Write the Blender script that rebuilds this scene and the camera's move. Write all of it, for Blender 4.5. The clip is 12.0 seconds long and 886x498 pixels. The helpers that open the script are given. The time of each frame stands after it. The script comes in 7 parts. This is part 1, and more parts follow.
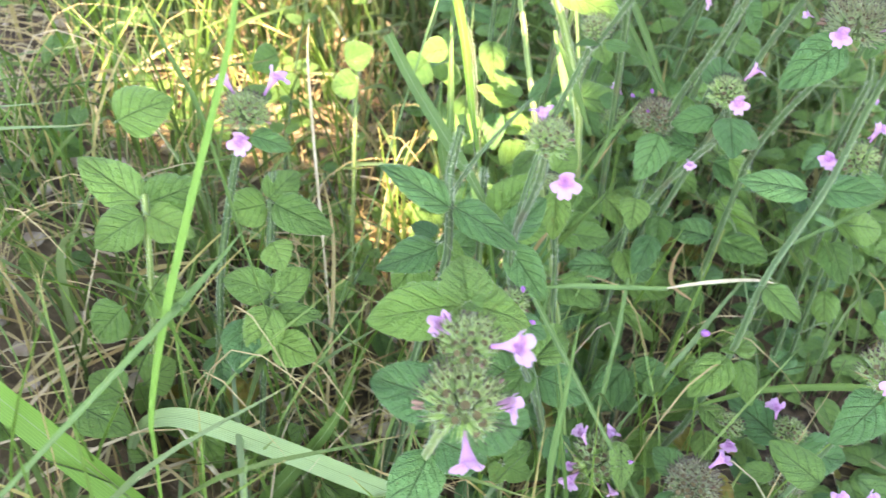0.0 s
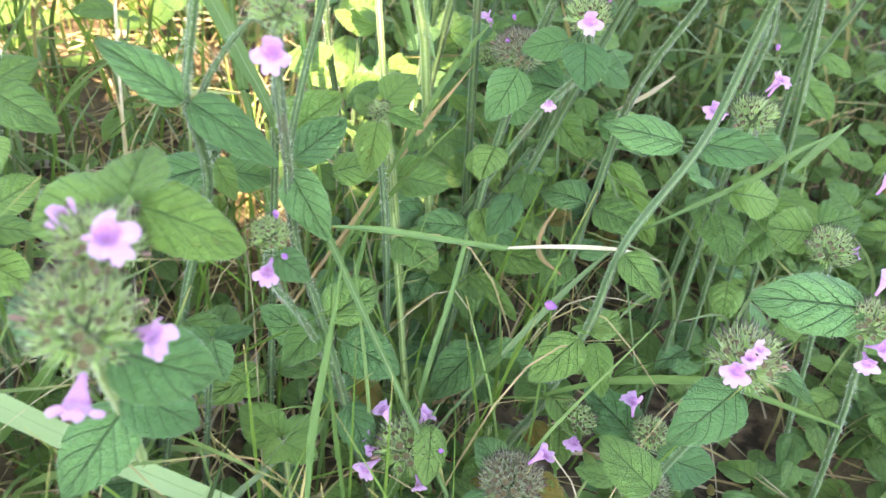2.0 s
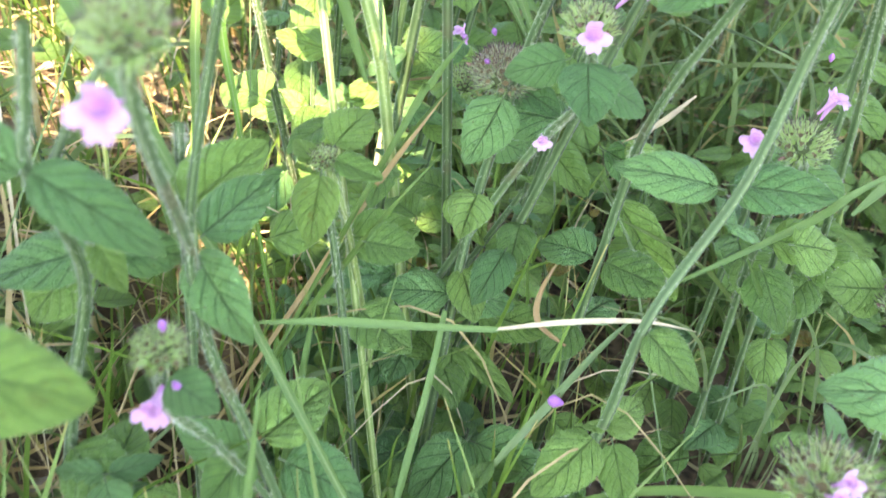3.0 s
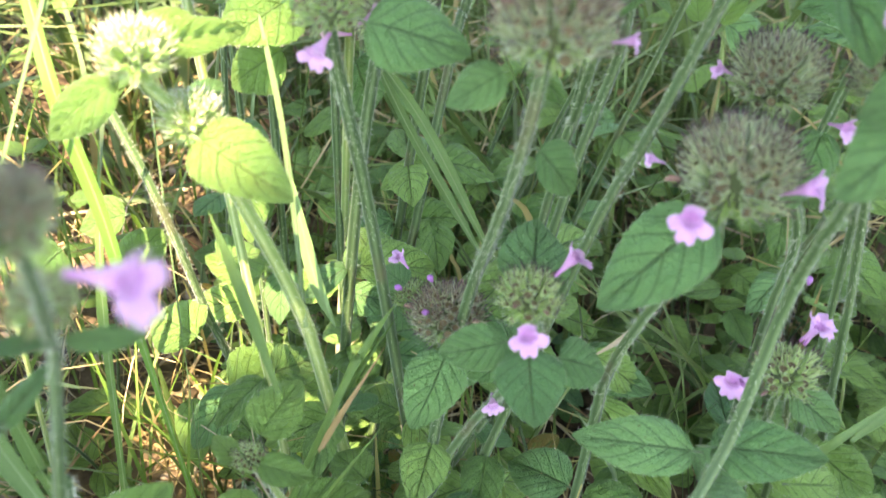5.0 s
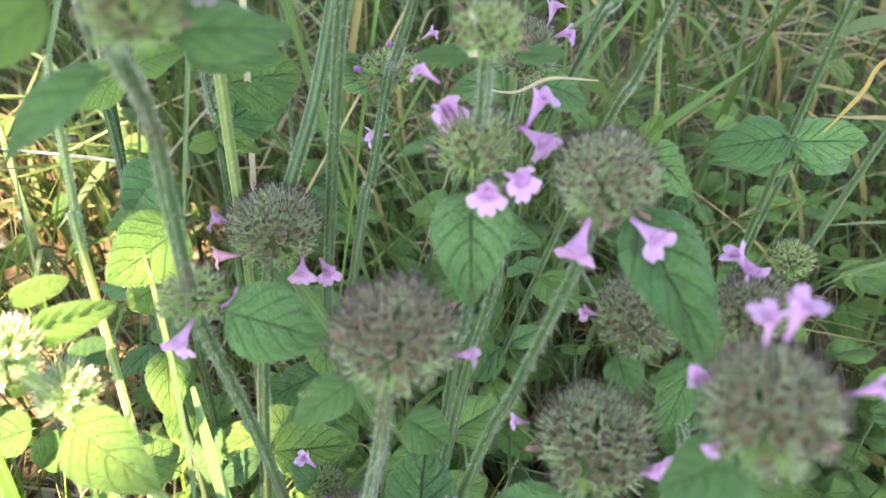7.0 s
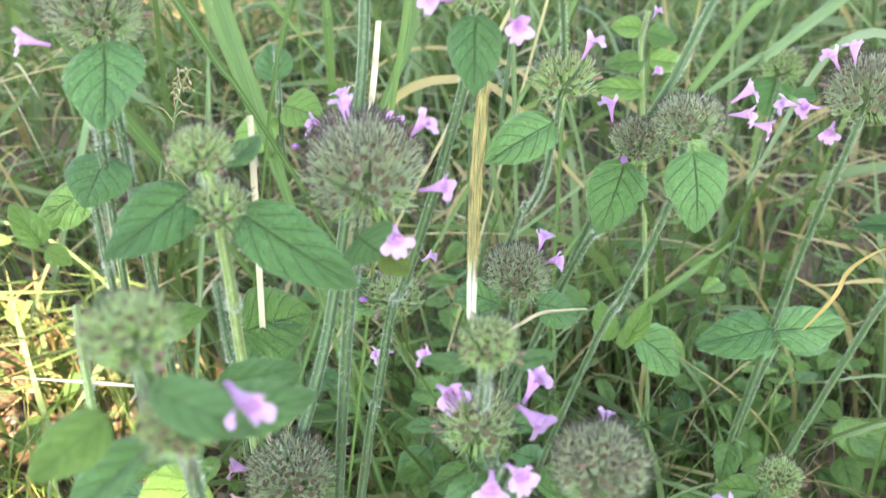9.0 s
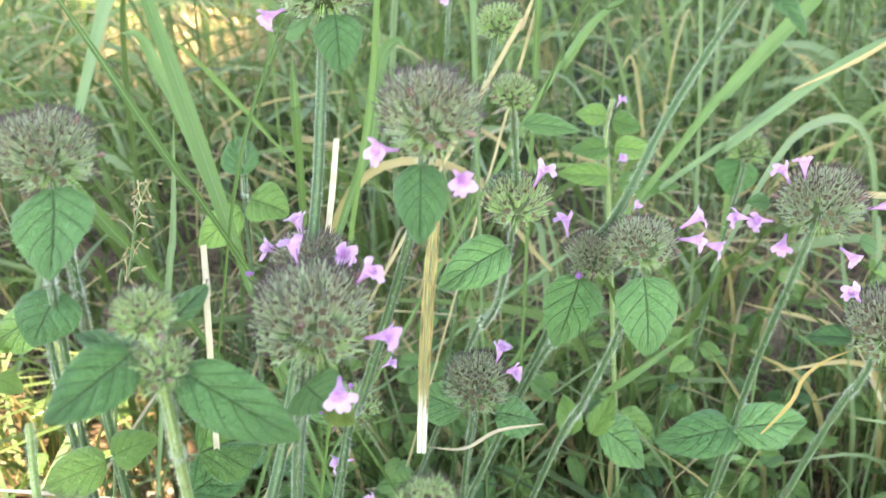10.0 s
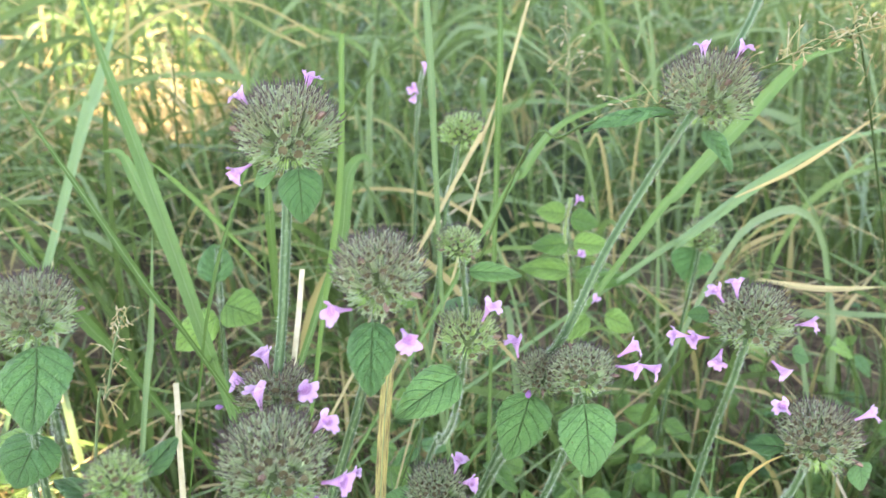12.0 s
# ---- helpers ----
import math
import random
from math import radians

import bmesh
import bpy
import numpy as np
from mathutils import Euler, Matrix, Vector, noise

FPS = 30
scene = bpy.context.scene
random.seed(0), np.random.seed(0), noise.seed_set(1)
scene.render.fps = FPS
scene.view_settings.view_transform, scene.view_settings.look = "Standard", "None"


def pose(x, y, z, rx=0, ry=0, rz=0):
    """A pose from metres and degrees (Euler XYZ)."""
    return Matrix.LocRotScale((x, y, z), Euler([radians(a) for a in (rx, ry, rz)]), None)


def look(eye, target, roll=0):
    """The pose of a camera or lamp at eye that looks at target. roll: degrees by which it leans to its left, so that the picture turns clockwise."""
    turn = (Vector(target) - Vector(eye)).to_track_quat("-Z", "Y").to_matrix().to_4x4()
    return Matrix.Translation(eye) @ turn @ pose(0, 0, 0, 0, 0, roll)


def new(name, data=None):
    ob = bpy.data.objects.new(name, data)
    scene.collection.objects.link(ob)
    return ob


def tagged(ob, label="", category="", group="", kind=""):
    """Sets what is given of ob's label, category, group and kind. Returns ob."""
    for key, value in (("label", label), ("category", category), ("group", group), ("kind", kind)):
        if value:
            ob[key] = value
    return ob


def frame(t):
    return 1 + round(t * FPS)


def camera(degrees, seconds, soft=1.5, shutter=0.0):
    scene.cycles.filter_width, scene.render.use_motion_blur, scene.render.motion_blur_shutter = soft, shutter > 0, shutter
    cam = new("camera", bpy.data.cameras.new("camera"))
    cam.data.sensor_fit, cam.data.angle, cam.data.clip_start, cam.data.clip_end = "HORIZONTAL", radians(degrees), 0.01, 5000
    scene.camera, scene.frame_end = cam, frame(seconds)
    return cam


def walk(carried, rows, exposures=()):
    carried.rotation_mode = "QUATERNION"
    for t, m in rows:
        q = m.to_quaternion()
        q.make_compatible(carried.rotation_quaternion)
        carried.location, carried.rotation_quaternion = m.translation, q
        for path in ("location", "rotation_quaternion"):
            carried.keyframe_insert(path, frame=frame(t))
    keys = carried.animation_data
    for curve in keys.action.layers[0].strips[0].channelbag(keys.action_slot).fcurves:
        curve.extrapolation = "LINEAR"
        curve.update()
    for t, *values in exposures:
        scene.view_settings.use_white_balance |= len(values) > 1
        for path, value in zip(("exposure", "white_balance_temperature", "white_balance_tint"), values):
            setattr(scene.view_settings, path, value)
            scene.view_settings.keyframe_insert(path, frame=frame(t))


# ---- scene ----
EXPOSURE = 2.75
SKY_STRENGTH = 0.15
SUN_STRENGTH = 3.9
CROWN_LEAVES = 20000
CROWN_SPRIGS = 11000
CROWN_GAPS = ((-0.098, 0.245, 0.062, 0.050), (-0.265, 0.340, 0.060, 0.060), (-0.255, 0.530, 0.075, 0.080), (-0.47, 2.00, 0.14, 0.36))    # x, y and half sizes of the openings, where their light falls
cam = camera(57.0, 12.0, 1.25, 0.35)
cam.data.dof.use_dof = True      # a phone's small wide-open lens, focused on the flower heads
cam.data.dof.focus_distance = 0.315
cam.data.dof.aperture_fstop = 16.0
PATH = [
    (0, (-0.1160, -0.1574, 0.3851), (-0.0838, 0.6404, -0.2170), 4.76),
    (0.5, (-0.0864, -0.1545, 0.3734), (-0.0458, 0.6405, -0.2319), 5.18),
    (1, (-0.0656, -0.1616, 0.3573), (-0.0366, 0.6422, -0.2369), 7.69),
    (1.5, (-0.0455, -0.1571, 0.3502), (-0.0256, 0.6473, -0.2436), 8.86),
    (2, (-0.0265, -0.1209, 0.3313), (-0.0070, 0.6853, -0.2600), 8.48),
    (2.5, (-0.0219, -0.0881, 0.3084), (-0.0004, 0.7212, -0.2785), 7.68),
    (2.7, (-0.0221, -0.0691, 0.3055), (0.0013, 0.7425, -0.2784), 7.31),
    (3, (-0.0189, -0.0471, 0.3067), (0.0025, 0.7670, -0.2736), 6.39),
    (3.3, (-0.0138, -0.0307, 0.3121), (0.0025, 0.7855, -0.2654), 5.23),
    (3.6, (-0.0081, -0.0186, 0.3201), (0.0017, 0.7993, -0.2551), 3.93),
    (4, (-0.0016, -0.0067, 0.3321), (0.0001, 0.8134, -0.2402), 2.18),
    (4.3, (0.0006, 0.0008, 0.3400), (-0.0010, 0.8226, -0.2297), 0.99),
    (4.5, (-0.0008, 0.0055, 0.3435), (-0.0014, 0.8289, -0.2240), 0.37),
    (5, (0.0005, 0.0205, 0.3543), (0.0019, 0.8459, -0.2102), 0.33),
    (5.5, (0.0041, 0.0350, 0.3684), (0.0057, 0.8554, -0.2033), -0.40),
    (6, (0.0083, 0.0403, 0.3890), (0.0121, 0.8591, -0.1851), -1.01),
    (6.5, (0.0184, 0.0441, 0.4045), (0.0240, 0.8651, -0.1664), -1.47),
    (7, (0.0328, 0.0531, 0.4113), (0.0449, 0.8804, -0.1503), -1.89),
    (7.2, (0.0333, 0.0526, 0.4152), (0.0559, 0.8826, -0.1421), -1.93),
    (7.5, (0.0323, 0.0525, 0.4216), (0.0664, 0.8910, -0.1222), -2.07),
    (7.8, (0.0306, 0.0531, 0.4286), (0.0716, 0.9026, -0.0973), -2.29),
    (8.1, (0.0290, 0.0543, 0.4362), (0.0721, 0.9157, -0.0698), -2.56),
    (8.5, (0.0283, 0.0567, 0.4474), (0.0675, 0.9329, -0.0331), -2.98),
    (8.8, (0.0302, 0.0591, 0.4565), (0.0611, 0.9436, -0.0091), -3.31),
    (9, (0.0336, 0.0610, 0.4632), (0.0554, 0.9484, 0.0027), -3.53),
    (9.5, (0.0384, 0.0693, 0.4782), (0.0705, 0.9644, 0.0335), -3.05),
    (10, (0.0468, 0.0724, 0.4919), (0.0889, 0.9763, 0.0663), -2.95),
    (10.5, (0.0537, 0.0780, 0.5015), (0.1017, 0.9856, 0.0845), -2.79),
    (11, (0.0531, 0.0767, 0.5072), (0.1091, 0.9872, 0.0976), -2.62),
    (11.5, (0.0496, 0.0693, 0.5215), (0.1065, 0.9848, 0.1234), -2.65),
    (12, (0.0596, 0.0629, 0.5328), (0.1226, 0.9849, 0.1508), -2.97),
]
walk(cam, [(t, look(eye, target, roll)) for t, eye, target, roll in PATH], [(t, EXPOSURE + s, 7800, 22) for t, s in ((0.0, 0.70), (1.5, 0.70), (2.7, 0.84), (4.5, 0.72), (5.5, 0.12), (7.0, 0.3), (9.5, 0.75), (12.0, 0.65))])
# ---------------------------------------------------------------- light
SUN_WAY = Vector((-0.08, -0.42, 0.90)).normalized()      # towards the sun
world = bpy.data.worlds.new("sky")
scene.world = world
world.use_nodes = True
wn = world.node_tree.nodes
sky = wn.new("ShaderNodeTexSky")
sky.sky_type, sky.sun_disc = "NISHITA", False
sky.sun_elevation = math.asin(SUN_WAY.z)
sky.sun_rotation = math.atan2(SUN_WAY.x, SUN_WAY.y)
world.node_tree.links.new(sky.outputs[0], wn["Background"].inputs[0])
wn["Background"].inputs[1].default_value = SKY_STRENGTH
sun = new("sun", bpy.data.lights.new("sun", "SUN"))
sun.data.energy, sun.data.angle, sun.data.color = SUN_STRENGTH, radians(0.55), (1.0, 0.885, 0.68)
sun.matrix_world = look(SUN_WAY * 20, (0, 0, 0))


# ---------------------------------------------------------------- materials
class Nodes:
    """A small writer of node materials."""

    def __init__(self, name):
        self.mat = bpy.data.materials.new(name)
        self.mat.use_nodes = True
        self.tree = self.mat.node_tree
        self.bsdf = self.tree.nodes["Principled BSDF"]
        self.out = self.tree.nodes["Material Output"]

    def put(self, socket, value):
        if isinstance(value, bpy.types.NodeSocket):
            self.tree.links.new(value, socket)
        elif isinstance(value, (tuple, list)) and len(value) == 3 and socket.type == "RGBA":
            socket.default_value = (*value, 1)
        else:
            socket.default_value = value

    def node(self, kind, *values, **named):
        n = self.tree.nodes.new("ShaderNode" + kind)
        for key, value in named.items():
            if key == "operation":
                n.operation = value
            elif key == "feature":
                n.feature = value
            elif key == "interpolation_type":
                n.interpolation_type = value
            else:
                self.put(n.inputs[key.replace("_", " ")], value)
        for socket, value in zip(n.inputs, values):
            if value is not None:
                self.put(socket, value)
        return n

    def math(self, operation, *values):
        return self.node("Math", *values, operation=operation).outputs[0]

    def mix(self, factor, a, b):
        n = self.node("MixRGB", factor, a, b)
        return n.outputs[0]

    def steps(self, value, low, high):
        """0 below low, 1 above high, smooth between."""
        return self.node("MapRange", value, low, high, 0.0, 1.0, interpolation_type="SMOOTHSTEP").outputs[0]

    def noise(self, scale, detail=3.0, coords=None):
        n = self.node("TexNoise", coords, Scale=scale, Detail=detail)
        return n.outputs[0]

    def coords(self, which="Object"):
        return self.node("TexCoord").outputs[which]

    def random(self):
        return self.node("ObjectInfo").outputs["Random"]

    def finish(self, color, rough=0.6, bump=None, strength=0.3, distance=0.001, thin=0.0, sheen=0.0, gloss=0.4, thin_tint=None):
        self.put(self.bsdf.inputs["Base Color"], color)
        self.put(self.bsdf.inputs["Roughness"], rough)
        self.put(self.bsdf.inputs["Specular IOR Level"], gloss)
        if sheen:
            self.put(self.bsdf.inputs["Sheen Weight"], sheen)
            self.put(self.bsdf.inputs["Sheen Roughness"], 0.4)
        normal = None
        if bump is not None:
            normal = self.node("Bump", Strength=strength, Distance=distance, Height=bump).outputs[0]
            self.put(self.bsdf.inputs["Normal"], normal)
        if thin:
            t = self.node("BsdfTranslucent", thin_tint if thin_tint is not None else color)
            if normal is not None:
                self.put(t.inputs["Normal"], normal)
            m = self.node("MixShader", thin, self.bsdf.outputs[0], t.outputs[0])
            self.put(self.out.inputs["Surface"], m.outputs[0])
        return self.mat


def leaf_material(name, dark, light, old=(0.20, 0.19, 0.03), age=0.0, thin=0.34, ribs=0.72):
    """Hairy opposite leaf: sunk veins, quilted blade; u runs along the leaf, v across."""
    n = Nodes(name)
    uv = n.node("SeparateXYZ", n.coords("UV"))
    u, v = uv.outputs[0], uv.outputs[1]
    across = n.math("ABSOLUTE", n.math("SUBTRACT", v, 0.5))
    wob = n.math("MULTIPLY", n.math("SUBTRACT", n.noise(5.0, 2.0, n.coords("UV")), 0.5), 0.16)
    phase = n.math("ADD", n.math("SUBTRACT", n.math("MULTIPLY", u, 5.0), n.math("MULTIPLY", across, 3.8)), wob)
    saw = n.math("FRACT", n.math("ADD", phase, 20.0))
    near = n.math("ABSOLUTE", n.math("SUBTRACT", saw, 0.5))
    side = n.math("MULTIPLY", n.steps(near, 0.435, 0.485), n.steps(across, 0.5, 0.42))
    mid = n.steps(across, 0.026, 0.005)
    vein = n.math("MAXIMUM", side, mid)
    warped = n.node("Mapping", n.coords("UV"), Scale=(1.5, 1.0, 1.0)).outputs[0]
    net = n.node("TexVoronoi", warped, feature="DISTANCE_TO_EDGE", Scale=11.0).outputs[0]
    cell = n.steps(net, 0.0, 0.16)
    island = n.node("NewGeometry").outputs["Random Per Island"]
    rnd = n.math("FRACT", n.math("ADD", n.random(), n.math("MULTIPLY", island, 3.7)))
    mottled = n.noise(6.0, 4.0, n.node("VectorMath", n.coords("UV"), n.node("CombineXYZ", rnd, rnd, rnd).outputs[0], operation="ADD").outputs[0])
    tone = n.math("ADD", n.math("MULTIPLY", rnd, 0.75), n.math("MULTIPLY", mottled, 0.45))
    color = n.mix(tone, dark, light)
    # creases of the net and vein grooves painted darker, adding to their shade
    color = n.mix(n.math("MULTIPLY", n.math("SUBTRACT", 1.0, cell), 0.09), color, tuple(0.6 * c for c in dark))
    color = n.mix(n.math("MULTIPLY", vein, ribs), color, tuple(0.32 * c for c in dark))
    yellow = n.math("MULTIPLY", n.steps(mottled, 0.62 - age * 0.4, 0.82 - age * 0.4), n.steps(rnd, 0.86 - age, 0.93 - age))
    color = n.mix(n.math("MULTIPLY", yellow, 0.75), color, old)
    spots = n.steps(n.noise(17.0, 1.0, n.coords("UV")), 0.70, 0.76)
    color = n.mix(n.math("MULTIPLY", spots, n.steps(rnd, 0.55, 0.75)), color, (0.12, 0.075, 0.03))
    fuzz = n.noise(160.0, 2.0, n.coords("UV"))
    height = n.math("SUBTRACT", n.math("ADD", n.math("MULTIPLY", cell, 0.32), n.math("MULTIPLY", fuzz, 0.25)), n.math("MULTIPLY", vein, 0.9))
    tint = n.mix(0.42, color, (0.28, 0.45, 0.07))
    return n.finish(color, 0.52, height, 1.0, 0.0016, thin, 0.06, 0.42, tint)


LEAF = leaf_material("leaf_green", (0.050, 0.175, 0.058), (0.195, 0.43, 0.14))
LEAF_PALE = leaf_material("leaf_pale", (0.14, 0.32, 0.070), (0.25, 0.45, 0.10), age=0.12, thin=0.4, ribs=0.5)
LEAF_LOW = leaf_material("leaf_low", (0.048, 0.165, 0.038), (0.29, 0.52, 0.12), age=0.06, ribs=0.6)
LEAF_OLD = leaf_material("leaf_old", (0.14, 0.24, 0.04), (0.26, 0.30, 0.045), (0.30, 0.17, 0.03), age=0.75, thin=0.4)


def stem_material(name, pale, deep):
    n = Nodes(name)
    uv = n.node("SeparateXYZ", n.coords("UV"))
    ridge = n.math("ABSOLUTE", n.math("SUBTRACT", n.math("FRACT", n.math("MULTIPLY", uv.outputs[1], 4.0)), 0.5))
    grain = n.node("TexNoise", n.node("Mapping", n.coords("Object"), Scale=(900, 900, 60)).outputs[0], Scale=1.0, Detail=3.0).outputs[0]
    tone = n.math("ADD", n.math("SUBTRACT", n.math("MULTIPLY", ridge, 2.2), 0.25), n.math("MULTIPLY", n.math("SUBTRACT", grain, 0.5), 0.7))
    color = n.mix(tone, deep, pale)
    color = n.mix(n.math("MULTIPLY", n.steps(n.noise(45.0, 3.0, n.coords("Object")), 0.56, 0.72), 0.4), color, (0.13, 0.085, 0.05))
    return n.finish(color, 0.6, grain, 0.4, 0.0004, 0.0, 0.15, 0.3)


STEM = stem_material("stem_green", (0.135, 0.215, 0.088), (0.042, 0.088, 0.028))
STEM_PALE = stem_material("stem_pale", (0.34, 0.42, 0.16), (0.15, 0.24, 0.06))


def plain(name, a, b, scale=300.0, rough=0.6, thin=0.0, sheen=0.0, gloss=0.3, coords="Object", bump=0.3):
    n = Nodes(name)
    grain = n.noise(scale, 4.0, n.coords(coords))
    tone = n.math("ADD", n.math("MULTIPLY", n.steps(grain, 0.3, 0.7), 0.7), n.math("MULTIPLY", n.random(), 0.3))
    return n.finish(n.mix(tone, a, b), rough, grain, bump, 0.0004, thin, sheen, gloss)


HAIR = plain("plant_hair", (0.50, 0.56, 0.43), (0.70, 0.74, 0.60), 50, 0.5, 0.4)
HAIR_DARK = plain("bristle_dark", (0.050, 0.030, 0.028), (0.13, 0.095, 0.075), 50, 0.5)


def calyx_material(name, low, top, tip):
    """Ribbed calyx: green at the foot, flushed with brown and purple towards the mouth, more on some than on others."""
    n = Nodes(name)
    uv = n.node("SeparateXYZ", n.coords("UV"))
    island = n.node("NewGeometry").outputs["Random Per Island"]
    speck = n.noise(700.0, 3.0, n.coords("Object"))
    patch = n.noise(3.0, 2.0, n.coords("Object"))
    along = n.math("ADD", uv.outputs[0], n.math("MULTIPLY", n.math("SUBTRACT", patch, 0.5), 0.5))
    height = n.node("SeparateXYZ", n.coords("Object")).outputs[2]
    ripe = n.math("ADD", n.math("MULTIPLY", n.steps(height, -0.35, 0.6), 0.75), 0.25)      # ripening starts at the crown of the whorl
    flush = n.math("MULTIPLY", n.math("MULTIPLY", n.steps(along, 0.30, 0.95), ripe), n.math("ADD", n.math("MULTIPLY", island, 0.60), n.math("MULTIPLY", n.random(), 0.45)))
    color = n.mix(n.steps(along, 0.2, 0.7), low, top)
    color = n.mix(flush, color, tip)
    ribs = n.math("SINE", n.math("MULTIPLY", uv.outputs[1], 50.27))
    color = n.mix(n.math("MULTIPLY", n.steps(ribs, 0.2, 0.9), 0.35), color, tuple(min(1, 1.6 * c) for c in top))
    color = n.mix(n.math("MULTIPLY", n.steps(speck, 0.5, 0.7), 0.25), color, tuple(0.5 * c for c in tip))
    return n.finish(color, 0.6, ribs, 0.5, 0.0003, 0.18, 0.2, 0.3)


CALYX_RIPE = calyx_material("calyx_purple_brown", (0.27, 0.48, 0.14), (0.37, 0.49, 0.25), (0.25, 0.165, 0.115))
CALYX_GREEN = calyx_material("calyx_green", (0.36, 0.58, 0.15), (0.36, 0.55, 0.19), (0.30, 0.33, 0.15))
# dark filler ball added inside the whorls, standing for the shade between calyces
CORE_SHADE = plain("head_core_shade", (0.05, 0.075, 0.028), (0.11, 0.15, 0.055), 400, 0.8)
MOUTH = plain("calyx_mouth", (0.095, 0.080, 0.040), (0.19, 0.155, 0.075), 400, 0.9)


def petal_material():
    n = Nodes("petal_lilac")
    uv = n.node("SeparateXYZ", n.coords("UV"))
    fine = n.noise(500.0, 3.0, n.coords("Object"))
    broad = n.noise(140.0, 2.0, n.coords("Object"))
    color = n.mix(n.math("ADD", n.math("MULTIPLY", broad, 0.6), n.math("MULTIPLY", n.random(), 0.5)), (0.64, 0.34, 0.60), (0.82, 0.54, 0.76))
    throat = n.math("MULTIPLY", n.steps(uv.outputs[0], 0.50, 0.62), n.steps(uv.outputs[0], 0.78, 0.66))
    dots = n.steps(n.noise(1500.0, 1.0, n.coords("Object")), 0.50, 0.58)
    color = n.mix(n.math("MULTIPLY", throat, dots), color, (0.50, 0.15, 0.50))
    color = n.mix(n.math("MULTIPLY", n.steps(uv.outputs[0], 0.30, 0.0), 0.6), color, (0.52, 0.17, 0.50))
    return n.finish(color, 0.55, fine, 0.35, 0.0003, 0.42, 0.25, 0.25)


PETAL = petal_material()
BUD = plain("bud_violet", (0.30, 0.11, 0.36), (0.50, 0.24, 0.54), 400, 0.55, 0.2)
WITHERED = plain("withered_corolla", (0.17, 0.10, 0.075), (0.38, 0.26, 0.19), 500, 0.8)


def grass_material(name, a, b, dry, share):
    """Parallel-veined blades; share of them, and their tips, dry out."""
    n = Nodes(name)
    uv = n.node("SeparateXYZ", n.coords("UV"))
    rnd = n.node("NewGeometry").outputs["Random Per Island"]
    rnd = n.math("FRACT", n.math("ADD", n.math("MULTIPLY", rnd, 7.31), n.random()))
    lines = n.math("SINE", n.math("MULTIPLY", uv.outputs[1], 75.0))
    streak = n.node("TexNoise", n.node("Mapping", n.coords("UV"), Scale=(3, 40, 1)).outputs[0], Scale=1.0, Detail=3.0).outputs[0]
    color = n.mix(n.math("ADD", n.math("MULTIPLY", n.math("MULTIPLY", rnd, rnd), 0.9), n.math("MULTIPLY", streak, 0.35)), a, b)
    grey = n.steps(n.math("FRACT", n.math("MULTIPLY", rnd, 5.3)), 0.70, 0.74)
    color = n.mix(n.math("MULTIPLY", grey, 0.75), color, (0.85 * b[0] + 0.055, 0.85 * b[1] + 0.055, b[2] + 0.06))
    color = n.mix(n.math("MULTIPLY", n.steps(lines, 0.3, 1.0), 0.25), color, tuple(min(1, 1.7 * c) for c in b))
    gone = n.math("MAXIMUM", n.steps(rnd, 1.0 - share, 1.02 - share), n.math("MULTIPLY", n.steps(uv.outputs[0], 0.86, 1.0), n.math("MULTIPLY", n.steps(rnd, 0.4, 0.6), min(1.0, share * 12))))
    color = n.mix(n.math("MULTIPLY", gone, 0.9), color, dry)
    return n.finish(color, 0.5, lines, 0.25, 0.0003, 0.28, 0.0, 0.28, n.mix(0.35, color, (0.28, 0.42, 0.07)))


GRASS = grass_material("grass_green", (0.007, 0.022, 0.005), (0.155, 0.245, 0.070), (0.40, 0.30, 0.13), 0.11)
GRASS_FRESH = grass_material("grass_fresh", (0.030, 0.080, 0.016), (0.115, 0.21, 0.050), (0.40, 0.30, 0.12), 0.0)
GRASS_PALE = grass_material("grass_grey_green", (0.060, 0.130, 0.036), (0.145, 0.26, 0.082), (0.52, 0.42, 0.22), 0.0)
GRASS_BRIGHT = grass_material("grass_bright", (0.055, 0.15, 0.020), (0.15, 0.31, 0.050), (0.52, 0.42, 0.22), 0.0)
GRASS_FINE = grass_material("grass_fine", (0.040, 0.100, 0.014), (0.17, 0.30, 0.050), (0.45, 0.36, 0.14), 0.12)
GRASS_LIGHT = grass_material("grass_light", (0.15, 0.27, 0.075), (0.26, 0.40, 0.13), (0.52, 0.42, 0.22), 0.0)
GRASS_RIB = plain("grass_midrib", (0.15, 0.24, 0.085), (0.24, 0.34, 0.14), 60, 0.5, 0.2)
STRAW = grass_material("straw", (0.36, 0.28, 0.13), (0.54, 0.44, 0.23), (0.34, 0.23, 0.10), 0.25)
STRAW_ORANGE = grass_material("straw_orange", (0.42, 0.27, 0.08), (0.55, 0.40, 0.14), (0.40, 0.24, 0.08), 0.2)


def torn_straw():
    n = Nodes("straw_torn")
    uv = n.node("SeparateXYZ", n.coords("UV"))
    streak = n.node("TexNoise", n.node("Mapping", n.coords("UV"), Scale=(9, 26, 1)).outputs[0], Scale=1.0, Detail=4.0).outputs[0]
    color = n.mix(n.steps(streak, 0.40, 0.62), (0.10, 0.075, 0.03), (0.52, 0.44, 0.13))
    color = n.mix(n.steps(n.math("ADD", uv.outputs[0], n.math("MULTIPLY", streak, 0.35)), 0.98, 1.06), color, (0.70, 0.65, 0.46))
    return n.finish(color, 0.6, streak, 0.5, 0.0005, 0.2)


STRAW_TORN = torn_straw()
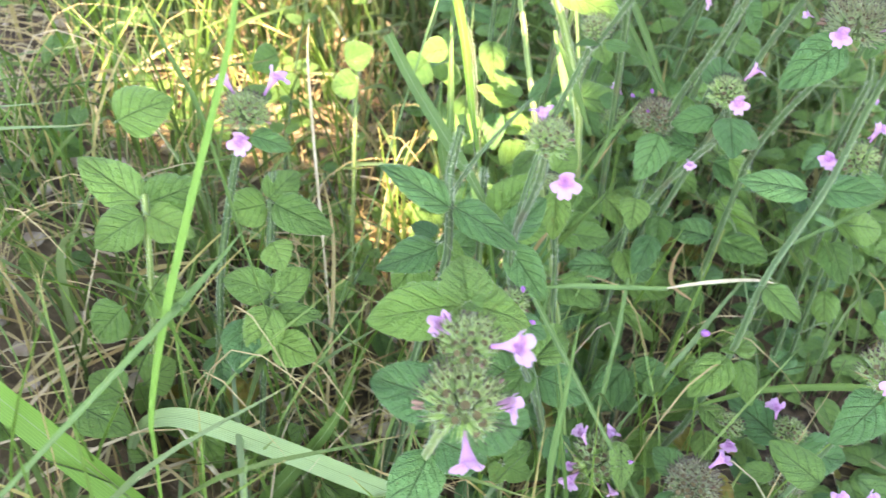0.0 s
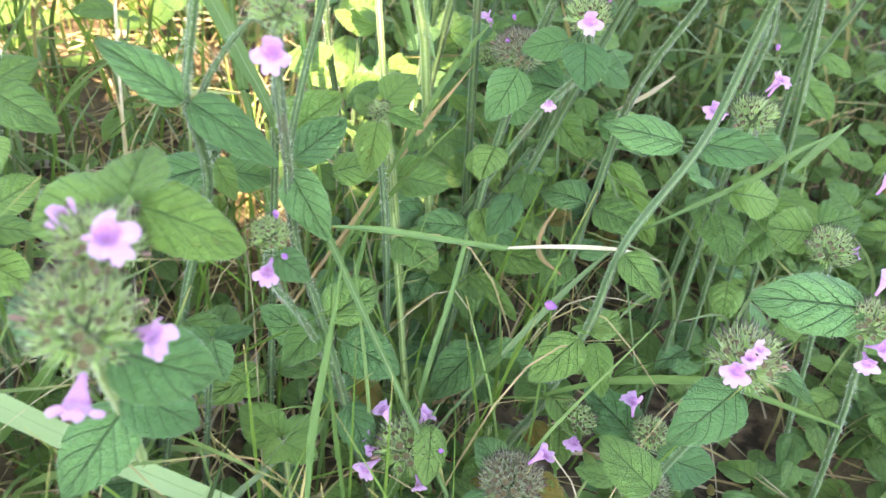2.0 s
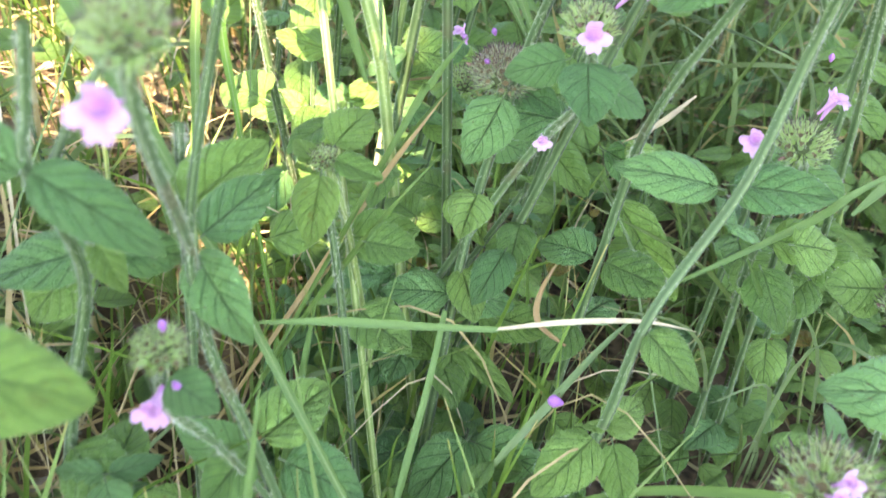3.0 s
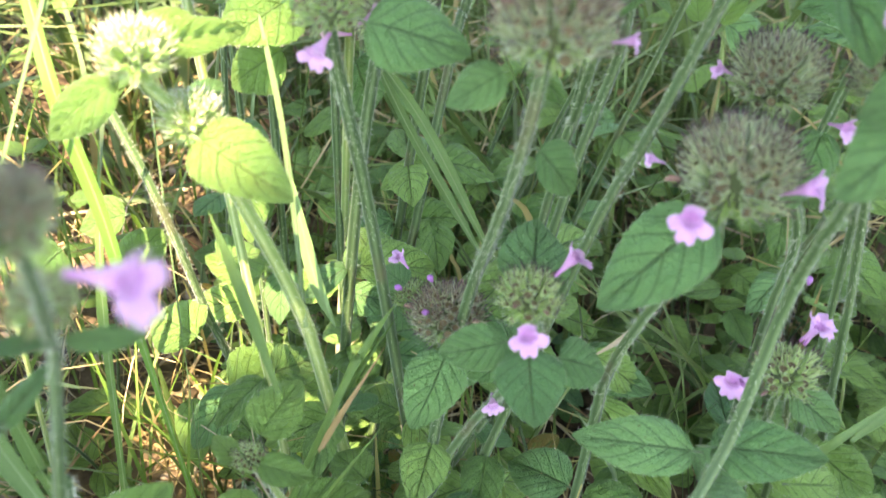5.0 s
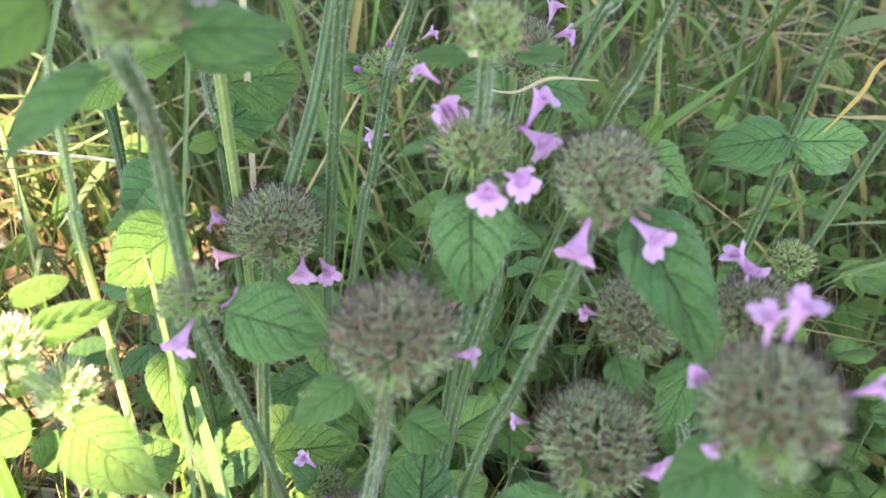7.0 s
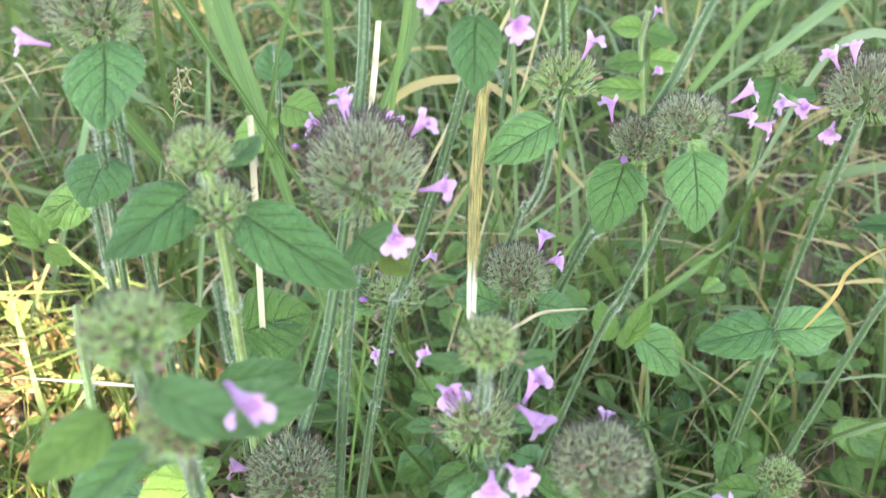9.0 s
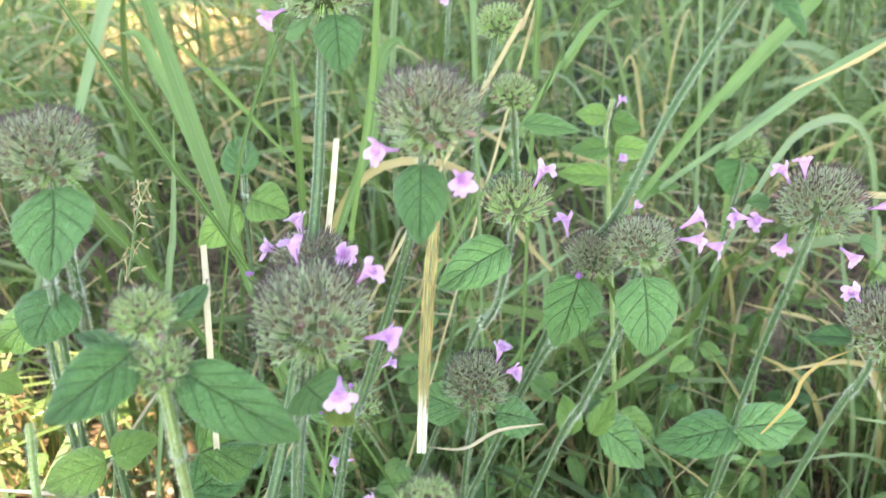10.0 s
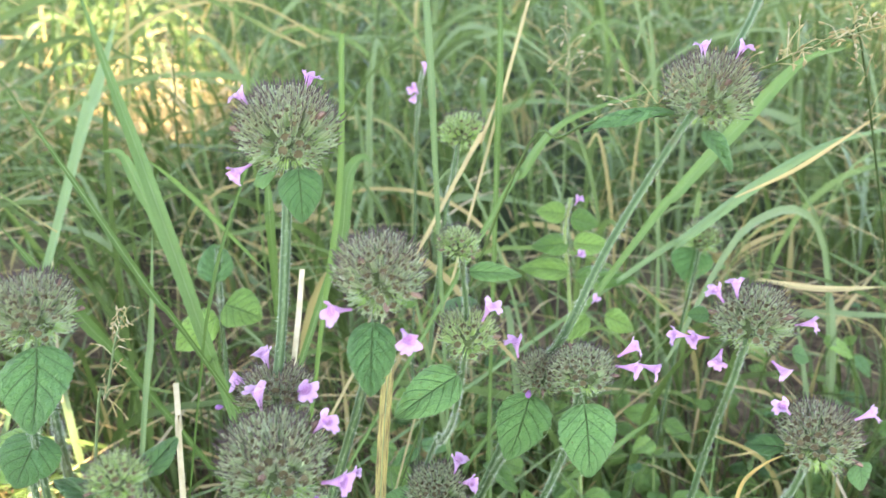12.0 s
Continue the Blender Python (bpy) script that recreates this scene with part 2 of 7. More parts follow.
STRAW_PALE = plain("straw_bleached", (0.46, 0.40, 0.24), (0.66, 0.60, 0.42), 200, 0.6, 0.2)


def soil_material():
    n = Nodes("soil")
    p = n.coords("Object")
    big, fine = n.noise(9.0, 4.0, p), n.noise(120.0, 6.0, p)
    color = n.mix(n.steps(fine, 0.35, 0.68), (0.032, 0.023, 0.014), (0.15, 0.108, 0.066))
    color = n.mix(n.math("MULTIPLY", n.steps(big, 0.45, 0.65), 0.6), color, (0.27, 0.20, 0.12))
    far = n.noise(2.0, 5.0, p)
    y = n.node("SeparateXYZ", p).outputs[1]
    # meadow ground made near-black: the shade deep in the grass is painted in
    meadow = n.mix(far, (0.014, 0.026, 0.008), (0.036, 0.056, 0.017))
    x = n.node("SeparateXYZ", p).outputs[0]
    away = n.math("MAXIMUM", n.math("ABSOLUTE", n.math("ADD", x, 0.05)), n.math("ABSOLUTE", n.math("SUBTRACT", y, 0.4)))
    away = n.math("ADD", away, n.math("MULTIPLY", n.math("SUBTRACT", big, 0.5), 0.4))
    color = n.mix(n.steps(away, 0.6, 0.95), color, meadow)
    return n.finish(color, 0.95, fine, 0.9, 0.004, 0.0, 0.0, 0.2)


SOIL = soil_material()
STONE = plain("pale_stone", (0.34, 0.27, 0.20), (0.58, 0.50, 0.40), 90, 0.9, bump=0.8)
BARK = plain("bark", (0.09, 0.065, 0.045), (0.20, 0.16, 0.12), 30, 0.9, bump=1.0)
CANOPY = plain("tree_leaf", (0.03, 0.085, 0.02), (0.07, 0.15, 0.035), 6, 0.5, 0.0)


# ---------------------------------------------------------------- mesh builders
def mesh_of(name, verts, faces, mats, uvs=None, slots=None, smooth=True):
    me = bpy.data.meshes.new(name)
    me.from_pydata([tuple(v) for v in verts], [], faces)
    for m in mats:
        me.materials.append(m)
    if uvs is not None:
        layer = me.uv_layers.new(name="UVMap")
        loops = np.zeros(len(me.loops), dtype=np.int32)
        me.loops.foreach_get("vertex_index", loops)
        layer.data.foreach_set("uv", np.asarray(uvs, dtype=np.float32)[loops].ravel())
    if slots is not None:
        me.polygons.foreach_set("material_index", np.asarray(slots, dtype=np.int32))
    me.polygons.foreach_set("use_smooth", np.full(len(me.polygons), smooth))
    me.update()
    return me


class Heap:
    """Collects many small pieces into one mesh."""

    def __init__(self):
        self.v, self.f, self.uv, self.s = [], [], [], []

    def add(self, verts, faces, uvs=None, slot=0):
        k = len(self.v)
        self.v += [tuple(v) for v in verts]
        self.f += [tuple(i + k for i in q) for q in faces]
        self.uv += list(uvs) if uvs is not None else [(0.5, 0.5)] * len(verts)
        self.s += [slot] * len(faces)

    def mesh(self, name, mats, smooth=True):
        return mesh_of(name, self.v, self.f, mats, self.uv, self.s, smooth)


def grid_faces(rows, cols, wrap=False):
    out = []
    for i in range(rows - 1):
        for j in range(cols if wrap else cols - 1):
            k = (j + 1) % cols
            out.append((i * cols + j, i * cols + k, (i + 1) * cols + k, (i + 1) * cols + j))
    return out


def smooth_line(points, per=8):
    """A Catmull-Rom line through the points."""
    p = [Vector(q) for q in points]
    if len(p) == 2:
        p = [p[0], p[0].lerp(p[1], 0.5), p[1]]
    p = [2 * p[0] - p[1], *p, 2 * p[-1] - p[-2]]
    out = []
    for a, b, c, d in zip(p, p[1:], p[2:], p[3:]):
        for k in range(per):
            t = k / per
            out.append(0.5 * (2 * b + (c - a) * t + (2 * a - 5 * b + 4 * c - d) * t * t + (3 * b - a - 3 * c + d) * t ** 3))
    out.append(p[-2])
    return out


def frames_along(line):
    out, side = [], Vector((1, 0.13, 0))
    for i, p in enumerate(line):
        way = (line[min(i + 1, len(line) - 1)] - line[max(i - 1, 0)]).normalized()
        side = (side - way * side.dot(way)).normalized()
        out.append((p, way, side, way.cross(side)))
    return out


def hair_piece(heap, root, way, length, width, slot, side=None):
    s = side or way.cross(Vector((random.gauss(0, 1), random.gauss(0, 1), random.gauss(0, 1)))).normalized()
    heap.add([root - s * width, root + s * width, root + way * length], [(0, 1, 2)], None, slot)


def stem_mesh(name, points, r0, r1, mats, hairs=260, hair=0.0016):
    """A square, furrowed, bristly stalk through the points."""
    line = smooth_line(points, 7)
    fr, cols, heap = frames_along(line), 12, Heap()
    verts, uvs = [], []
    total = len(fr) - 1
    for i, (p, way, a, b) in enumerate(fr):
        r = r0 + (r1 - r0) * i / total
        r *= 1 + 0.05 * noise.noise(p * 60)
        for j in range(cols):
            t = 2 * math.pi * j / cols
            q = r * (1 + 0.13 * math.cos(4 * t))
            verts.append(p + a * (q * math.cos(t)) + b * (q * math.sin(t)))
            uvs.append((i / total, j / cols))
    heap.add(verts, grid_faces(len(fr), cols, True), uvs, 0)
    for _ in range(hairs):
        x = random.random() * total
        i = min(int(x), total - 1)
        p, way, a, b = fr[i]
        p = p.lerp(fr[i + 1][0], x - i)
        t = random.choice((0, 0.5, 1, 1.5)) * math.pi + random.gauss(0, 0.35)
        out = a * math.cos(t) + b * math.sin(t)
        r = r0 + (r1 - r0) * x / total
        hair_piece(heap, p + out * r * 0.95, (out - way * random.uniform(-0.1, 0.5)).normalized(), hair * random.uniform(0.5, 1.3), 0.000055, 1)
    return heap.mesh(name, mats)


def leaf_outline(u):
    """Half width of an ovate leaf, rounded at the foot, bluntly pointed."""
    return max(0.0, math.sin(math.pi * min(1, u) ** 0.70)) ** 0.66 * (1 - 0.16 * u)


def leaf_mesh(name, mat, droop, fold, twist, seed, rows=41, cols=17, edge_hairs=110):
    """Blade of unit length along x and unit width along y, shallowly toothed, puckered between sunk veins, with a short stalk."""
    rnd = random.Random(seed)
    bend, wave = rnd.uniform(-0.08, 0.08), rnd.uniform(0, 6.3)
    notch, dent = rnd.uniform(0.25, 0.85), rnd.choice((0.0, 0.0, 0.16))
    heap, verts, uvs = Heap(), [], []
    for i in range(rows):
        u = i / (rows - 1)
        w = 0.5 * leaf_outline(0.012 + 0.985 * u)
        for j in range(cols):
            v = 2 * j / (cols - 1) - 1
            a = abs(v)
            edge = 1 + (0.030 * (1 - 2 * ((u * 9 + 0.3) % 1.0)) if a > 0.99 else 0)
            if v > 0.7 and abs(u - notch) < 0.06:
                edge *= 1 - dent * (1 - abs(u - notch) / 0.06)
            y = v * w * edge
            phase = u * 5.0 - a * 1.9
            vault = (0.5 - 0.5 * math.cos(2 * math.pi * phase)) ** 0.6
            quilt = 0.040 * vault * (1 - a ** 4) * min(1, 5 * (1 - u)) * min(1, 7 * a)
            pucker = 0.020 * noise.noise(Vector((u * 13, v * 6.5, seed * 3.1))) * vault * (1 - 0.5 * a) * min(1, 5 * (1 - u))
            z = fold * a * w + quilt + pucker - droop * u * u + 0.035 * a * a * math.sin(7 * u + wave + 2 * v) + twist * v * w * u
            z -= 0.16 * a ** 3 * w
            verts.append((u * (1 - 0.25 * droop * droop * u), y + bend * u * u, z))
            uvs.append((u, 0.5 + 0.5 * v))
    heap.add(verts, grid_faces(rows, cols), uvs, 0)
    stalk, suv = [], []
    for i in range(4):
        for j in range(5):
            t = 2 * math.pi * j / 5
            r = 0.018
            stalk.append((-0.10 + 0.045 * i, r * math.cos(t), r * math.sin(t) - 0.010))
            suv.append((0.05, 0.5))
    heap.add(stalk, grid_faces(4, 5, True), suv, 1)
    for _ in range(edge_hairs):
        u = rnd.uniform(0.03, 0.97)
        s = rnd.choice((-1, 1))
        half = 0.5 * leaf_outline(u)
        root = Vector((u, s * half + bend * u * u, (fold - 0.16) * half - droop * u * u + 0.035 * math.sin(7 * u + wave + 2 * s) + twist * s * half * u))
        hair_piece(heap, root, Vector((rnd.uniform(-0.1, 0.5), s, rnd.uniform(-0.2, 0.3))).normalized(), rnd.uniform(0.014, 0.034), 0.0014, 2, Vector((1, 0, 0)))
    return heap.mesh(name, [mat, STEM, HAIR])


LEAF_BENDS = ((0.10, 0.30, 0.05), (0.24, 0.18, -0.14), (0.05, 0.42, 0.12), (0.32, 0.26, 0.0), (-0.06, 0.22, 0.18), (0.16, 0.10, -0.08), (0.20, 0.36, 0.22))
LEAF_SHAPES = {}
for key, mat in (("green", LEAF), ("pale", LEAF_PALE), ("low", LEAF_LOW), ("old", LEAF_OLD)):
    LEAF_SHAPES[key] = [leaf_mesh("leaf_" + key, mat, d, f, t, s) for s, (d, f, t) in enumerate(LEAF_BENDS)]

for key, mat in (("carpet", LEAF_LOW), ("carpet_pale", LEAF_PALE), ("carpet_green", LEAF)):
    LEAF_SHAPES[key] = [leaf_mesh("leaf_" + key, mat, d, f, t, 40 + s, 15, 9, 0) for s, (d, f, t) in enumerate(LEAF_BENDS)]

CAMERA_SIDE = Vector((0, -0.75, 0.75))


def leaf_pose(a, b, width, roll=0.0, face=None):
    a, b = Vector(a), Vector(b)
    x = (b - a).normalized()
    z = Vector(face) if face else CAMERA_SIDE
    z = (z - x * z.dot(x)).normalized()
    m = Matrix((x, z.cross(x), z)).transposed()
    m = m @ Matrix.Rotation(radians(roll), 3, "X")
    length = (b - a).length
    return Matrix.LocRotScale(a, m.to_quaternion(), (length, width, length))


PICK = random.Random(5)


def put_part(name, me, parent, m, label="", on=None):
    """A part of a thing at m in the thing's own space; on: the part that carries it."""
    ob = new(name, me)
    ob.parent = on or parent
    if on:
        ob.matrix_parent_inverse = on.matrix_basis.inverted()
    ob.matrix_basis = m
    return tagged(ob, label)


def leaf(plant, a, b, width, tone="green", roll=None, face=None, shape=None):
    """A leaf of the plant from its axil a to its tip b."""
    at = plant.matrix_basis.translation
    me = LEAF_SHAPES[tone][PICK.randrange(7) if shape is None else shape]
    r = PICK.uniform(-14, 14) if roll is None else roll
    return put_part("leaf", me, plant, leaf_pose(Vector(a) - at, Vector(b) - at, width, r, face))


# ---- flower heads
def spike(heap, root, tip, out, thick, slots, turn):
    """A three-sided awl-shaped calyx tooth, green at its foot and dark towards the point."""
    way = (tip - root).normalized()
    a = way.cross(out).normalized()
    b = way.cross(a)
    mid = root.lerp(tip, 0.40) + out * thick * 0.35
    rings = [[p + (a * math.cos(turn + 2.0944 * k) + b * math.sin(turn + 2.0944 * k)) * r for k in range(3)] for p, r in ((root, thick), (mid, thick * 0.55))]
    sides = [(k, (k + 1) % 3) for k in range(3)]
    heap.add(rings[0] + rings[1], [(p, q, q + 3, p + 3) for p, q in sides], [(0.86, 0.2)] * 3 + [(0.97, 0.2)] * 3, slots[0])
    heap.add(rings[1] + [tip], [(p, q, 3) for p, q in sides], None, slots[1])


def head_mesh(name, seed, count, mats, flat, low, bristle, fat, core=0.62, tooth=(0.16, 0.30), fringe=260):
    """A whorl of ribbed tubular calyces that curve upwards, each with five awl-shaped teeth and long hairs; unit radius, axis z."""
    rnd = random.Random(seed)
    heap = Heap()
    scale = Vector((1, 1, flat))
    ball = []
    for i in range(9):
        for j in range(14):
            t, p = math.pi * i / 8, 2 * math.pi * j / 14
            ball.append((core * math.sin(t) * math.cos(p), core * math.sin(t) * math.sin(p), core * flat * math.cos(t)))
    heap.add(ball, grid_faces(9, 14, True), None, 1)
    for k in range(count):
        c = 1 - (1 - low) * (k + 0.5) / count
        p = k * 2.39996 + rnd.gauss(0, 0.12)
        t = math.acos(max(-1, min(1, c))) + rnd.gauss(0, 0.05)
        way = Vector((math.sin(t) * math.cos(p), math.sin(t) * math.sin(p), math.cos(t)))
        way = (way + Vector((0, 0, 0.30 * math.sin(t)))).normalized()
        lift = 0.25 + 0.55 * max(0.0, math.sin(t))
        side = way.cross(Vector((0.3, 0.2, 1))).normalized()
        long = rnd.uniform(0.78, 0.90)
        girth = fat * rnd.uniform(0.85, 1.2)
        verts, uvs, spine = [], [], []
        for q in (0.42, 0.60, 0.74, 0.85, 0.94):
            spine.append(way * (q * long) + Vector((0, 0, lift * (q - 0.42) ** 2 - 0.07)))
        mouth_way = (spine[4] - spine[3]).normalized()
        across = mouth_way.cross(side).normalized()
        for i, r in enumerate((0.60, 0.82, 0.94, 0.98, 1.12)):
            for j in range(8):
                q = 2 * math.pi * j / 8
                verts.append((spine[i] + (side * math.cos(q) + across * math.sin(q)) * girth * r) * scale)
                uvs.append((0.1 + 0.8 * i / 4, j / 8))
        heap.add(verts, grid_faces(5, 8, True), uvs, 0)
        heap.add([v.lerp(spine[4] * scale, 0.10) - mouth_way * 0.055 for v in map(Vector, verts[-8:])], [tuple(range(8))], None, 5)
        rim = spine[4]
        turn = rnd.random() * 6.283
        for j in range(5):
            q = turn + 2 * math.pi * j / 5 + rnd.gauss(0, 0.1)
            out = side * math.cos(q) + across * math.sin(q)
            root = rim + out * girth * 1.02
            tip = rim + out * girth * rnd.uniform(1.0, 1.9) + mouth_way * rnd.uniform(*tooth)
            spike(heap, root * scale, tip * scale, out, girth * 0.32, (0, 2), q)
        for _ in range(bristle):
            q, u = rnd.random() * 6.283, rnd.uniform(0.9, 4.0)
            i = min(3, int(u))
            out = side * math.cos(q) + across * math.sin(q)
            at = spine[i].lerp(spine[i + 1], u - i) + out * girth * 0.95
            hair_piece(heap, at * scale, (out + mouth_way * rnd.uniform(0.2, 1.2)).normalized(), rnd.uniform(0.07, 0.17), 0.0042, 3)
        for _ in range(bristle // 2):
            out = (side * rnd.gauss(0, 1) + across * rnd.gauss(0, 1)).normalized()
            hair_piece(heap, (rim + out * girth * rnd.uniform(0.9, 1.2) + mouth_way * rnd.uniform(0, 0.12)) * scale, (out * 0.9 + mouth_way * rnd.uniform(0.3, 1.2)).normalized(), rnd.uniform(0.06, 0.15), 0.0036, 3)
    for _ in range(fringe):
        # thread-like hairy bracts below the calyces
        p, t = rnd.random() * 6.283, math.acos(rnd.uniform(max(-0.95, low - 0.35), 0.1))
        way = Vector((math.sin(t) * math.cos(p), math.sin(t) * math.sin(p), math.cos(t)))
        root = way * 0.45
        tip = way * rnd.uniform(0.80, 1.02) + Vector((0, 0, rnd.uniform(0.08, 0.26)))
        mid = root.lerp(tip, 0.5) - Vector((0, 0, 0.04))
        s = way.cross(Vector((0.1, 0.2, 1))).normalized() * 0.010
        heap.add([(root - s) * scale, (root + s) * scale, (mid + s) * scale, (mid - s) * scale, tip * scale], [(0, 1, 2, 3), (3, 2, 4)], [(0.3, 0.5)] * 5, 4)
        for _ in range(5):
            at = mid.lerp(tip, rnd.uniform(-0.4, 0.9))
            hair_piece(heap, at * scale, (way * 0.5 + Vector((rnd.gauss(0, 1), rnd.gauss(0, 1), rnd.gauss(0, 1)))).normalized(), rnd.uniform(0.05, 0.11), 0.0034, 3)
    for _ in range(3):
        p, t = rnd.random() * 6.283, math.acos(rnd.uniform(-0.3, 0.8))
        way = Vector((math.sin(t) * math.cos(p), math.sin(t) * math.sin(p), math.cos(t) * flat))
        side = way.cross(Vector((0.2, 0.5, 1))).normalized()
        verts = []
        for i, r in enumerate((0.035, 0.05, 0.062, 0.03)):
            for j in range(6):
                q = j * math.pi / 3
                verts.append(way * (0.82 + 0.09 * i) + (side * math.cos(q) + way.cross(side) * math.sin(q)) * r * rnd.uniform(0.7, 1.3))
        heap.add(verts, grid_faces(4, 6, True), None, 6)
    return heap.mesh(name, mats)


# woolly, and its teeth hair-pale too: the sun's whitening put into the colour
WOOLLY_LIT = [CALYX_GREEN, CORE_SHADE, HAIR, HAIR, CALYX_GREEN, CALYX_GREEN, HAIR]
RIPE, YOUNG = [CALYX_RIPE, CORE_SHADE, HAIR_DARK, HAIR, CALYX_GREEN, MOUTH, WITHERED], [CALYX_GREEN, CORE_SHADE, HAIR_DARK, HAIR, CALYX_GREEN, MOUTH, WITHERED]
HEADS = {
    "ripe": [head_mesh("flower_head", 11 + k, 88, RIPE, 0.92, -0.80, 13, 0.086, 0.55, (0.22, 0.36)) for k in range(3)],
    "young": [head_mesh("flower_head", 21 + k, 34, YOUNG, 0.90, -0.70, 22, 0.105, 0.45, (0.30, 0.46), 150) for k in range(3)],
    "woolly": [head_mesh("flower_head", 41 + k, 44, WOOLLY_LIT, 0.90, -0.70, 30, 0.095, 0.45, (0.26, 0.42), 420) for k in range(3)],
    "half": [head_mesh("flower_head", 31 + k, 62, RIPE, 0.76, -0.60, 13, 0.090, 0.55, (0.22, 0.38)) for k in range(2)],
}


def carrier(plant, at):
    """The whorl of the plant that holds what stands at this place, if one is near."""
    near = [(o.matrix_basis.translation - at).length - o.scale.x for o in plant.children if o.name.startswith("flower_head")]
    heads = [o for o in plant.children if o.name.startswith("flower_head")]
    return heads[near.index(min(near))] if near and min(near) < 0.016 else None


def head(plant, place, radius, kind="ripe", up=(0, 0, 1), squash=1.0):
    z = Vector(up).normalized()
    m = z.to_track_quat("Z", "X").to_matrix() @ Matrix.Rotation(PICK.uniform(0, 6.28), 3, "Z")
    at = Vector(place) - plant.matrix_basis.translation
    me = HEADS[kind][PICK.randrange(len(HEADS[kind]))]
    return put_part("flower_head", me, plant, Matrix.LocRotScale(at, m.to_quaternion(), (radius, radius, radius * squash)))


def corolla_mesh(name, seed):
    """Two-lipped lilac corolla, 1 long, mouth along +x: a widening tube, a short upright upper lip (+z), a broad three-lobed lower lip."""
    rnd = random.Random(seed)
    cols, heap, verts, uvs = 36, Heap(), [], []
    # direction, half width, reach and outward angle of each lobe
    lobes = ((90, 50, 0.24, 0.55), (-90, 30, 0.40, 1.05 + rnd.gauss(0, 0.1)), (-32, 32, 0.30, 0.95 + rnd.gauss(0, 0.12)), (-148, 32, 0.30, 0.95 + rnd.gauss(0, 0.12)))
    sections = [(0.0, 0.055), (0.14, 0.060), (0.28, 0.075), (0.40, 0.105), (0.52, 0.150), (0.62, 0.185), (0.68, 0.20)]
    for s, r in sections:
        for j in range(cols):
            t = 2 * math.pi * j / cols
            verts.append((s, r * math.cos(t), r * math.sin(t) * 0.78 + 0.10 * s * s - 0.02))
            uvs.append((s * 0.9, j / cols))
    for step in (0.25, 0.5, 0.75, 1.0):
        for j in range(cols):
            d = 360 * j / cols
            d = d if d <= 180 else d - 360
            reach, slant = 0.03, 0.6
            for at, wide, size, lean in lobes:
                gap = abs((d - at + 180) % 360 - 180) / wide
                if gap < 1.2:
                    full = size * max(0.0, 1 - gap ** 4 * 0.55)
                    if at in (90, -90):
                        full *= 1 - 0.24 * max(0, 1 - gap * 3)
                    if full > reach:
                        reach, slant = full, lean
            t = math.radians(d)
            curl = slant * (0.7 + 0.5 * step)
            grow = 0.20 + reach * step * math.sin(curl)
            ahead = 0.68 + reach * step * math.cos(curl)
            ruffle = 0.035 * step * math.sin(7 * t + 2 * seed) + rnd.gauss(0, 0.012) * step
            verts.append((ahead + ruffle, grow * math.cos(t) * 0.95, grow * math.sin(t) * 0.85 + 0.026))
            uvs.append((0.68 + 0.3 * step, j / cols))
    heap.add(verts, grid_faces(len(sections) + 4, cols, True), uvs, 0)
    throat = []
    for s, r in ((0.56, 0.155), (0.50, 0.10), (0.46, 0.02)):
        for j in range(cols):
            t = 2 * math.pi * j / cols
            throat.append((s + rnd.gauss(0, 0.006), r * math.cos(t), r * math.sin(t) * 0.78 + 0.10 * s * s - 0.02))
    heap.add(throat, grid_faces(3, cols, True), [(0.58, 0.5)] * len(throat), 0)
    return heap.mesh(name, [PETAL])


COROLLAS = [corolla_mesh("flower", k) for k in range(4)]


def flower(plant, place, way, size=0.0105):
    """A corolla whose mouth is at the place and opens along way."""
    x = Vector(way).normalized()
    z = Vector((0, 0, 1)) - x * x.z
    z = z.normalized() if z.length > 0.05 else Vector((0, 1, 0))
    m = Matrix((x, z.cross(x), z)).transposed() @ Matrix.Rotation(PICK.gauss(0, 0.2), 3, "X")
    at = Vector(place) - x * size * (0.75 if x.z < 0.3 else 0.50) - plant.matrix_basis.translation
    size *= 1.03
    k = PICK.uniform(0.92, 1.08)
    return put_part("flower", COROLLAS[PICK.randrange(4)], plant, Matrix.LocRotScale(at, m.to_quaternion(), (size, size * k, size)), "lilac-pink two-lipped flower", carrier(plant, at))


def bud_mesh():
    heap, verts = Heap(), []
    for i, r in enumerate((0.12, 0.2, 0.3, 0.34, 0.26, 0.05)):
        for j in range(8):
            t = 2 * math.pi * j / 8
            verts.append((i / 5, r * math.cos(t), r * math.sin(t)))
    heap.add(verts, grid_faces(6, 8, True), None, 0)
    return heap.mesh("bud", [BUD])


BUD_MESH = bud_mesh()


def bud(plant, place, way, size=0.003):
    q = Vector(way).to_track_quat("X", "Z")
    at = Vector(place) - plant.matrix_basis.translation
    return put_part("bud", BUD_MESH, plant, Matrix.LocRotScale(at, q, (size, size, size)), "dark violet flower bud", carrier(plant, at))


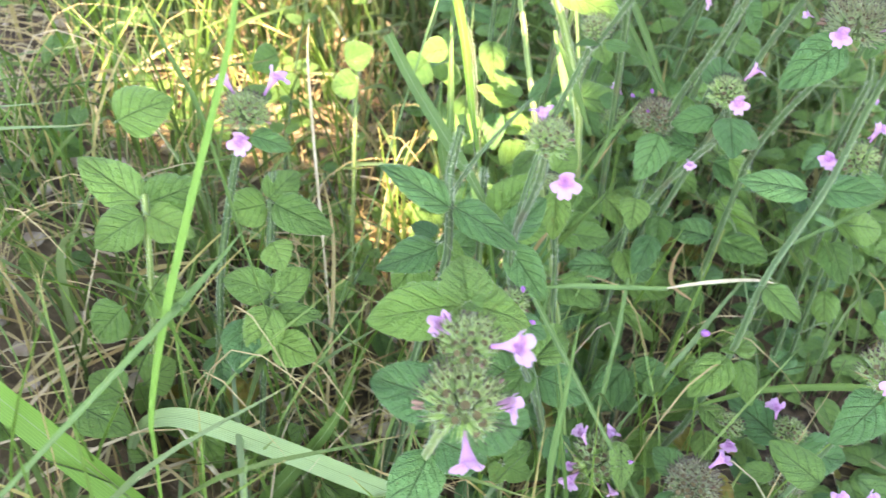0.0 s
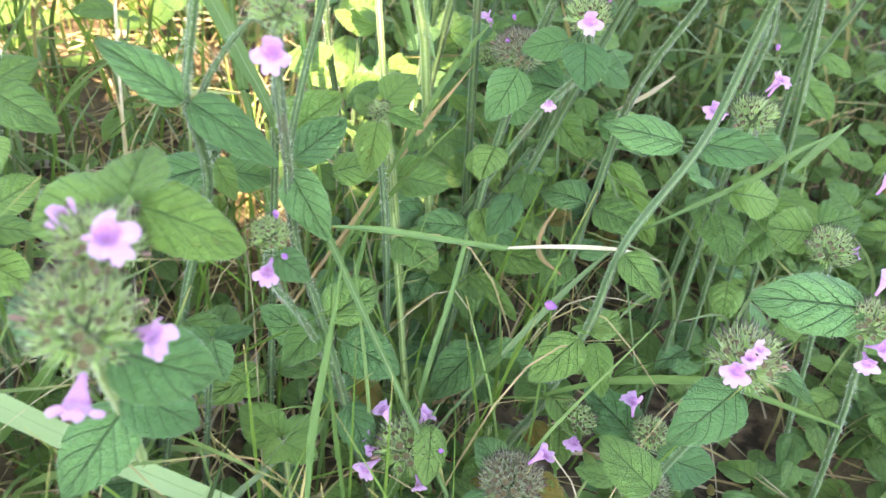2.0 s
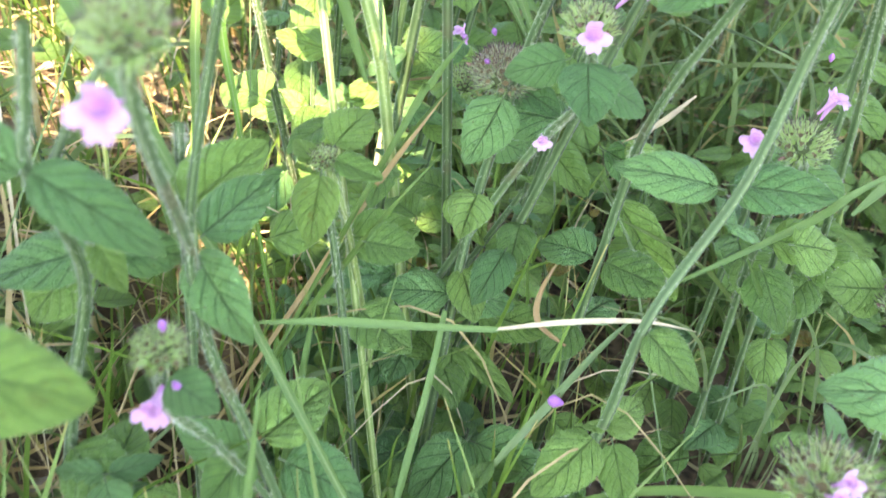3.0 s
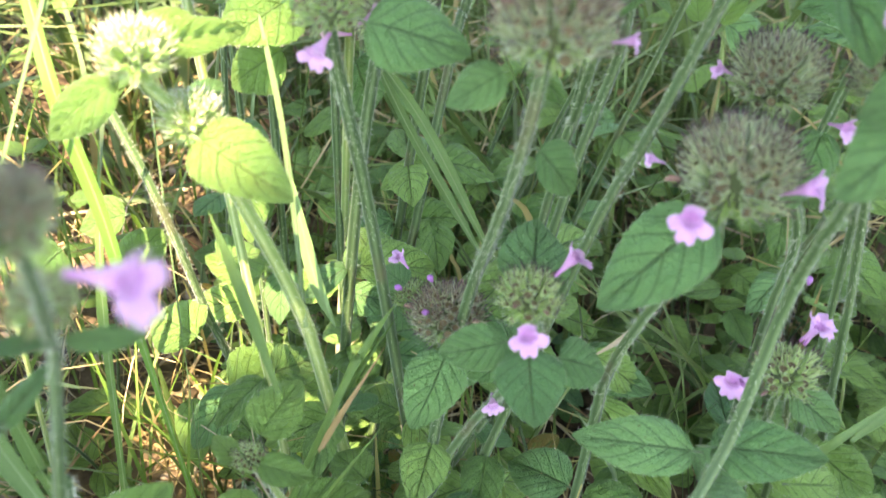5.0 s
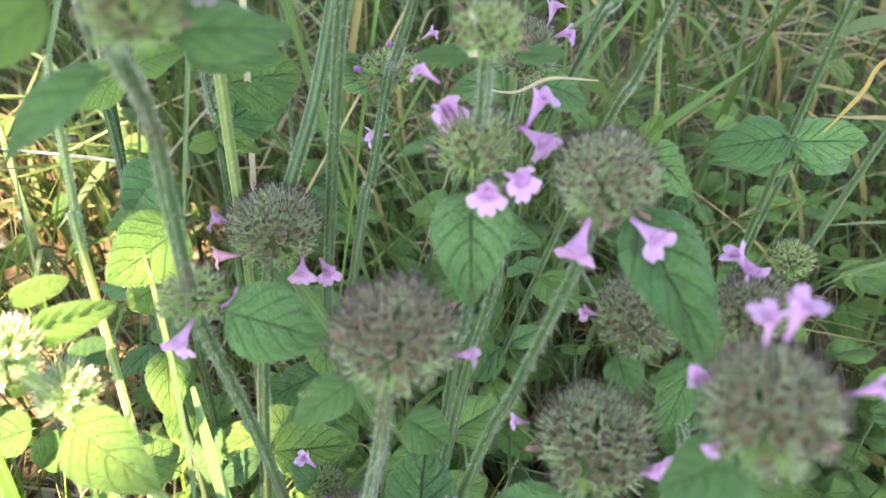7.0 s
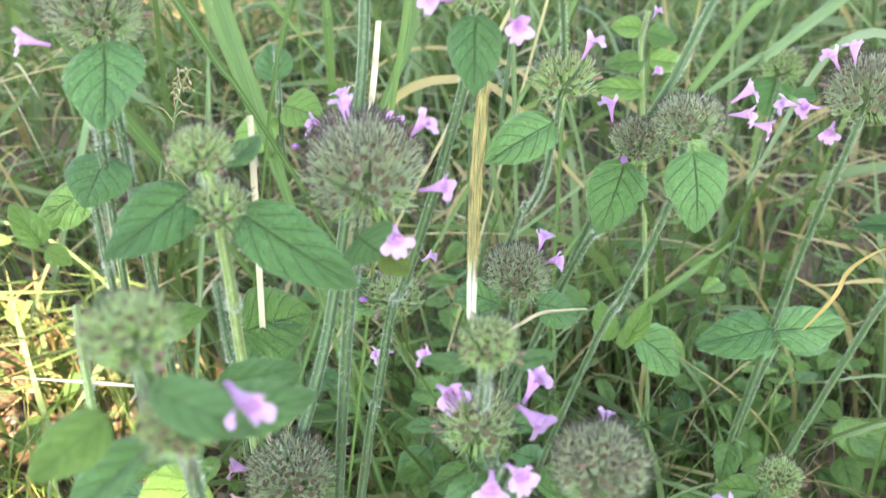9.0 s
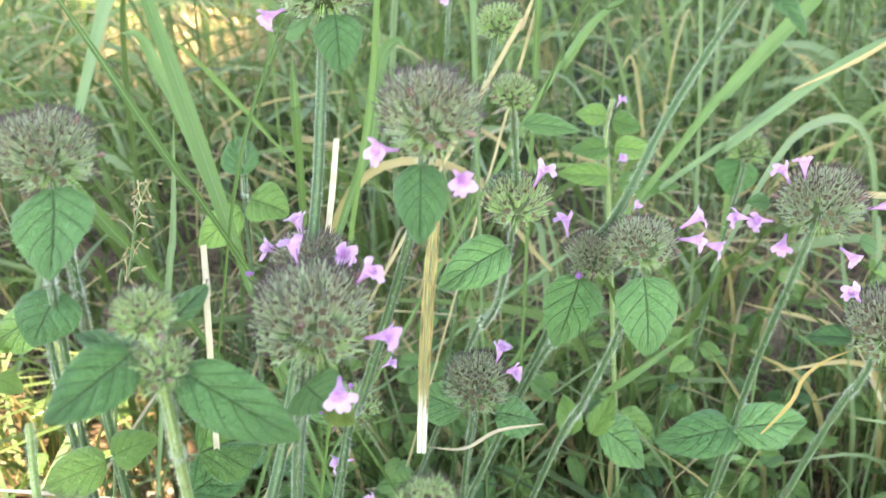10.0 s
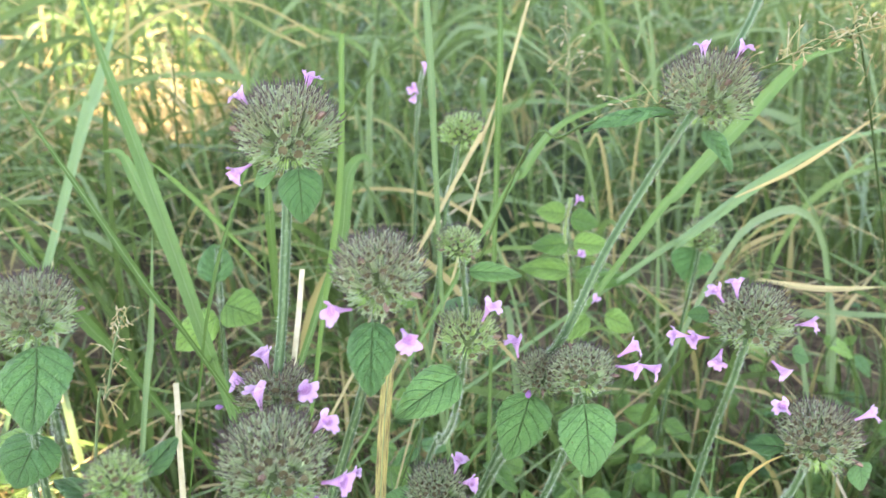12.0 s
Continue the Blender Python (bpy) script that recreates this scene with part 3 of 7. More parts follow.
def basil(points, label, r0=0.0015, r1=0.0011, pale=False, hairs=None):
    """A wild basil plant with its stalk through the points, from the ground up."""
    base = Vector(points[0])
    plant = new("wild_basil")
    plant.matrix_basis = Matrix.Translation(base)
    tagged(plant, label, "plant", "wild basil plants")
    long = sum((Vector(b) - Vector(a)).length for a, b in zip(points, points[1:]))
    me = stem_mesh("stem", [Vector(p) - base for p in points], r0, r1, [STEM_PALE if pale else STEM, HAIR], int(long * 6500) if hairs is None else hairs)
    put_part("stem", me, plant, Matrix())
    top = points[-1][2]
    if top > 0.15 and points[0][2] < 0.1:
        lower_leaves(plant, points, 0.03, min(0.20, top - 0.12))
    return plant


def lower_leaves(plant, points, low, high):
    """Opposite leaf pairs along the part of the stalk between two heights."""
    line = smooth_line(points, 10)
    turn, last = PICK.uniform(0, 3.14), -1.0
    for p in line:
        if p.z < low or p.z > high or p.z - last < 0.030:
            continue
        last = p.z + PICK.uniform(-0.004, 0.010)
        turn += 1.57 + PICK.gauss(0, 0.2)
        for s in (0, math.pi):
            if PICK.random() < 0.12:
                continue
            long = PICK.uniform(0.021, 0.034)
            tip = p + Vector((math.cos(turn + s), math.sin(turn + s), PICK.uniform(-0.55, 0.25))).normalized() * long
            leaf(plant, p + (tip - p) * 0.1, tip, long * PICK.uniform(0.6, 0.75), PICK.choice(("green", "low", "low")), None, (0, -0.4, 1))


def blade_mesh(heap, points, width, slot=0, cols=5, taper=0.35, fold=0.25, per=6, up=None, tip=1.0, rise=3.0, lift=0.0):
    """A grass blade through the points, folded along its keel, narrowing to the tip."""
    line = smooth_line(points, per)
    total, verts, uvs = len(line) - 1, [], []
    side = None
    for i, p in enumerate(line):
        way = (line[min(i + 1, total)] - line[max(i - 1, 0)]).normalized()
        face = Vector(up) if up else CAMERA_SIDE
        s = way.cross(face)
        s = s.normalized() if s.length > 1e-4 else Vector((1, 0, 0))
        side = s if side is None or s.dot(side) > 0 else -s
        n = side.cross(way)
        t = i / total
        w = 0.5 * width * (taper + (1 - taper) * min(1, t * rise)) * (1 - tip * max(0, t - 0.45) ** 1.6 / 0.55 ** 1.6 * 0.96)
        for j in range(cols):
            v = 2 * j / (cols - 1) - 1
            verts.append(p + side * (v * w) + n * (fold * abs(v) * w + lift))
            uvs.append((t, 0.5 + 0.5 * v))
    heap.add(verts, grid_faces(len(line), cols), uvs, slot)


def blade(points, width, label, mat=None, name="grass_shoot", fold=0.45, **kw):
    """A single large grass shoot with its blade through the points."""
    base = Vector(points[0])
    heap = Heap()
    blade_mesh(heap, [Vector(p) - base for p in points], width, fold=fold, **kw)
    ob = new(name)
    ob.matrix_basis = Matrix.Translation(base)
    leafy = put_part("blade", heap.mesh("blade", [mat or GRASS]), ob, Matrix())
    if width > 0.0035:
        rib = Heap()
        kw = {**kw, "lift": 0.00012}
        blade_mesh(rib, [Vector(p) - base for p in points], width * 0.13, cols=3, fold=-0.5, **kw)
        put_part("midrib", rib.mesh("midrib", [GRASS_RIB]), ob, Matrix(), "paler raised midrib", leafy)
    return tagged(ob, label, "grass", "large grass blades")


def panicle(points, reach, count, label, mat=None, size=0.0032):
    """A fine flowering grass stalk whose upper part carries small spikelets on hair-thin branches."""
    base = Vector(points[0])
    line = smooth_line([Vector(p) - base for p in points], 12)
    ob = new("grass_panicle")
    ob.matrix_basis = Matrix.Translation(base)
    tagged(ob, label, "grass", "flowering grasses")
    put_part("stalk", stem_mesh("stalk", [Vector(p) - base for p in points], 0.0007, 0.0004, [mat or GRASS, HAIR], 0), ob, Matrix())
    heap = Heap()
    for _ in range(count):
        t = PICK.random()
        p = line[int((0.45 + 0.55 * t) * (len(line) - 1))]
        out = Vector((PICK.gauss(0, 1), PICK.gauss(0, 1), PICK.gauss(0.3, 0.8))).normalized()
        q = p + out * reach * PICK.uniform(0.2, 1.0) * (1.1 - 0.7 * t)
        blade_mesh(heap, [p, p.lerp(q, 0.5) + Vector((0, 0, 0.002)), q], 0.0004, 0, 3, 1.0, 0.2, 2, None, 0.1)
        way = (out + Vector((0, 0, -0.5))).normalized()
        a = way.cross(Vector((0.3, 0.1, 1))).normalized()
        b = way.cross(a)
        verts = []
        for i, r in enumerate((0.03, 0.16, 0.19, 0.10, 0.01)):
            for j in range(6):
                verts.append(q + way * size * i / 4 + (a * math.cos(j * 1.0472) + b * math.sin(j * 1.0472)) * size * r)
        heap.add(verts, grid_faces(5, 6, True))
    put_part("flower_spray", heap.mesh("flower_spray", [STRAW]), ob, Matrix(), "straw-coloured spikelets")
    return ob


# ---------------------------------------------------------------- ground
def ground_height(x, y):
    """Flat sward that rises to a low bare bank on the west side."""
    k = max(0.0, min(1.0, (-0.07 - x) / 0.32))
    bank = 0.125 * k * k * (3 - 2 * k) * max(0.0, min(1.0, 1.6 - abs(y - 0.3) * 0.8))
    return bank + 0.05 * max(0.0, min(1.0, (y - 0.5) / 1.5)) + 0.008 * noise.noise(Vector((x * 7, y * 7, 0)))


def build_ground():
    def spread(k, n, near, far):
        t = 2 * k / n - 1
        return math.copysign(near * abs(t) + (far - near) * abs(t) ** 9, t)
    n, verts, faces = 150, [], []
    for i in range(n + 1):
        for j in range(n + 1):
            x, y = spread(i, n, 1.1, 300), 0.4 + spread(j, n, 1.1, 300)
            z = ground_height(x, y) + 0.004 * noise.fractal(Vector((x * 40, y * 40, 3)), 1.0, 2.0, 3)
            verts.append((x, y, z))
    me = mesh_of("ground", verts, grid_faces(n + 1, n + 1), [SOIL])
    me.flip_normals()
    ground = tagged(new("ground", me), "bare brown soil with dry litter between the plants", "ground", "", "structure")
    return ground


build_ground()


# ---------------------------------------------------------------- flowering plants and tall blades, one by one

p = basil([(-0.0535, 0.2578, -0.0040), (-0.0339, 0.2624, 0.1700), (-0.0241, 0.2647, 0.2398), (-0.0160, 0.2720, 0.2740), (-0.0020, 0.3050, 0.3100), (0.0141, 0.3303, 0.3775), (0.0200, 0.3486, 0.4173), (0.0253, 0.3672, 0.4631)], 'tall wild basil with three dense purplish whorls up one stem', 0.0019, 0.0016)
head(p, (0.0245, 0.3654, 0.4588), 0.0207, 'ripe')
flower(p, (0.0100, 0.3636, 0.4730), (-0.56, -0.01, 0.83))
flower(p, (0.0334, 0.3720, 0.4760), (0.37, 0.13, 0.92))
flower(p, (0.0056, 0.3498, 0.4494), (-0.68, -0.70, -0.21))
leaf(p, (0.0278, 0.3552, 0.4478), (0.0296, 0.3416, 0.4335), 0.0173)
leaf(p, (0.0193, 0.3608, 0.4468), (0.0068, 0.3700, 0.4408), 0.0118)
head(p, (0.0126, 0.3285, 0.3678), 0.0162, 'half')
flower(p, (0.0096, 0.3345, 0.3816), (-0.18, 0.05, 0.98))
flower(p, (0.0245, 0.3166, 0.3777), (0.48, -0.73, 0.48))
flower(p, (0.0001, 0.3321, 0.3742), (-0.91, -0.15, 0.38))
bud(p, (-0.0058, 0.3221, 0.3702), (-0.83, -0.39, 0.23), 0.0030)
head(p, (-0.0160, 0.2690, 0.2740), 0.0155, 'ripe')
flower(p, (-0.0076, 0.2569, 0.2655), (0.08, -0.98, -0.19))
flower(p, (0.0007, 0.2570, 0.2658), (0.42, -0.90, -0.10))
flower(p, (-0.0337, 0.2740, 0.2758), (-0.92, -0.11, 0.37))
flower(p, (-0.0355, 0.2675, 0.2663), (-0.95, -0.29, 0.12))
leaf(p, (-0.0082, 0.3515, 0.3016), (0.0100, 0.3568, 0.2920), 0.0130)

p = basil([(-0.0431, 0.3728, -0.0040), (0.0024, 0.2899, 0.2947), (0.0151, 0.2668, 0.3614), (0.0186, 0.2750, 0.3783)], 'wild basil with a large round seeding whorl above a browned leaf', 0.0018, 0.0016)
head(p, (0.0185, 0.2745, 0.3771), 0.0186, 'ripe')
flower(p, (0.0345, 0.2750, 0.3905), (0.67, -0.28, 0.69))
flower(p, (0.0403, 0.2645, 0.3767), (0.90, -0.37, 0.23))
flower(p, (0.0263, 0.2479, 0.3693), (0.03, -0.99, -0.13))
flower(p, (0.0133, 0.2928, 0.3911), (-0.15, 0.24, 0.96))
leaf(p, (0.0159, 0.2624, 0.3640), (0.0220, 0.2551, 0.3608), 0.0183, 'green', roll=0)
leaf(p, (0.0221, 0.2557, 0.3622), (0.0293, 0.2530, 0.3571), 0.0091, 'old')

p = basil([(-0.0451, 0.2950, -0.0040), (0.0015, 0.3300, 0.2232), (0.0095, 0.3360, 0.2544), (0.0189, 0.3400, 0.2946), (0.0259, 0.3190, 0.3182), (0.0486, 0.3093, 0.3887), (0.0551, 0.3002, 0.4271)], 'wild basil with a rounded grey-purple whorl and one drooping bract leaf', 0.0018, 0.0014)
head(p, (0.0554, 0.2999, 0.4264), 0.0162, 'ripe')
flower(p, (0.0397, 0.2872, 0.4223), (-0.77, -0.58, 0.24))
flower(p, (0.0628, 0.2772, 0.4151), (0.22, -0.97, -0.06))
leaf(p, (0.0520, 0.2893, 0.4161), (0.0496, 0.2736, 0.4002), 0.0161, 'green', roll=0)
head(p, (0.0190, 0.3506, 0.2918), 0.0132, 'young', squash=0.80)
bud(p, (0.0088, 0.3437, 0.2957), (-0.50, -0.28, 0.46), 0.0040)
bud(p, (0.0197, 0.3483, 0.3027), (0.03, 0.03, 0.94), 0.0030)
flower(p, (0.0097, 0.3465, 0.2679), (-0.94, -0.32, 0.13))
flower(p, (0.0348, 0.3683, 0.3005), (0.83, -0.14, 0.54), 0.0074)
leaf(p, (0.0161, 0.3576, 0.2844), (-0.0103, 0.3648, 0.2944), 0.0168)

p = basil([(-0.0023, 0.5101, -0.0040), (0.0656, 0.3644, 0.2985), (0.0742, 0.3459, 0.3293), (0.0796, 0.3379, 0.3472), (0.0858, 0.3389, 0.3835), (0.0846, 0.3375, 0.4255)], 'slender wild basil with two small green whorls and broad leaves', 0.0012, 0.0011)
head(p, (0.0832, 0.3258, 0.4243), 0.0083, 'young')
head(p, (0.0862, 0.3378, 0.3814), 0.0128, 'young')
flower(p, (0.0937, 0.3331, 0.3949), (0.45, -0.17, 0.87))
leaf(p, (0.0861, 0.3216, 0.4162), (0.1058, 0.3205, 0.4153), 0.0074)
leaf(p, (0.0807, 0.3317, 0.3687), (0.0561, 0.3185, 0.3628), 0.0184)
leaf(p, (0.0883, 0.3598, 0.3807), (0.0827, 0.3722, 0.3827), 0.0150)

p = basil([(0.0327, 0.3968, -0.0040), (0.0978, 0.3516, 0.2457), (0.1132, 0.3409, 0.2928), (0.1253, 0.3332, 0.3343), (0.1301, 0.3329, 0.3679)], 'wild basil with a flattened brown-tipped whorl over a pale drooping leaf', 0.0016, 0.0013)
head(p, (0.1299, 0.3316, 0.3652), 0.0137, 'half')
flower(p, (0.1464, 0.3275, 0.3761), (0.83, -0.10, 0.55))
flower(p, (0.1482, 0.3242, 0.3696), (0.82, -0.57, 0.10))
flower(p, (0.1618, 0.3385, 0.3590), (0.81, -0.57, -0.14))
leaf(p, (0.1269, 0.3179, 0.3599), (0.1275, 0.3016, 0.3384), 0.0233, 'green', roll=4)

p = basil([(0.0034, 0.4463, -0.0040), (0.0906, 0.3692, 0.2761), (0.1064, 0.3552, 0.3166), (0.1200, 0.3609, 0.3516)], 'wild basil with a small violet whorl and a dark hanging leaf', 0.0015, 0.0012)
head(p, (0.1197, 0.3593, 0.3482), 0.0120, 'ripe')
flower(p, (0.1083, 0.3586, 0.3640), (-0.17, 0.01, 0.99))
bud(p, (0.1120, 0.3501, 0.3473), (-0.25, -0.66, -0.22), 0.0040)
leaf(p, (0.1125, 0.3519, 0.3441), (0.1030, 0.3357, 0.3221), 0.0243, 'green', roll=-12)

p = basil([(0.1744, 0.4193, -0.0040), (0.1980, 0.3812, 0.2523), (0.2079, 0.3651, 0.3385), (0.2177, 0.3742, 0.3593)], 'wild basil with a whorl ringed by open lilac flowers', 0.0017, 0.0014)
head(p, (0.2176, 0.3734, 0.3576), 0.0183, 'ripe')
flower(p, (0.1999, 0.3727, 0.3732), (-0.56, -0.03, 0.82))
flower(p, (0.1872, 0.3657, 0.3566), (-0.96, -0.22, 0.17))
flower(p, (0.1789, 0.3670, 0.3584), (-0.98, 0.02, 0.19))
flower(p, (0.1966, 0.3606, 0.3464), (-0.55, -0.76, -0.35))
flower(p, (0.2257, 0.3562, 0.3404), (0.37, -0.87, -0.33))
flower(p, (0.2404, 0.3642, 0.3594), (0.94, -0.30, 0.17))
flower(p, (0.2080, 0.3732, 0.3753), (-0.04, 0.32, 0.95))
leaf(p, (0.2381, 0.3748, 0.3391), (0.2475, 0.3731, 0.3365), 0.0096)
leaf(p, (0.2054, 0.3934, 0.3518), (0.1956, 0.3946, 0.3533), 0.0099)
leaf(p, (0.1934, 0.3776, 0.2440), (0.1579, 0.3683, 0.2438), 0.0238)
leaf(p, (0.1997, 0.3851, 0.2372), (0.2373, 0.3922, 0.2329), 0.0236)

p = basil([(0.1444, 0.3662, -0.0040), (0.2143, 0.3455, 0.2510), (0.2282, 0.3414, 0.2915), (0.2358, 0.3420, 0.3178)], 'wild basil with a brownish whorl and a narrow bract', 0.0017, 0.0014)
head(p, (0.2356, 0.3411, 0.3157), 0.0181, 'ripe')
flower(p, (0.2190, 0.3412, 0.3332), (-0.63, -0.22, 0.74))
leaf(p, (0.2208, 0.3407, 0.3133), (0.2076, 0.3511, 0.3104), 0.0103)
flower(p, (0.2500, 0.3323, 0.3323), (0.88, -0.20, 0.43))
leaf(p, (0.2493, 0.3314, 0.3090), (0.2508, 0.3266, 0.2978), 0.0143)

p = basil([(0.0168, 0.4640, -0.0040), (0.1074, 0.3789, 0.3086), (0.1289, 0.3587, 0.3681), (0.1506, 0.3712, 0.4020), (0.1872, 0.3959, 0.4414), (0.2045, 0.4105, 0.4532), (0.2350, 0.4414, 0.4806), (0.2558, 0.4699, 0.5004)], 'tall leaning wild basil with a bristly whorl along its stem', 0.0019, 0.0016)
head(p, (0.2045, 0.4102, 0.4525), 0.0210, 'ripe')
leaf(p, (0.1876, 0.4081, 0.4448), (0.1459, 0.4007, 0.4461), 0.0143, 'green', roll=35)
leaf(p, (0.2019, 0.4040, 0.4371), (0.2034, 0.3785, 0.4282), 0.0109)
flower(p, (0.2003, 0.4098, 0.4720), (-0.05, 0.18, 0.98))
flower(p, (0.2166, 0.4084, 0.4712), (0.57, 0.08, 0.82))

p = basil([(-0.0766, 0.3280, -0.0040), (-0.0616, 0.3117, 0.3225), (-0.0582, 0.3079, 0.3827), (-0.0553, 0.3055, 0.4231)], 'wild basil with a round grey-green whorl above one heart-shaped leaf', 0.0015, 0.0013)
head(p, (-0.0554, 0.3047, 0.4213), 0.0150, 'ripe')
leaf(p, (-0.0520, 0.2953, 0.4140), (-0.0498, 0.2775, 0.3940), 0.0241, 'green', roll=0)
flower(p, (-0.0714, 0.2939, 0.4165), (-0.91, -0.26, 0.31))

p = basil([(-0.0596, 0.3577, -0.0040), (-0.0238, 0.2656, 0.3179), (-0.0193, 0.2538, 0.3508), (-0.0181, 0.2512, 0.3794), (-0.0180, 0.2488, 0.3970)], 'young wild basil with two stacked green whorls and wide leaves', 0.0015, 0.0012, True)
head(p, (-0.0189, 0.2501, 0.3950), 0.0088, 'young')
head(p, (-0.0181, 0.2512, 0.3794), 0.0097, 'young')
leaf(p, (-0.0232, 0.2493, 0.3864), (-0.0428, 0.2385, 0.3746), 0.0171, 'green', roll=-15)
leaf(p, (-0.0119, 0.2491, 0.3800), (0.0150, 0.2447, 0.3574), 0.0183, 'green', roll=10)
leaf(p, (-0.0157, 0.2609, 0.3879), (-0.0081, 0.2739, 0.3920), 0.0092)
leaf(p, (-0.0230, 0.2605, 0.3753), (-0.0500, 0.2757, 0.3815), 0.0091)

p = basil([(-0.0012, 0.2481, -0.0040), (-0.0190, 0.2253, 0.2097), (-0.0244, 0.2183, 0.2617), (-0.0268, 0.2137, 0.2904), (-0.0212, 0.2005, 0.3423), (-0.0183, 0.1850, 0.3641), (-0.0182, 0.1834, 0.3816), (-0.0201, 0.1872, 0.3889)], 'leaning wild basil with a sparse whorl below a bristly top', 0.0017, 0.0014)
head(p, (-0.0194, 0.1853, 0.3852), 0.0094, 'young')
leaf(p, (-0.0225, 0.1883, 0.3908), (-0.0266, 0.1876, 0.3892), 0.0070)
head(p, (-0.0111, 0.1751, 0.3725), 0.0082, 'young')
flower(p, (0.0034, 0.1681, 0.3813), (0.59, -0.80, -0.12))
leaf(p, (-0.0121, 0.1702, 0.3848), (0.0041, 0.1621, 0.3807), 0.0099, 'green', roll=20)
leaf(p, (-0.0078, 0.1838, 0.3676), (0.0113, 0.1927, 0.3641), 0.0114, 'green', roll=15)
leaf(p, (-0.0237, 0.1767, 0.3749), (-0.0367, 0.1681, 0.3687), 0.0106, 'pale')
leaf(p, (-0.0223, 0.1878, 0.3592), (-0.0419, 0.1797, 0.3469), 0.0116, 'green', roll=15)
leaf(p, (-0.0169, 0.2184, 0.3510), (0.0032, 0.2272, 0.3466), 0.0091, 'green', roll=25)
head(p, (-0.0264, 0.2147, 0.2903), 0.0097, 'young', (-0.2, -0.1, 1), squash=0.70)
flower(p, (-0.0295, 0.2040, 0.2837), (-0.38, -0.84, -0.40))
leaf(p, (-0.0171, 0.2084, 0.2901), (0.0063, 0.1999, 0.2869), 0.0205, 'green', roll=5)
flower(p, (-0.0172, 0.2139, 0.2893), (0.86, -0.11, 0.49), 0.0074)

p = basil([(-0.0125, 0.2102, -0.0040), (-0.0356, 0.2081, 0.1708), (-0.0412, 0.2076, 0.2050), (-0.0528, 0.2079, 0.2404), (-0.0635, 0.2092, 0.2632), (-0.0723, 0.2078, 0.2752), (-0.0730, 0.2060, 0.2865)], 'sunlit yellow-green young wild basil with two woolly whorls coloured sun-white', 0.0019, 0.0018, True)
head(p, (-0.0721, 0.2048, 0.2828), 0.0100, 'woolly')
head(p, (-0.0640, 0.2112, 0.2632), 0.0090, 'woolly')
leaf(p, (-0.0776, 0.2031, 0.2771), (-0.0954, 0.1951, 0.2656), 0.0125, 'pale', roll=-10)
leaf(p, (-0.0674, 0.2110, 0.2833), (-0.0482, 0.2207, 0.2849), 0.0102, 'pale', roll=10)
leaf(p, (-0.0790, 0.2194, 0.2831), (-0.0970, 0.2267, 0.2759), 0.0085, 'pale')
leaf(p, (-0.0782, 0.2256, 0.2833), (-0.0673, 0.2367, 0.2817), 0.0087, 'pale')
leaf(p, (-0.0585, 0.1996, 0.2635), (-0.0353, 0.1826, 0.2567), 0.0197, 'pale', roll=-5)
leaf(p, (-0.0644, 0.2186, 0.2644), (-0.0607, 0.2312, 0.2650), 0.0104)

p = basil([(-0.0152, 0.1169, -0.0039), (-0.0752, 0.2634, 0.2588), (-0.0780, 0.2704, 0.2687), (-0.0865, 0.2942, 0.2855), (-0.0935, 0.3137, 0.2993), (-0.0985, 0.3300, 0.3110)], 'sunlit wild basil stem with broad pale leaves at its nodes', 0.0013, 0.0013, True)
leaf(p, (-0.0615, 0.2747, 0.2750), (-0.0668, 0.2905, 0.2802), 0.0212, 'pale')
leaf(p, (-0.0422, 0.2674, 0.2821), (-0.0641, 0.2733, 0.2729), 0.0255, 'green', roll=-8)
leaf(p, (-0.0484, 0.2606, 0.2636), (-0.0692, 0.2639, 0.2507), 0.0208, 'pale', roll=-10)

p = basil([(-0.0688, 0.2795, -0.0035), (-0.0815, 0.2645, 0.1204), (-0.0870, 0.2580, 0.1635), (-0.0935, 0.2540, 0.2101), (-0.1068, 0.2635, 0.2412)], 'slim wild basil stem among pale lower leaves', 0.0015, 0.0014)
leaf(p, (-0.1057, 0.2530, 0.2087), (-0.1216, 0.2509, 0.2057), 0.0168, 'low')
leaf(p, (-0.1080, 0.2521, 0.1900), (-0.1008, 0.2667, 0.1935), 0.0178, 'pale')
leaf(p, (-0.0759, 0.2520, 0.1898), (-0.0627, 0.2642, 0.1900), 0.0217, 'low')
leaf(p, (-0.0871, 0.2448, 0.1621), (-0.1067, 0.2581, 0.1636), 0.0245, 'pale')

p = basil([(-0.0479, 0.3090, -0.0040), (-0.0406, 0.3056, 0.2118), (-0.0374, 0.3041, 0.2898), (-0.0389, 0.3064, 0.3021), (-0.0449, 0.3290, 0.3175)], 'wild basil shoot with a pair of grey-green leaves', 0.0015, 0.0012)
leaf(p, (-0.0363, 0.3016, 0.2951), (-0.0142, 0.3182, 0.3022), 0.0210, 'green', roll=10)
leaf(p, (-0.0344, 0.2954, 0.2949), (-0.0219, 0.2887, 0.2941), 0.0082, 'pale')
leaf(p, (-0.0370, 0.2995, 0.2920), (-0.0474, 0.2983, 0.2900), 0.0084, 'pale')
leaf(p, (-0.0502, 0.2843, 0.2872), (-0.0661, 0.2768, 0.2757), 0.0252, 'green', roll=-10)
leaf(p, (-0.0442, 0.2666, 0.2789), (-0.0646, 0.2530, 0.2674), 0.0257, 'pale', roll=-6)

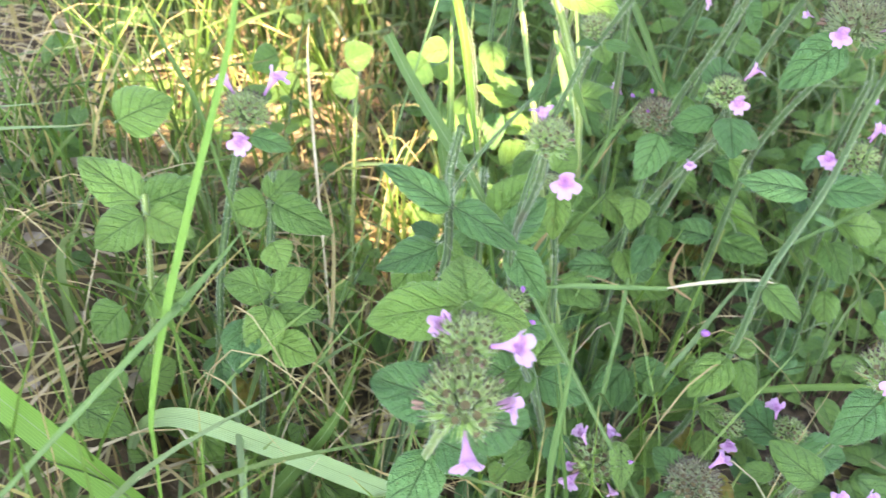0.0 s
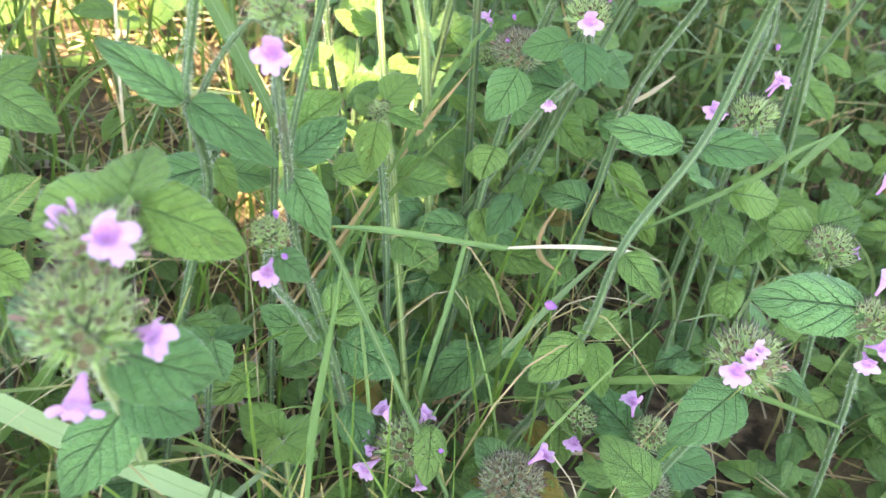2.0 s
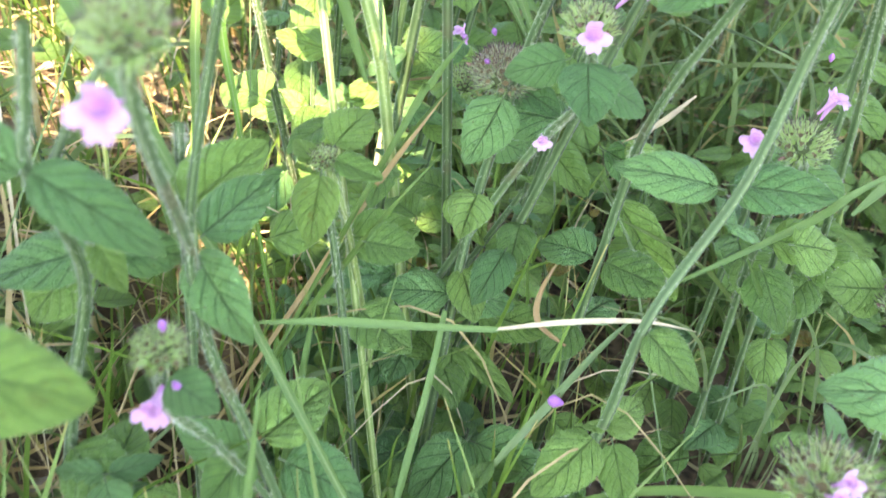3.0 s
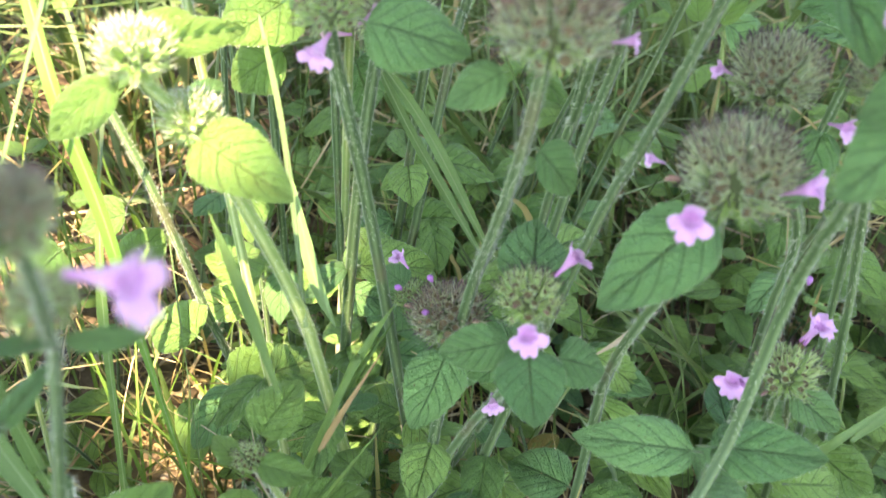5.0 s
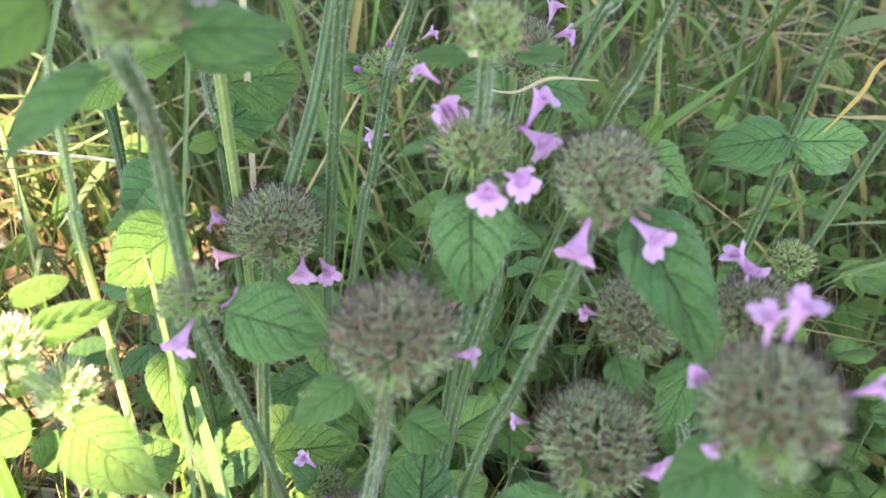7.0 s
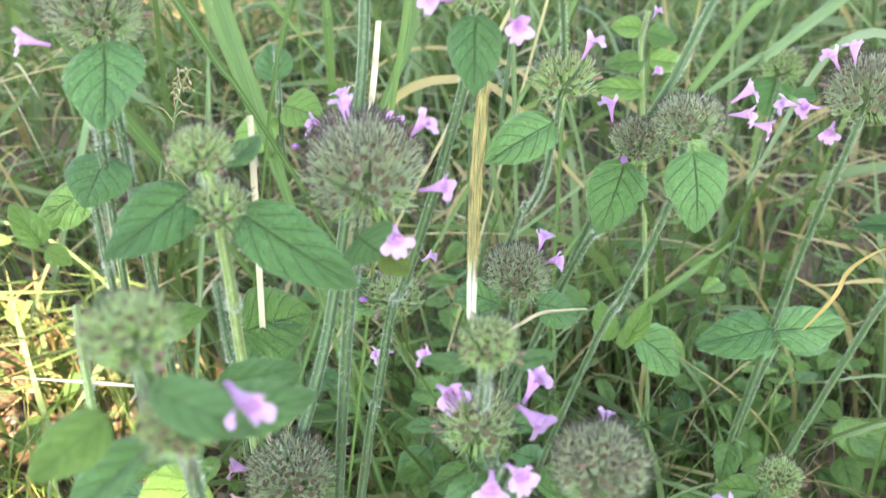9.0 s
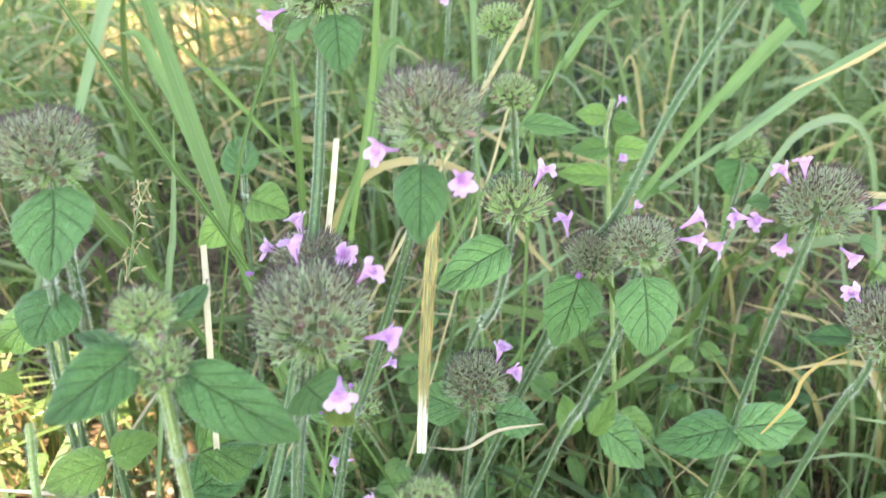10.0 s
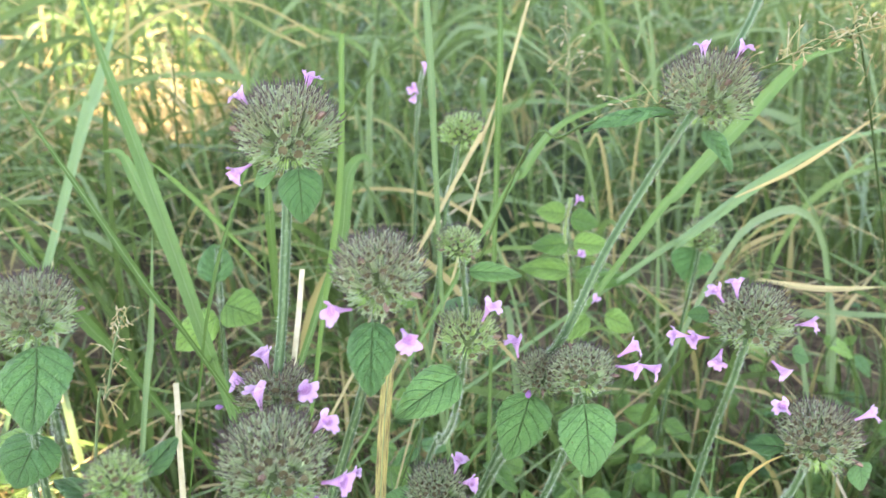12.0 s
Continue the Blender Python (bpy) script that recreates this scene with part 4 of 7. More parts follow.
p = basil([(-0.0149, 0.1766, -0.0040), (-0.0073, 0.1932, 0.0998), (-0.0027, 0.2030, 0.1490), (0.0078, 0.2105, 0.2040), (0.0138, 0.1974, 0.2377), (0.0189, 0.1855, 0.2696), (0.0236, 0.1867, 0.2978)], 'wild basil with a big round purple-brown whorl on a hairy stem', 0.0018, 0.0014)
head(p, (0.0236, 0.1863, 0.2973), 0.0147, 'ripe')
flower(p, (0.0404, 0.1844, 0.2946), (0.97, -0.22, 0.12), 0.0064)
leaf(p, (0.0134, 0.1855, 0.2872), (0.0019, 0.1771, 0.2839), 0.0106, 'green', roll=-15)
leaf(p, (0.0239, 0.1984, 0.2621), (0.0360, 0.2004, 0.2476), 0.0133)
head(p, (0.0026, 0.2179, 0.1936), 0.0132, 'ripe', squash=0.85)
flower(p, (-0.0128, 0.2444, 0.1966), (-0.53, -0.05, 0.85), 0.0083)
bud(p, (-0.0023, 0.2178, 0.2075), (-0.30, -0.12, 0.70), 0.0030)
bud(p, (-0.0115, 0.2164, 0.2055), (-0.50, -0.24, 0.53), 0.0030)
bud(p, (-0.0032, 0.2125, 0.2000), (-0.50, -0.41, 0.29), 0.0030)
leaf(p, (0.0018, 0.2039, 0.1911), (-0.0065, 0.1869, 0.1755), 0.0197, 'green', roll=-8)
leaf(p, (-0.0114, 0.2396, 0.1897), (-0.0216, 0.2516, 0.1895), 0.0114)
head(p, (-0.0096, 0.2524, 0.1732), 0.0079, 'young')
leaf(p, (-0.0047, 0.1974, 0.1236), (0.0031, 0.1827, 0.1120), 0.0164, 'low', roll=0)
leaf(p, (0.0016, 0.2217, 0.1913), (0.0213, 0.2067, 0.1884), 0.0175)
leaf(p, (0.0493, 0.2436, 0.1551), (0.0773, 0.2347, 0.1439), 0.0187)

p = basil([(-0.0572, 0.2272, -0.0040), (0.0067, 0.1966, 0.1631), (0.0256, 0.1875, 0.2026), (0.0233, 0.1906, 0.2245)], 'low wild basil with fresh flowers over a cross of broad leaves', 0.0015, 0.0013)
head(p, (0.0233, 0.1893, 0.2227), 0.0097, 'young')
flower(p, (0.0207, 0.1691, 0.2287), (-0.00, -0.93, 0.36), 0.0110)
flower(p, (0.0331, 0.1909, 0.2337), (0.64, 0.01, 0.76))
leaf(p, (0.0222, 0.1741, 0.2182), (0.0226, 0.1598, 0.2065), 0.0185, 'green', roll=0)
leaf(p, (0.0163, 0.1792, 0.2169), (-0.0016, 0.1803, 0.2097), 0.0137, 'green', roll=-10)
leaf(p, (0.0257, 0.1993, 0.2195), (0.0274, 0.2221, 0.2260), 0.0221, 'green', roll=0)
leaf(p, (0.0318, 0.1844, 0.2069), (0.0474, 0.1865, 0.2012), 0.0151)
flower(p, (0.0153, 0.1877, 0.1853), (-0.01, -1.00, 0.02), 0.0074)

p = basil([(0.0360, 0.1988, -0.0040), (0.0484, 0.2034, 0.1538), (0.0511, 0.2044, 0.1815), (0.0568, 0.1987, 0.2082), (0.0664, 0.1900, 0.2395), (0.0696, 0.1880, 0.2628)], 'wild basil with a round brown-purple whorl and one large veined leaf', 0.0018, 0.0014)
head(p, (0.0696, 0.1869, 0.2613), 0.0154, 'ripe')
flower(p, (0.0524, 0.1645, 0.2641), (-0.28, -0.91, 0.30), 0.0110)
flower(p, (0.0805, 0.1765, 0.2639), (0.84, -0.38, 0.38), 0.0115)
leaf(p, (0.0609, 0.1771, 0.2559), (0.0354, 0.1660, 0.2399), 0.0211, 'green', roll=0)
flower(p, (0.0528, 0.1980, 0.2597), (-0.94, -0.05, 0.33), 0.0055)
leaf(p, (0.0535, 0.2096, 0.1254), (0.0714, 0.2055, 0.1205), 0.0182, 'low')
leaf(p, (0.0542, 0.2362, 0.1621), (0.0786, 0.2345, 0.1437), 0.0148, 'low')

p = basil([(-0.0243, 0.2129, -0.0040), (0.0381, 0.2144, 0.2117), (0.0542, 0.2148, 0.2562), (0.0677, 0.2129, 0.2974), (0.0731, 0.2155, 0.3188)], 'wild basil with a rounded whorl and a long drooping leaf', 0.0017, 0.0014)
head(p, (0.0733, 0.2146, 0.3175), 0.0135, 'ripe')
flower(p, (0.0635, 0.1978, 0.3106), (-0.45, -0.74, -0.51), 0.0115)
flower(p, (0.0802, 0.1947, 0.3152), (0.46, -0.88, -0.10), 0.0115)
leaf(p, (0.0778, 0.2061, 0.3141), (0.0917, 0.1803, 0.2945), 0.0193, 'green', roll=-8)
flower(p, (0.0776, 0.2297, 0.3216), (0.24, 0.37, 0.90), 0.0064)

p = basil([(-0.0027, 0.2394, -0.0040), (0.0365, 0.2394, 0.2139), (0.0506, 0.2394, 0.2766), (0.0456, 0.2352, 0.3148), (0.0463, 0.2307, 0.3349), (0.0467, 0.2242, 0.3519)], 'wild basil with two stacked bristly green whorls and open flowers', 0.0016, 0.0013)
head(p, (0.0471, 0.2253, 0.3500), 0.0087, 'young')
head(p, (0.0442, 0.2365, 0.3166), 0.0117, 'young')
flower(p, (0.0381, 0.2376, 0.3271), (0.41, -0.88, 0.23), 0.0120)
flower(p, (0.0452, 0.2084, 0.3198), (-0.13, -0.99, 0.09), 0.0110)
flower(p, (0.0532, 0.2099, 0.3222), (0.37, -0.90, 0.24), 0.0110)
flower(p, (0.0603, 0.2419, 0.3250), (0.47, 0.05, 0.88), 0.0120)
flower(p, (0.0613, 0.2322, 0.3196), (0.65, -0.72, -0.23), 0.0120)
flower(p, (0.0330, 0.2476, 0.3328), (-0.80, -0.00, 0.60), 0.0083)
leaf(p, (0.0425, 0.2258, 0.3454), (0.0293, 0.2311, 0.3441), 0.0057)
leaf(p, (0.0531, 0.2255, 0.3451), (0.0645, 0.2300, 0.3431), 0.0053)
leaf(p, (0.0423, 0.2172, 0.3148), (0.0400, 0.1956, 0.3009), 0.0199, 'green', roll=2)
leaf(p, (0.0343, 0.2368, 0.3169), (0.0225, 0.2462, 0.3126), 0.0058)

p = basil([(0.0052, 0.1241, -0.0040), (0.0230, 0.1290, 0.0473), (0.0321, 0.1315, 0.0681), (0.0444, 0.1383, 0.1119), (0.0518, 0.1474, 0.1503), (0.0760, 0.1700, 0.1870), (0.0852, 0.1780, 0.2324), (0.0858, 0.1666, 0.2687), (0.0874, 0.1503, 0.3098)], 'wild basil with a large whorl on a long leaning stem', 0.0019, 0.0016)
head(p, (0.0883, 0.1497, 0.3090), 0.0131, 'ripe')
flower(p, (0.0871, 0.1545, 0.3249), (-0.07, 0.09, 0.99), 0.0083)
flower(p, (0.0894, 0.1513, 0.3291), (0.22, 0.08, 0.97), 0.0092)
flower(p, (0.1057, 0.1515, 0.3121), (0.93, -0.17, 0.32), 0.0078)
flower(p, (0.0809, 0.1609, 0.3076), (-0.87, -0.06, 0.48), 0.0060)
flower(p, (0.0767, 0.1434, 0.3084), (-0.79, -0.61, -0.01), 0.0037)
leaf(p, (0.0851, 0.1497, 0.3001), (0.0715, 0.1425, 0.2980), 0.0146, 'green', roll=-10)
leaf(p, (0.0892, 0.1548, 0.2916), (0.0723, 0.1467, 0.2799), 0.0177, 'green', roll=-5)
leaf(p, (0.0692, 0.1740, 0.1827), (0.0377, 0.1726, 0.1895), 0.0170, 'green', roll=8)
leaf(p, (0.0744, 0.1747, 0.1836), (0.1040, 0.1697, 0.1851), 0.0177, 'green', roll=-5)
leaf(p, (0.0479, 0.1341, 0.1064), (0.0535, 0.1175, 0.0922), 0.0148, 'pale', roll=0)
leaf(p, (0.0452, 0.1374, 0.1108), (0.0377, 0.1373, 0.1104), 0.0050, 'pale')
leaf(p, (0.0466, 0.1378, 0.1113), (0.0544, 0.1373, 0.1110), 0.0054, 'pale')
bud(p, (0.0287, 0.1357, 0.1214), (-0.84, -0.27, 0.45), 0.0060)

p = basil([(0.1390, 0.2272, -0.0040), (0.1274, 0.2294, 0.1922), (0.1234, 0.2302, 0.2467), (0.1227, 0.2325, 0.2680)], 'wild basil with a dark whorl half hidden behind a drooping leaf', 0.0015, 0.0013)
head(p, (0.1226, 0.2312, 0.2660), 0.0112, 'ripe')
flower(p, (0.1162, 0.2325, 0.2820), (-0.52, 0.18, 0.84))
flower(p, (0.1199, 0.2302, 0.2787), (0.19, -0.96, -0.19))
head(p, (0.1554, 0.2782, 0.2469), 0.0086, 'young')

p = basil([(0.1047, 0.2355, -0.0040), (0.1063, 0.2282, 0.1737), (0.1069, 0.2256, 0.2225), (0.0878, 0.2220, 0.2523), (0.0878, 0.2235, 0.2718)], 'wild basil with a dark bristly whorl above hanging leaves', 0.0016, 0.0013)
head(p, (0.0878, 0.2226, 0.2707), 0.0135, 'ripe')
leaf(p, (0.0811, 0.2173, 0.2629), (0.0839, 0.2102, 0.2528), 0.0124)
leaf(p, (0.1046, 0.2237, 0.2547), (0.0968, 0.2106, 0.2360), 0.0168, 'green', roll=-10)
flower(p, (0.1021, 0.2061, 0.2644), (0.36, -0.91, 0.19), 0.0083)
flower(p, (0.0743, 0.2240, 0.2725), (-0.91, -0.14, 0.39), 0.0064)

p = basil([(0.1655, 0.2466, -0.0040), (0.1344, 0.2280, 0.1735), (0.1182, 0.2183, 0.2471), (0.1122, 0.2151, 0.2774)], 'wild basil whorl beside a drooping grey-green leaf', 0.0016, 0.0013)
head(p, (0.1133, 0.2147, 0.2768), 0.0102, 'ripe')

p = basil([(0.1057, 0.2007, -0.0040), (0.1028, 0.2012, 0.0987), (0.1015, 0.2014, 0.1342), (0.1013, 0.1997, 0.1670), (0.1033, 0.2011, 0.1866)], 'small wild basil with a green whorl and two fresh flowers', 0.0015, 0.0012)
head(p, (0.1038, 0.2006, 0.1859), 0.0105, 'young')
flower(p, (0.0858, 0.1934, 0.1895), (-0.75, -0.60, 0.27), 0.0110)
flower(p, (0.1096, 0.2045, 0.2003), (0.34, 0.08, 0.94), 0.0110)
leaf(p, (0.1081, 0.2010, 0.1777), (0.1190, 0.1909, 0.1718), 0.0149)
bud(p, (0.1065, 0.2096, 0.2131), (-0.01, 0.04, 0.94), 0.0030)
leaf(p, (0.0995, 0.2017, 0.1699), (0.1085, 0.1977, 0.1641), 0.0144)
leaf(p, (0.0990, 0.1855, 0.1450), (0.1061, 0.1694, 0.1316), 0.0198, 'low', roll=0)
leaf(p, (0.1042, 0.1959, 0.1510), (0.1228, 0.1913, 0.1539), 0.0179, 'low')

p = basil([(0.0081, 0.2862, -0.0040), (0.0369, 0.2544, 0.2199), (0.0414, 0.2494, 0.2477), (0.0440, 0.2290, 0.2884), (0.0466, 0.2274, 0.2949), (0.0519, 0.2232, 0.3150)], 'wild basil stem carrying a shaded whorl among hairy leaves', 0.0016, 0.0014)
leaf(p, (0.0463, 0.2371, 0.3000), (0.0450, 0.2308, 0.2822), 0.0237, 'green', roll=0)

p = basil([(0.1208, 0.2082, -0.0040), (0.1095, 0.2024, 0.1542), (0.1065, 0.2009, 0.1871)], 'wild basil shoot with small lilac flowers low among the leaves', 0.0013, 0.0012)
flower(p, (0.1080, 0.2018, 0.2023), (0.46, -0.24, 0.86))
flower(p, (0.0854, 0.1935, 0.1903), (-0.71, -0.58, 0.41))

p = basil([(0.0449, 0.3958, -0.0040), (0.0637, 0.3625, 0.2271), (0.0687, 0.3536, 0.2769), (0.0714, 0.3529, 0.2982)], 'wild basil with a faded brown whorl and two late flowers', 0.0015, 0.0013)
head(p, (0.0712, 0.3522, 0.2967), 0.0150, 'ripe')
flower(p, (0.0805, 0.3511, 0.3132), (0.26, -0.02, 0.96))
flower(p, (0.0844, 0.3473, 0.3059), (0.80, -0.51, 0.32))
leaf(p, (0.0774, 0.3468, 0.2864), (0.0999, 0.3528, 0.2775), 0.0200)
leaf(p, (0.0650, 0.3643, 0.2757), (0.0463, 0.3783, 0.2800), 0.0225)

p = basil([(0.1695, 0.4123, -0.0040), (0.2018, 0.4054, 0.1771), (0.2111, 0.4034, 0.2188), (0.2038, 0.3936, 0.2435)], 'wild basil stem with a wide pair of leaves', 0.0015, 0.0013)
leaf(p, (0.2096, 0.4032, 0.2183), (0.1654, 0.3947, 0.2206), 0.0201)
leaf(p, (0.2126, 0.4033, 0.2187), (0.2455, 0.4095, 0.2111), 0.0221)
leaf(p, (0.2113, 0.4047, 0.2214), (0.2063, 0.4102, 0.2321), 0.0116, 'pale')
leaf(p, (0.1240, 0.4086, 0.2229), (0.1226, 0.4177, 0.2413), 0.0146, 'pale')
leaf(p, (0.1342, 0.4080, 0.2224), (0.1487, 0.4162, 0.2400), 0.0131, 'pale')
leaf(p, (0.1411, 0.4171, 0.2188), (0.1696, 0.4074, 0.2014), 0.0268)

p = basil([(0.0405, 0.5523, -0.0026), (0.0907, 0.5412, 0.3312), (0.0999, 0.5392, 0.3802), (0.1076, 0.5512, 0.4103)], 'slender flowering plant with a small bristly whorl in the grass', 0.0013, 0.0012)
head(p, (0.1083, 0.5494, 0.4061), 0.0156, 'young')

p = basil([(0.1820, 0.4890, -0.0028), (0.1743, 0.5366, 0.2814), (0.1725, 0.5475, 0.3336), (0.1782, 0.5569, 0.3572)], 'pale-flowered dead-nettle with yellowish bracts in the grass', 0.0013, 0.0012, True)
leaf(p, (0.1736, 0.5530, 0.3472), (0.1557, 0.5560, 0.3515), 0.0165, 'low')
leaf(p, (0.1772, 0.5520, 0.3453), (0.1950, 0.5483, 0.3394), 0.0165, 'low')
leaf(p, (0.1740, 0.5459, 0.3302), (0.1500, 0.5467, 0.3279), 0.0165, 'low')
leaf(p, (0.1777, 0.5456, 0.3300), (0.2012, 0.5421, 0.3255), 0.0165, 'low')
leaf(p, (0.1726, 0.5390, 0.3132), (0.1418, 0.5431, 0.3181), 0.0165, 'low')
leaf(p, (0.1778, 0.5372, 0.3096), (0.2180, 0.5336, 0.3076), 0.0165, 'low')
leaf(p, (0.1941, 0.5258, 0.2850), (0.2154, 0.5211, 0.2771), 0.0165, 'low')
leaf(p, (0.1831, 0.5268, 0.2855), (0.1637, 0.5229, 0.2728), 0.0165, 'low')
flower(p, (0.1812, 0.5511, 0.3570), (0.37, -0.31, 0.87), 0.0083)
flower(p, (0.1796, 0.5380, 0.3250), (0.34, -0.68, 0.65), 0.0083)
flower(p, (0.1872, 0.5262, 0.2977), (0.25, -0.47, 0.84), 0.0083)

p = basil([(0.2537, 0.6180, -0.0009), (0.2712, 0.5931, 0.2243), (0.2769, 0.5848, 0.2840), (0.2829, 0.5937, 0.3064)], 'wild basil with a small grey whorl and pale leaf', 0.0013, 0.0012)
head(p, (0.2836, 0.5929, 0.3045), 0.0160, 'young')
leaf(p, (0.2782, 0.5910, 0.2991), (0.2702, 0.5823, 0.2767), 0.0327)

p = basil([(0.0581, 0.6852, 0.0015), (0.0818, 0.6639, 0.3379), (0.0876, 0.6586, 0.4046), (0.0948, 0.6692, 0.4312)], 'lone flowering stem with three lilac flowers', 0.0011, 0.0010)
flower(p, (0.0860, 0.6569, 0.4134), (-0.53, -0.52, 0.67), 0.0120)
flower(p, (0.0942, 0.6625, 0.4283), (0.16, 0.06, 0.99), 0.0101)
flower(p, (0.0845, 0.6597, 0.4067), (-0.37, -0.86, -0.36), 0.0083)

p = basil([(-0.0573, 0.4763, -0.0040), (-0.0403, 0.4828, 0.2994), (-0.0373, 0.4839, 0.3419), (-0.0358, 0.4888, 0.3671)], 'low leafy shoot with rounded leaves in the grass', 0.0011, 0.0010)
leaf(p, (-0.0373, 0.4818, 0.3499), (-0.0377, 0.4995, 0.3664), 0.0221)
leaf(p, (-0.0336, 0.4767, 0.3381), (-0.0146, 0.4681, 0.3337), 0.0264, 'low')
leaf(p, (-0.0387, 0.4747, 0.3326), (-0.0666, 0.4700, 0.3166), 0.0218, 'low')

p = basil([(-0.1311, 0.4009, -0.0040), (-0.0650, 0.3024, 0.3573), (-0.0583, 0.2924, 0.3867)], 'wild basil shoot with grey-green leaves at the edge of the stand', 0.0012, 0.0011)
leaf(p, (-0.0611, 0.3004, 0.3792), (-0.0669, 0.2862, 0.3704), 0.0220)

p = basil([(-0.0813, 0.3093, -0.0038), (-0.0776, 0.3157, 0.2913), (-0.0769, 0.3170, 0.3389), (-0.0766, 0.3201, 0.3676)], 'wild basil shoot with wide pale leaves in patchy sun', 0.0012, 0.0011)
leaf(p, (-0.0753, 0.3273, 0.3597), (-0.1032, 0.3238, 0.3506), 0.0213, 'low')
leaf(p, (-0.0924, 0.3093, 0.3448), (-0.0842, 0.3072, 0.3411), 0.0084, 'pale')
leaf(p, (-0.0932, 0.3102, 0.3465), (-0.1034, 0.3167, 0.3588), 0.0112, 'pale')
leaf(p, (-0.0329, 0.3104, 0.3064), (-0.0088, 0.3209, 0.3067), 0.0307, 'low')
leaf(p, (-0.0559, 0.2955, 0.3196), (-0.0423, 0.2980, 0.3256), 0.0150, 'pale')
leaf(p, (-0.0579, 0.2948, 0.3180), (-0.0828, 0.2921, 0.3108), 0.0168, 'pale')

p = basil([(-0.0722, 0.1090, 0.1540), (-0.0767, 0.1135, 0.1852), (-0.0700, 0.1190, 0.2300), (-0.0600, 0.1160, 0.2681), (-0.0575, 0.1124, 0.2749), (-0.0509, 0.1023, 0.2954), (-0.0496, 0.0974, 0.3060)], 'wild basil with a brown whorl and one large flower', 0.0011, 0.0009)
head(p, (-0.0489, 0.0971, 0.3054), 0.0072, 'ripe')
head(p, (-0.0584, 0.1149, 0.2785), 0.0060, 'young')
flower(p, (-0.0318, 0.0893, 0.3030), (0.96, -0.28, 0.07), 0.0115)
leaf(p, (-0.0567, 0.1122, 0.2745), (-0.0663, 0.1077, 0.2768), 0.0052, 'green', roll=30)
leaf(p, (-0.0549, 0.1124, 0.2749), (-0.0442, 0.1164, 0.2719), 0.0049, 'green', roll=30)

p = basil([(-0.0281, 0.2108, -0.0040), (-0.0428, 0.1862, 0.1247), (-0.0484, 0.1768, 0.1639), (-0.0529, 0.1743, 0.1779)], 'yellow-green wild basil shoot with a young woolly tip', 0.0013, 0.0012, True)
head(p, (-0.0529, 0.1743, 0.1779), 0.0054, 'young')
leaf(p, (-0.0508, 0.1817, 0.1798), (-0.0410, 0.1950, 0.1903), 0.0167, 'pale')
leaf(p, (-0.0487, 0.1703, 0.1808), (-0.0341, 0.1676, 0.1770), 0.0095, 'pale')
leaf(p, (-0.0522, 0.1631, 0.1793), (-0.0539, 0.1471, 0.1649), 0.0153, 'pale', roll=0)
leaf(p, (-0.0562, 0.1743, 0.1779), (-0.0635, 0.1779, 0.1832), 0.0081, 'pale')
leaf(p, (-0.0450, 0.1858, 0.1417), (-0.0213, 0.1879, 0.1448), 0.0200, 'low')
leaf(p, (-0.0231, 0.1910, 0.1493), (-0.0335, 0.2034, 0.1496), 0.0149, 'low')

p = basil([(-0.0832, 0.1078, -0.0029), (-0.0876, 0.1426, 0.1725), (-0.0885, 0.1494, 0.2000)], 'wild basil shoot with a broad pale veined leaf in the sun', 0.0013, 0.0013)
leaf(p, (-0.0835, 0.1369, 0.1818), (-0.0649, 0.1480, 0.1979), 0.0208, 'pale', roll=0)

p = basil([(-0.0229, 0.2105, -0.0040), (-0.0103, 0.2202, 0.0735), (-0.0057, 0.2238, 0.0964), (0.0166, 0.2217, 0.1461)], 'wild basil stems with rounded leaves low in the shade', 0.0012, 0.0012)
leaf(p, (0.0104, 0.1999, 0.1321), (0.0008, 0.1812, 0.1227), 0.0162)
leaf(p, (0.0024, 0.2325, 0.1618), (0.0165, 0.2297, 0.1577), 0.0171)
leaf(p, (0.0605, 0.2467, 0.1296), (0.0874, 0.2242, 0.0968), 0.0200, 'low')
leaf(p, (0.1031, 0.2118, 0.1317), (0.1162, 0.1926, 0.1215), 0.0217, 'low')
leaf(p, (0.1312, 0.2153, 0.1368), (0.1515, 0.2052, 0.1220), 0.0201, 'low')
leaf(p, (0.0673, 0.2295, 0.1221), (0.0588, 0.2209, 0.1097), 0.0193, 'low')
leaf(p, (-0.0305, 0.2922, 0.2484), (-0.0216, 0.2974, 0.2207), 0.0249)
leaf(p, (-0.0212, 0.2657, 0.1747), (-0.0331, 0.2853, 0.1857), 0.0240, 'low')
leaf(p, (-0.0719, 0.2270, 0.1539), (-0.0499, 0.2351, 0.1656), 0.0241, 'pale')
leaf(p, (-0.0642, 0.2571, 0.1800), (-0.0868, 0.2690, 0.1797), 0.0148, 'pale')

p = basil([(-0.1220, 0.0900, -0.0030), (-0.1109, 0.0471, 0.1170), (-0.1050, 0.0240, 0.1700), (-0.0998, 0.0100, 0.2020), (-0.0988, 0.0220, 0.2160), (-0.0983, 0.0370, 0.2175)], 'wild basil with two stacked bristly whorls under pale top leaves', 0.0018, 0.0015, True)
head(p, (-0.0998, 0.0090, 0.2020), 0.0140, 'young', squash=1.05)
head(p, (-0.0990, 0.0205, 0.2150), 0.0105, 'young')
flower(p, (-0.0890, 0.0028, 0.2330), (0.72, -0.45, 0.50), 0.0134)
flower(p, (-0.0843, 0.0111, 0.2002), (0.90, -0.29, 0.24), 0.0134)
flower(p, (-0.0971, -0.0040, 0.1901), (0.12, -0.90, -0.40), 0.0138)
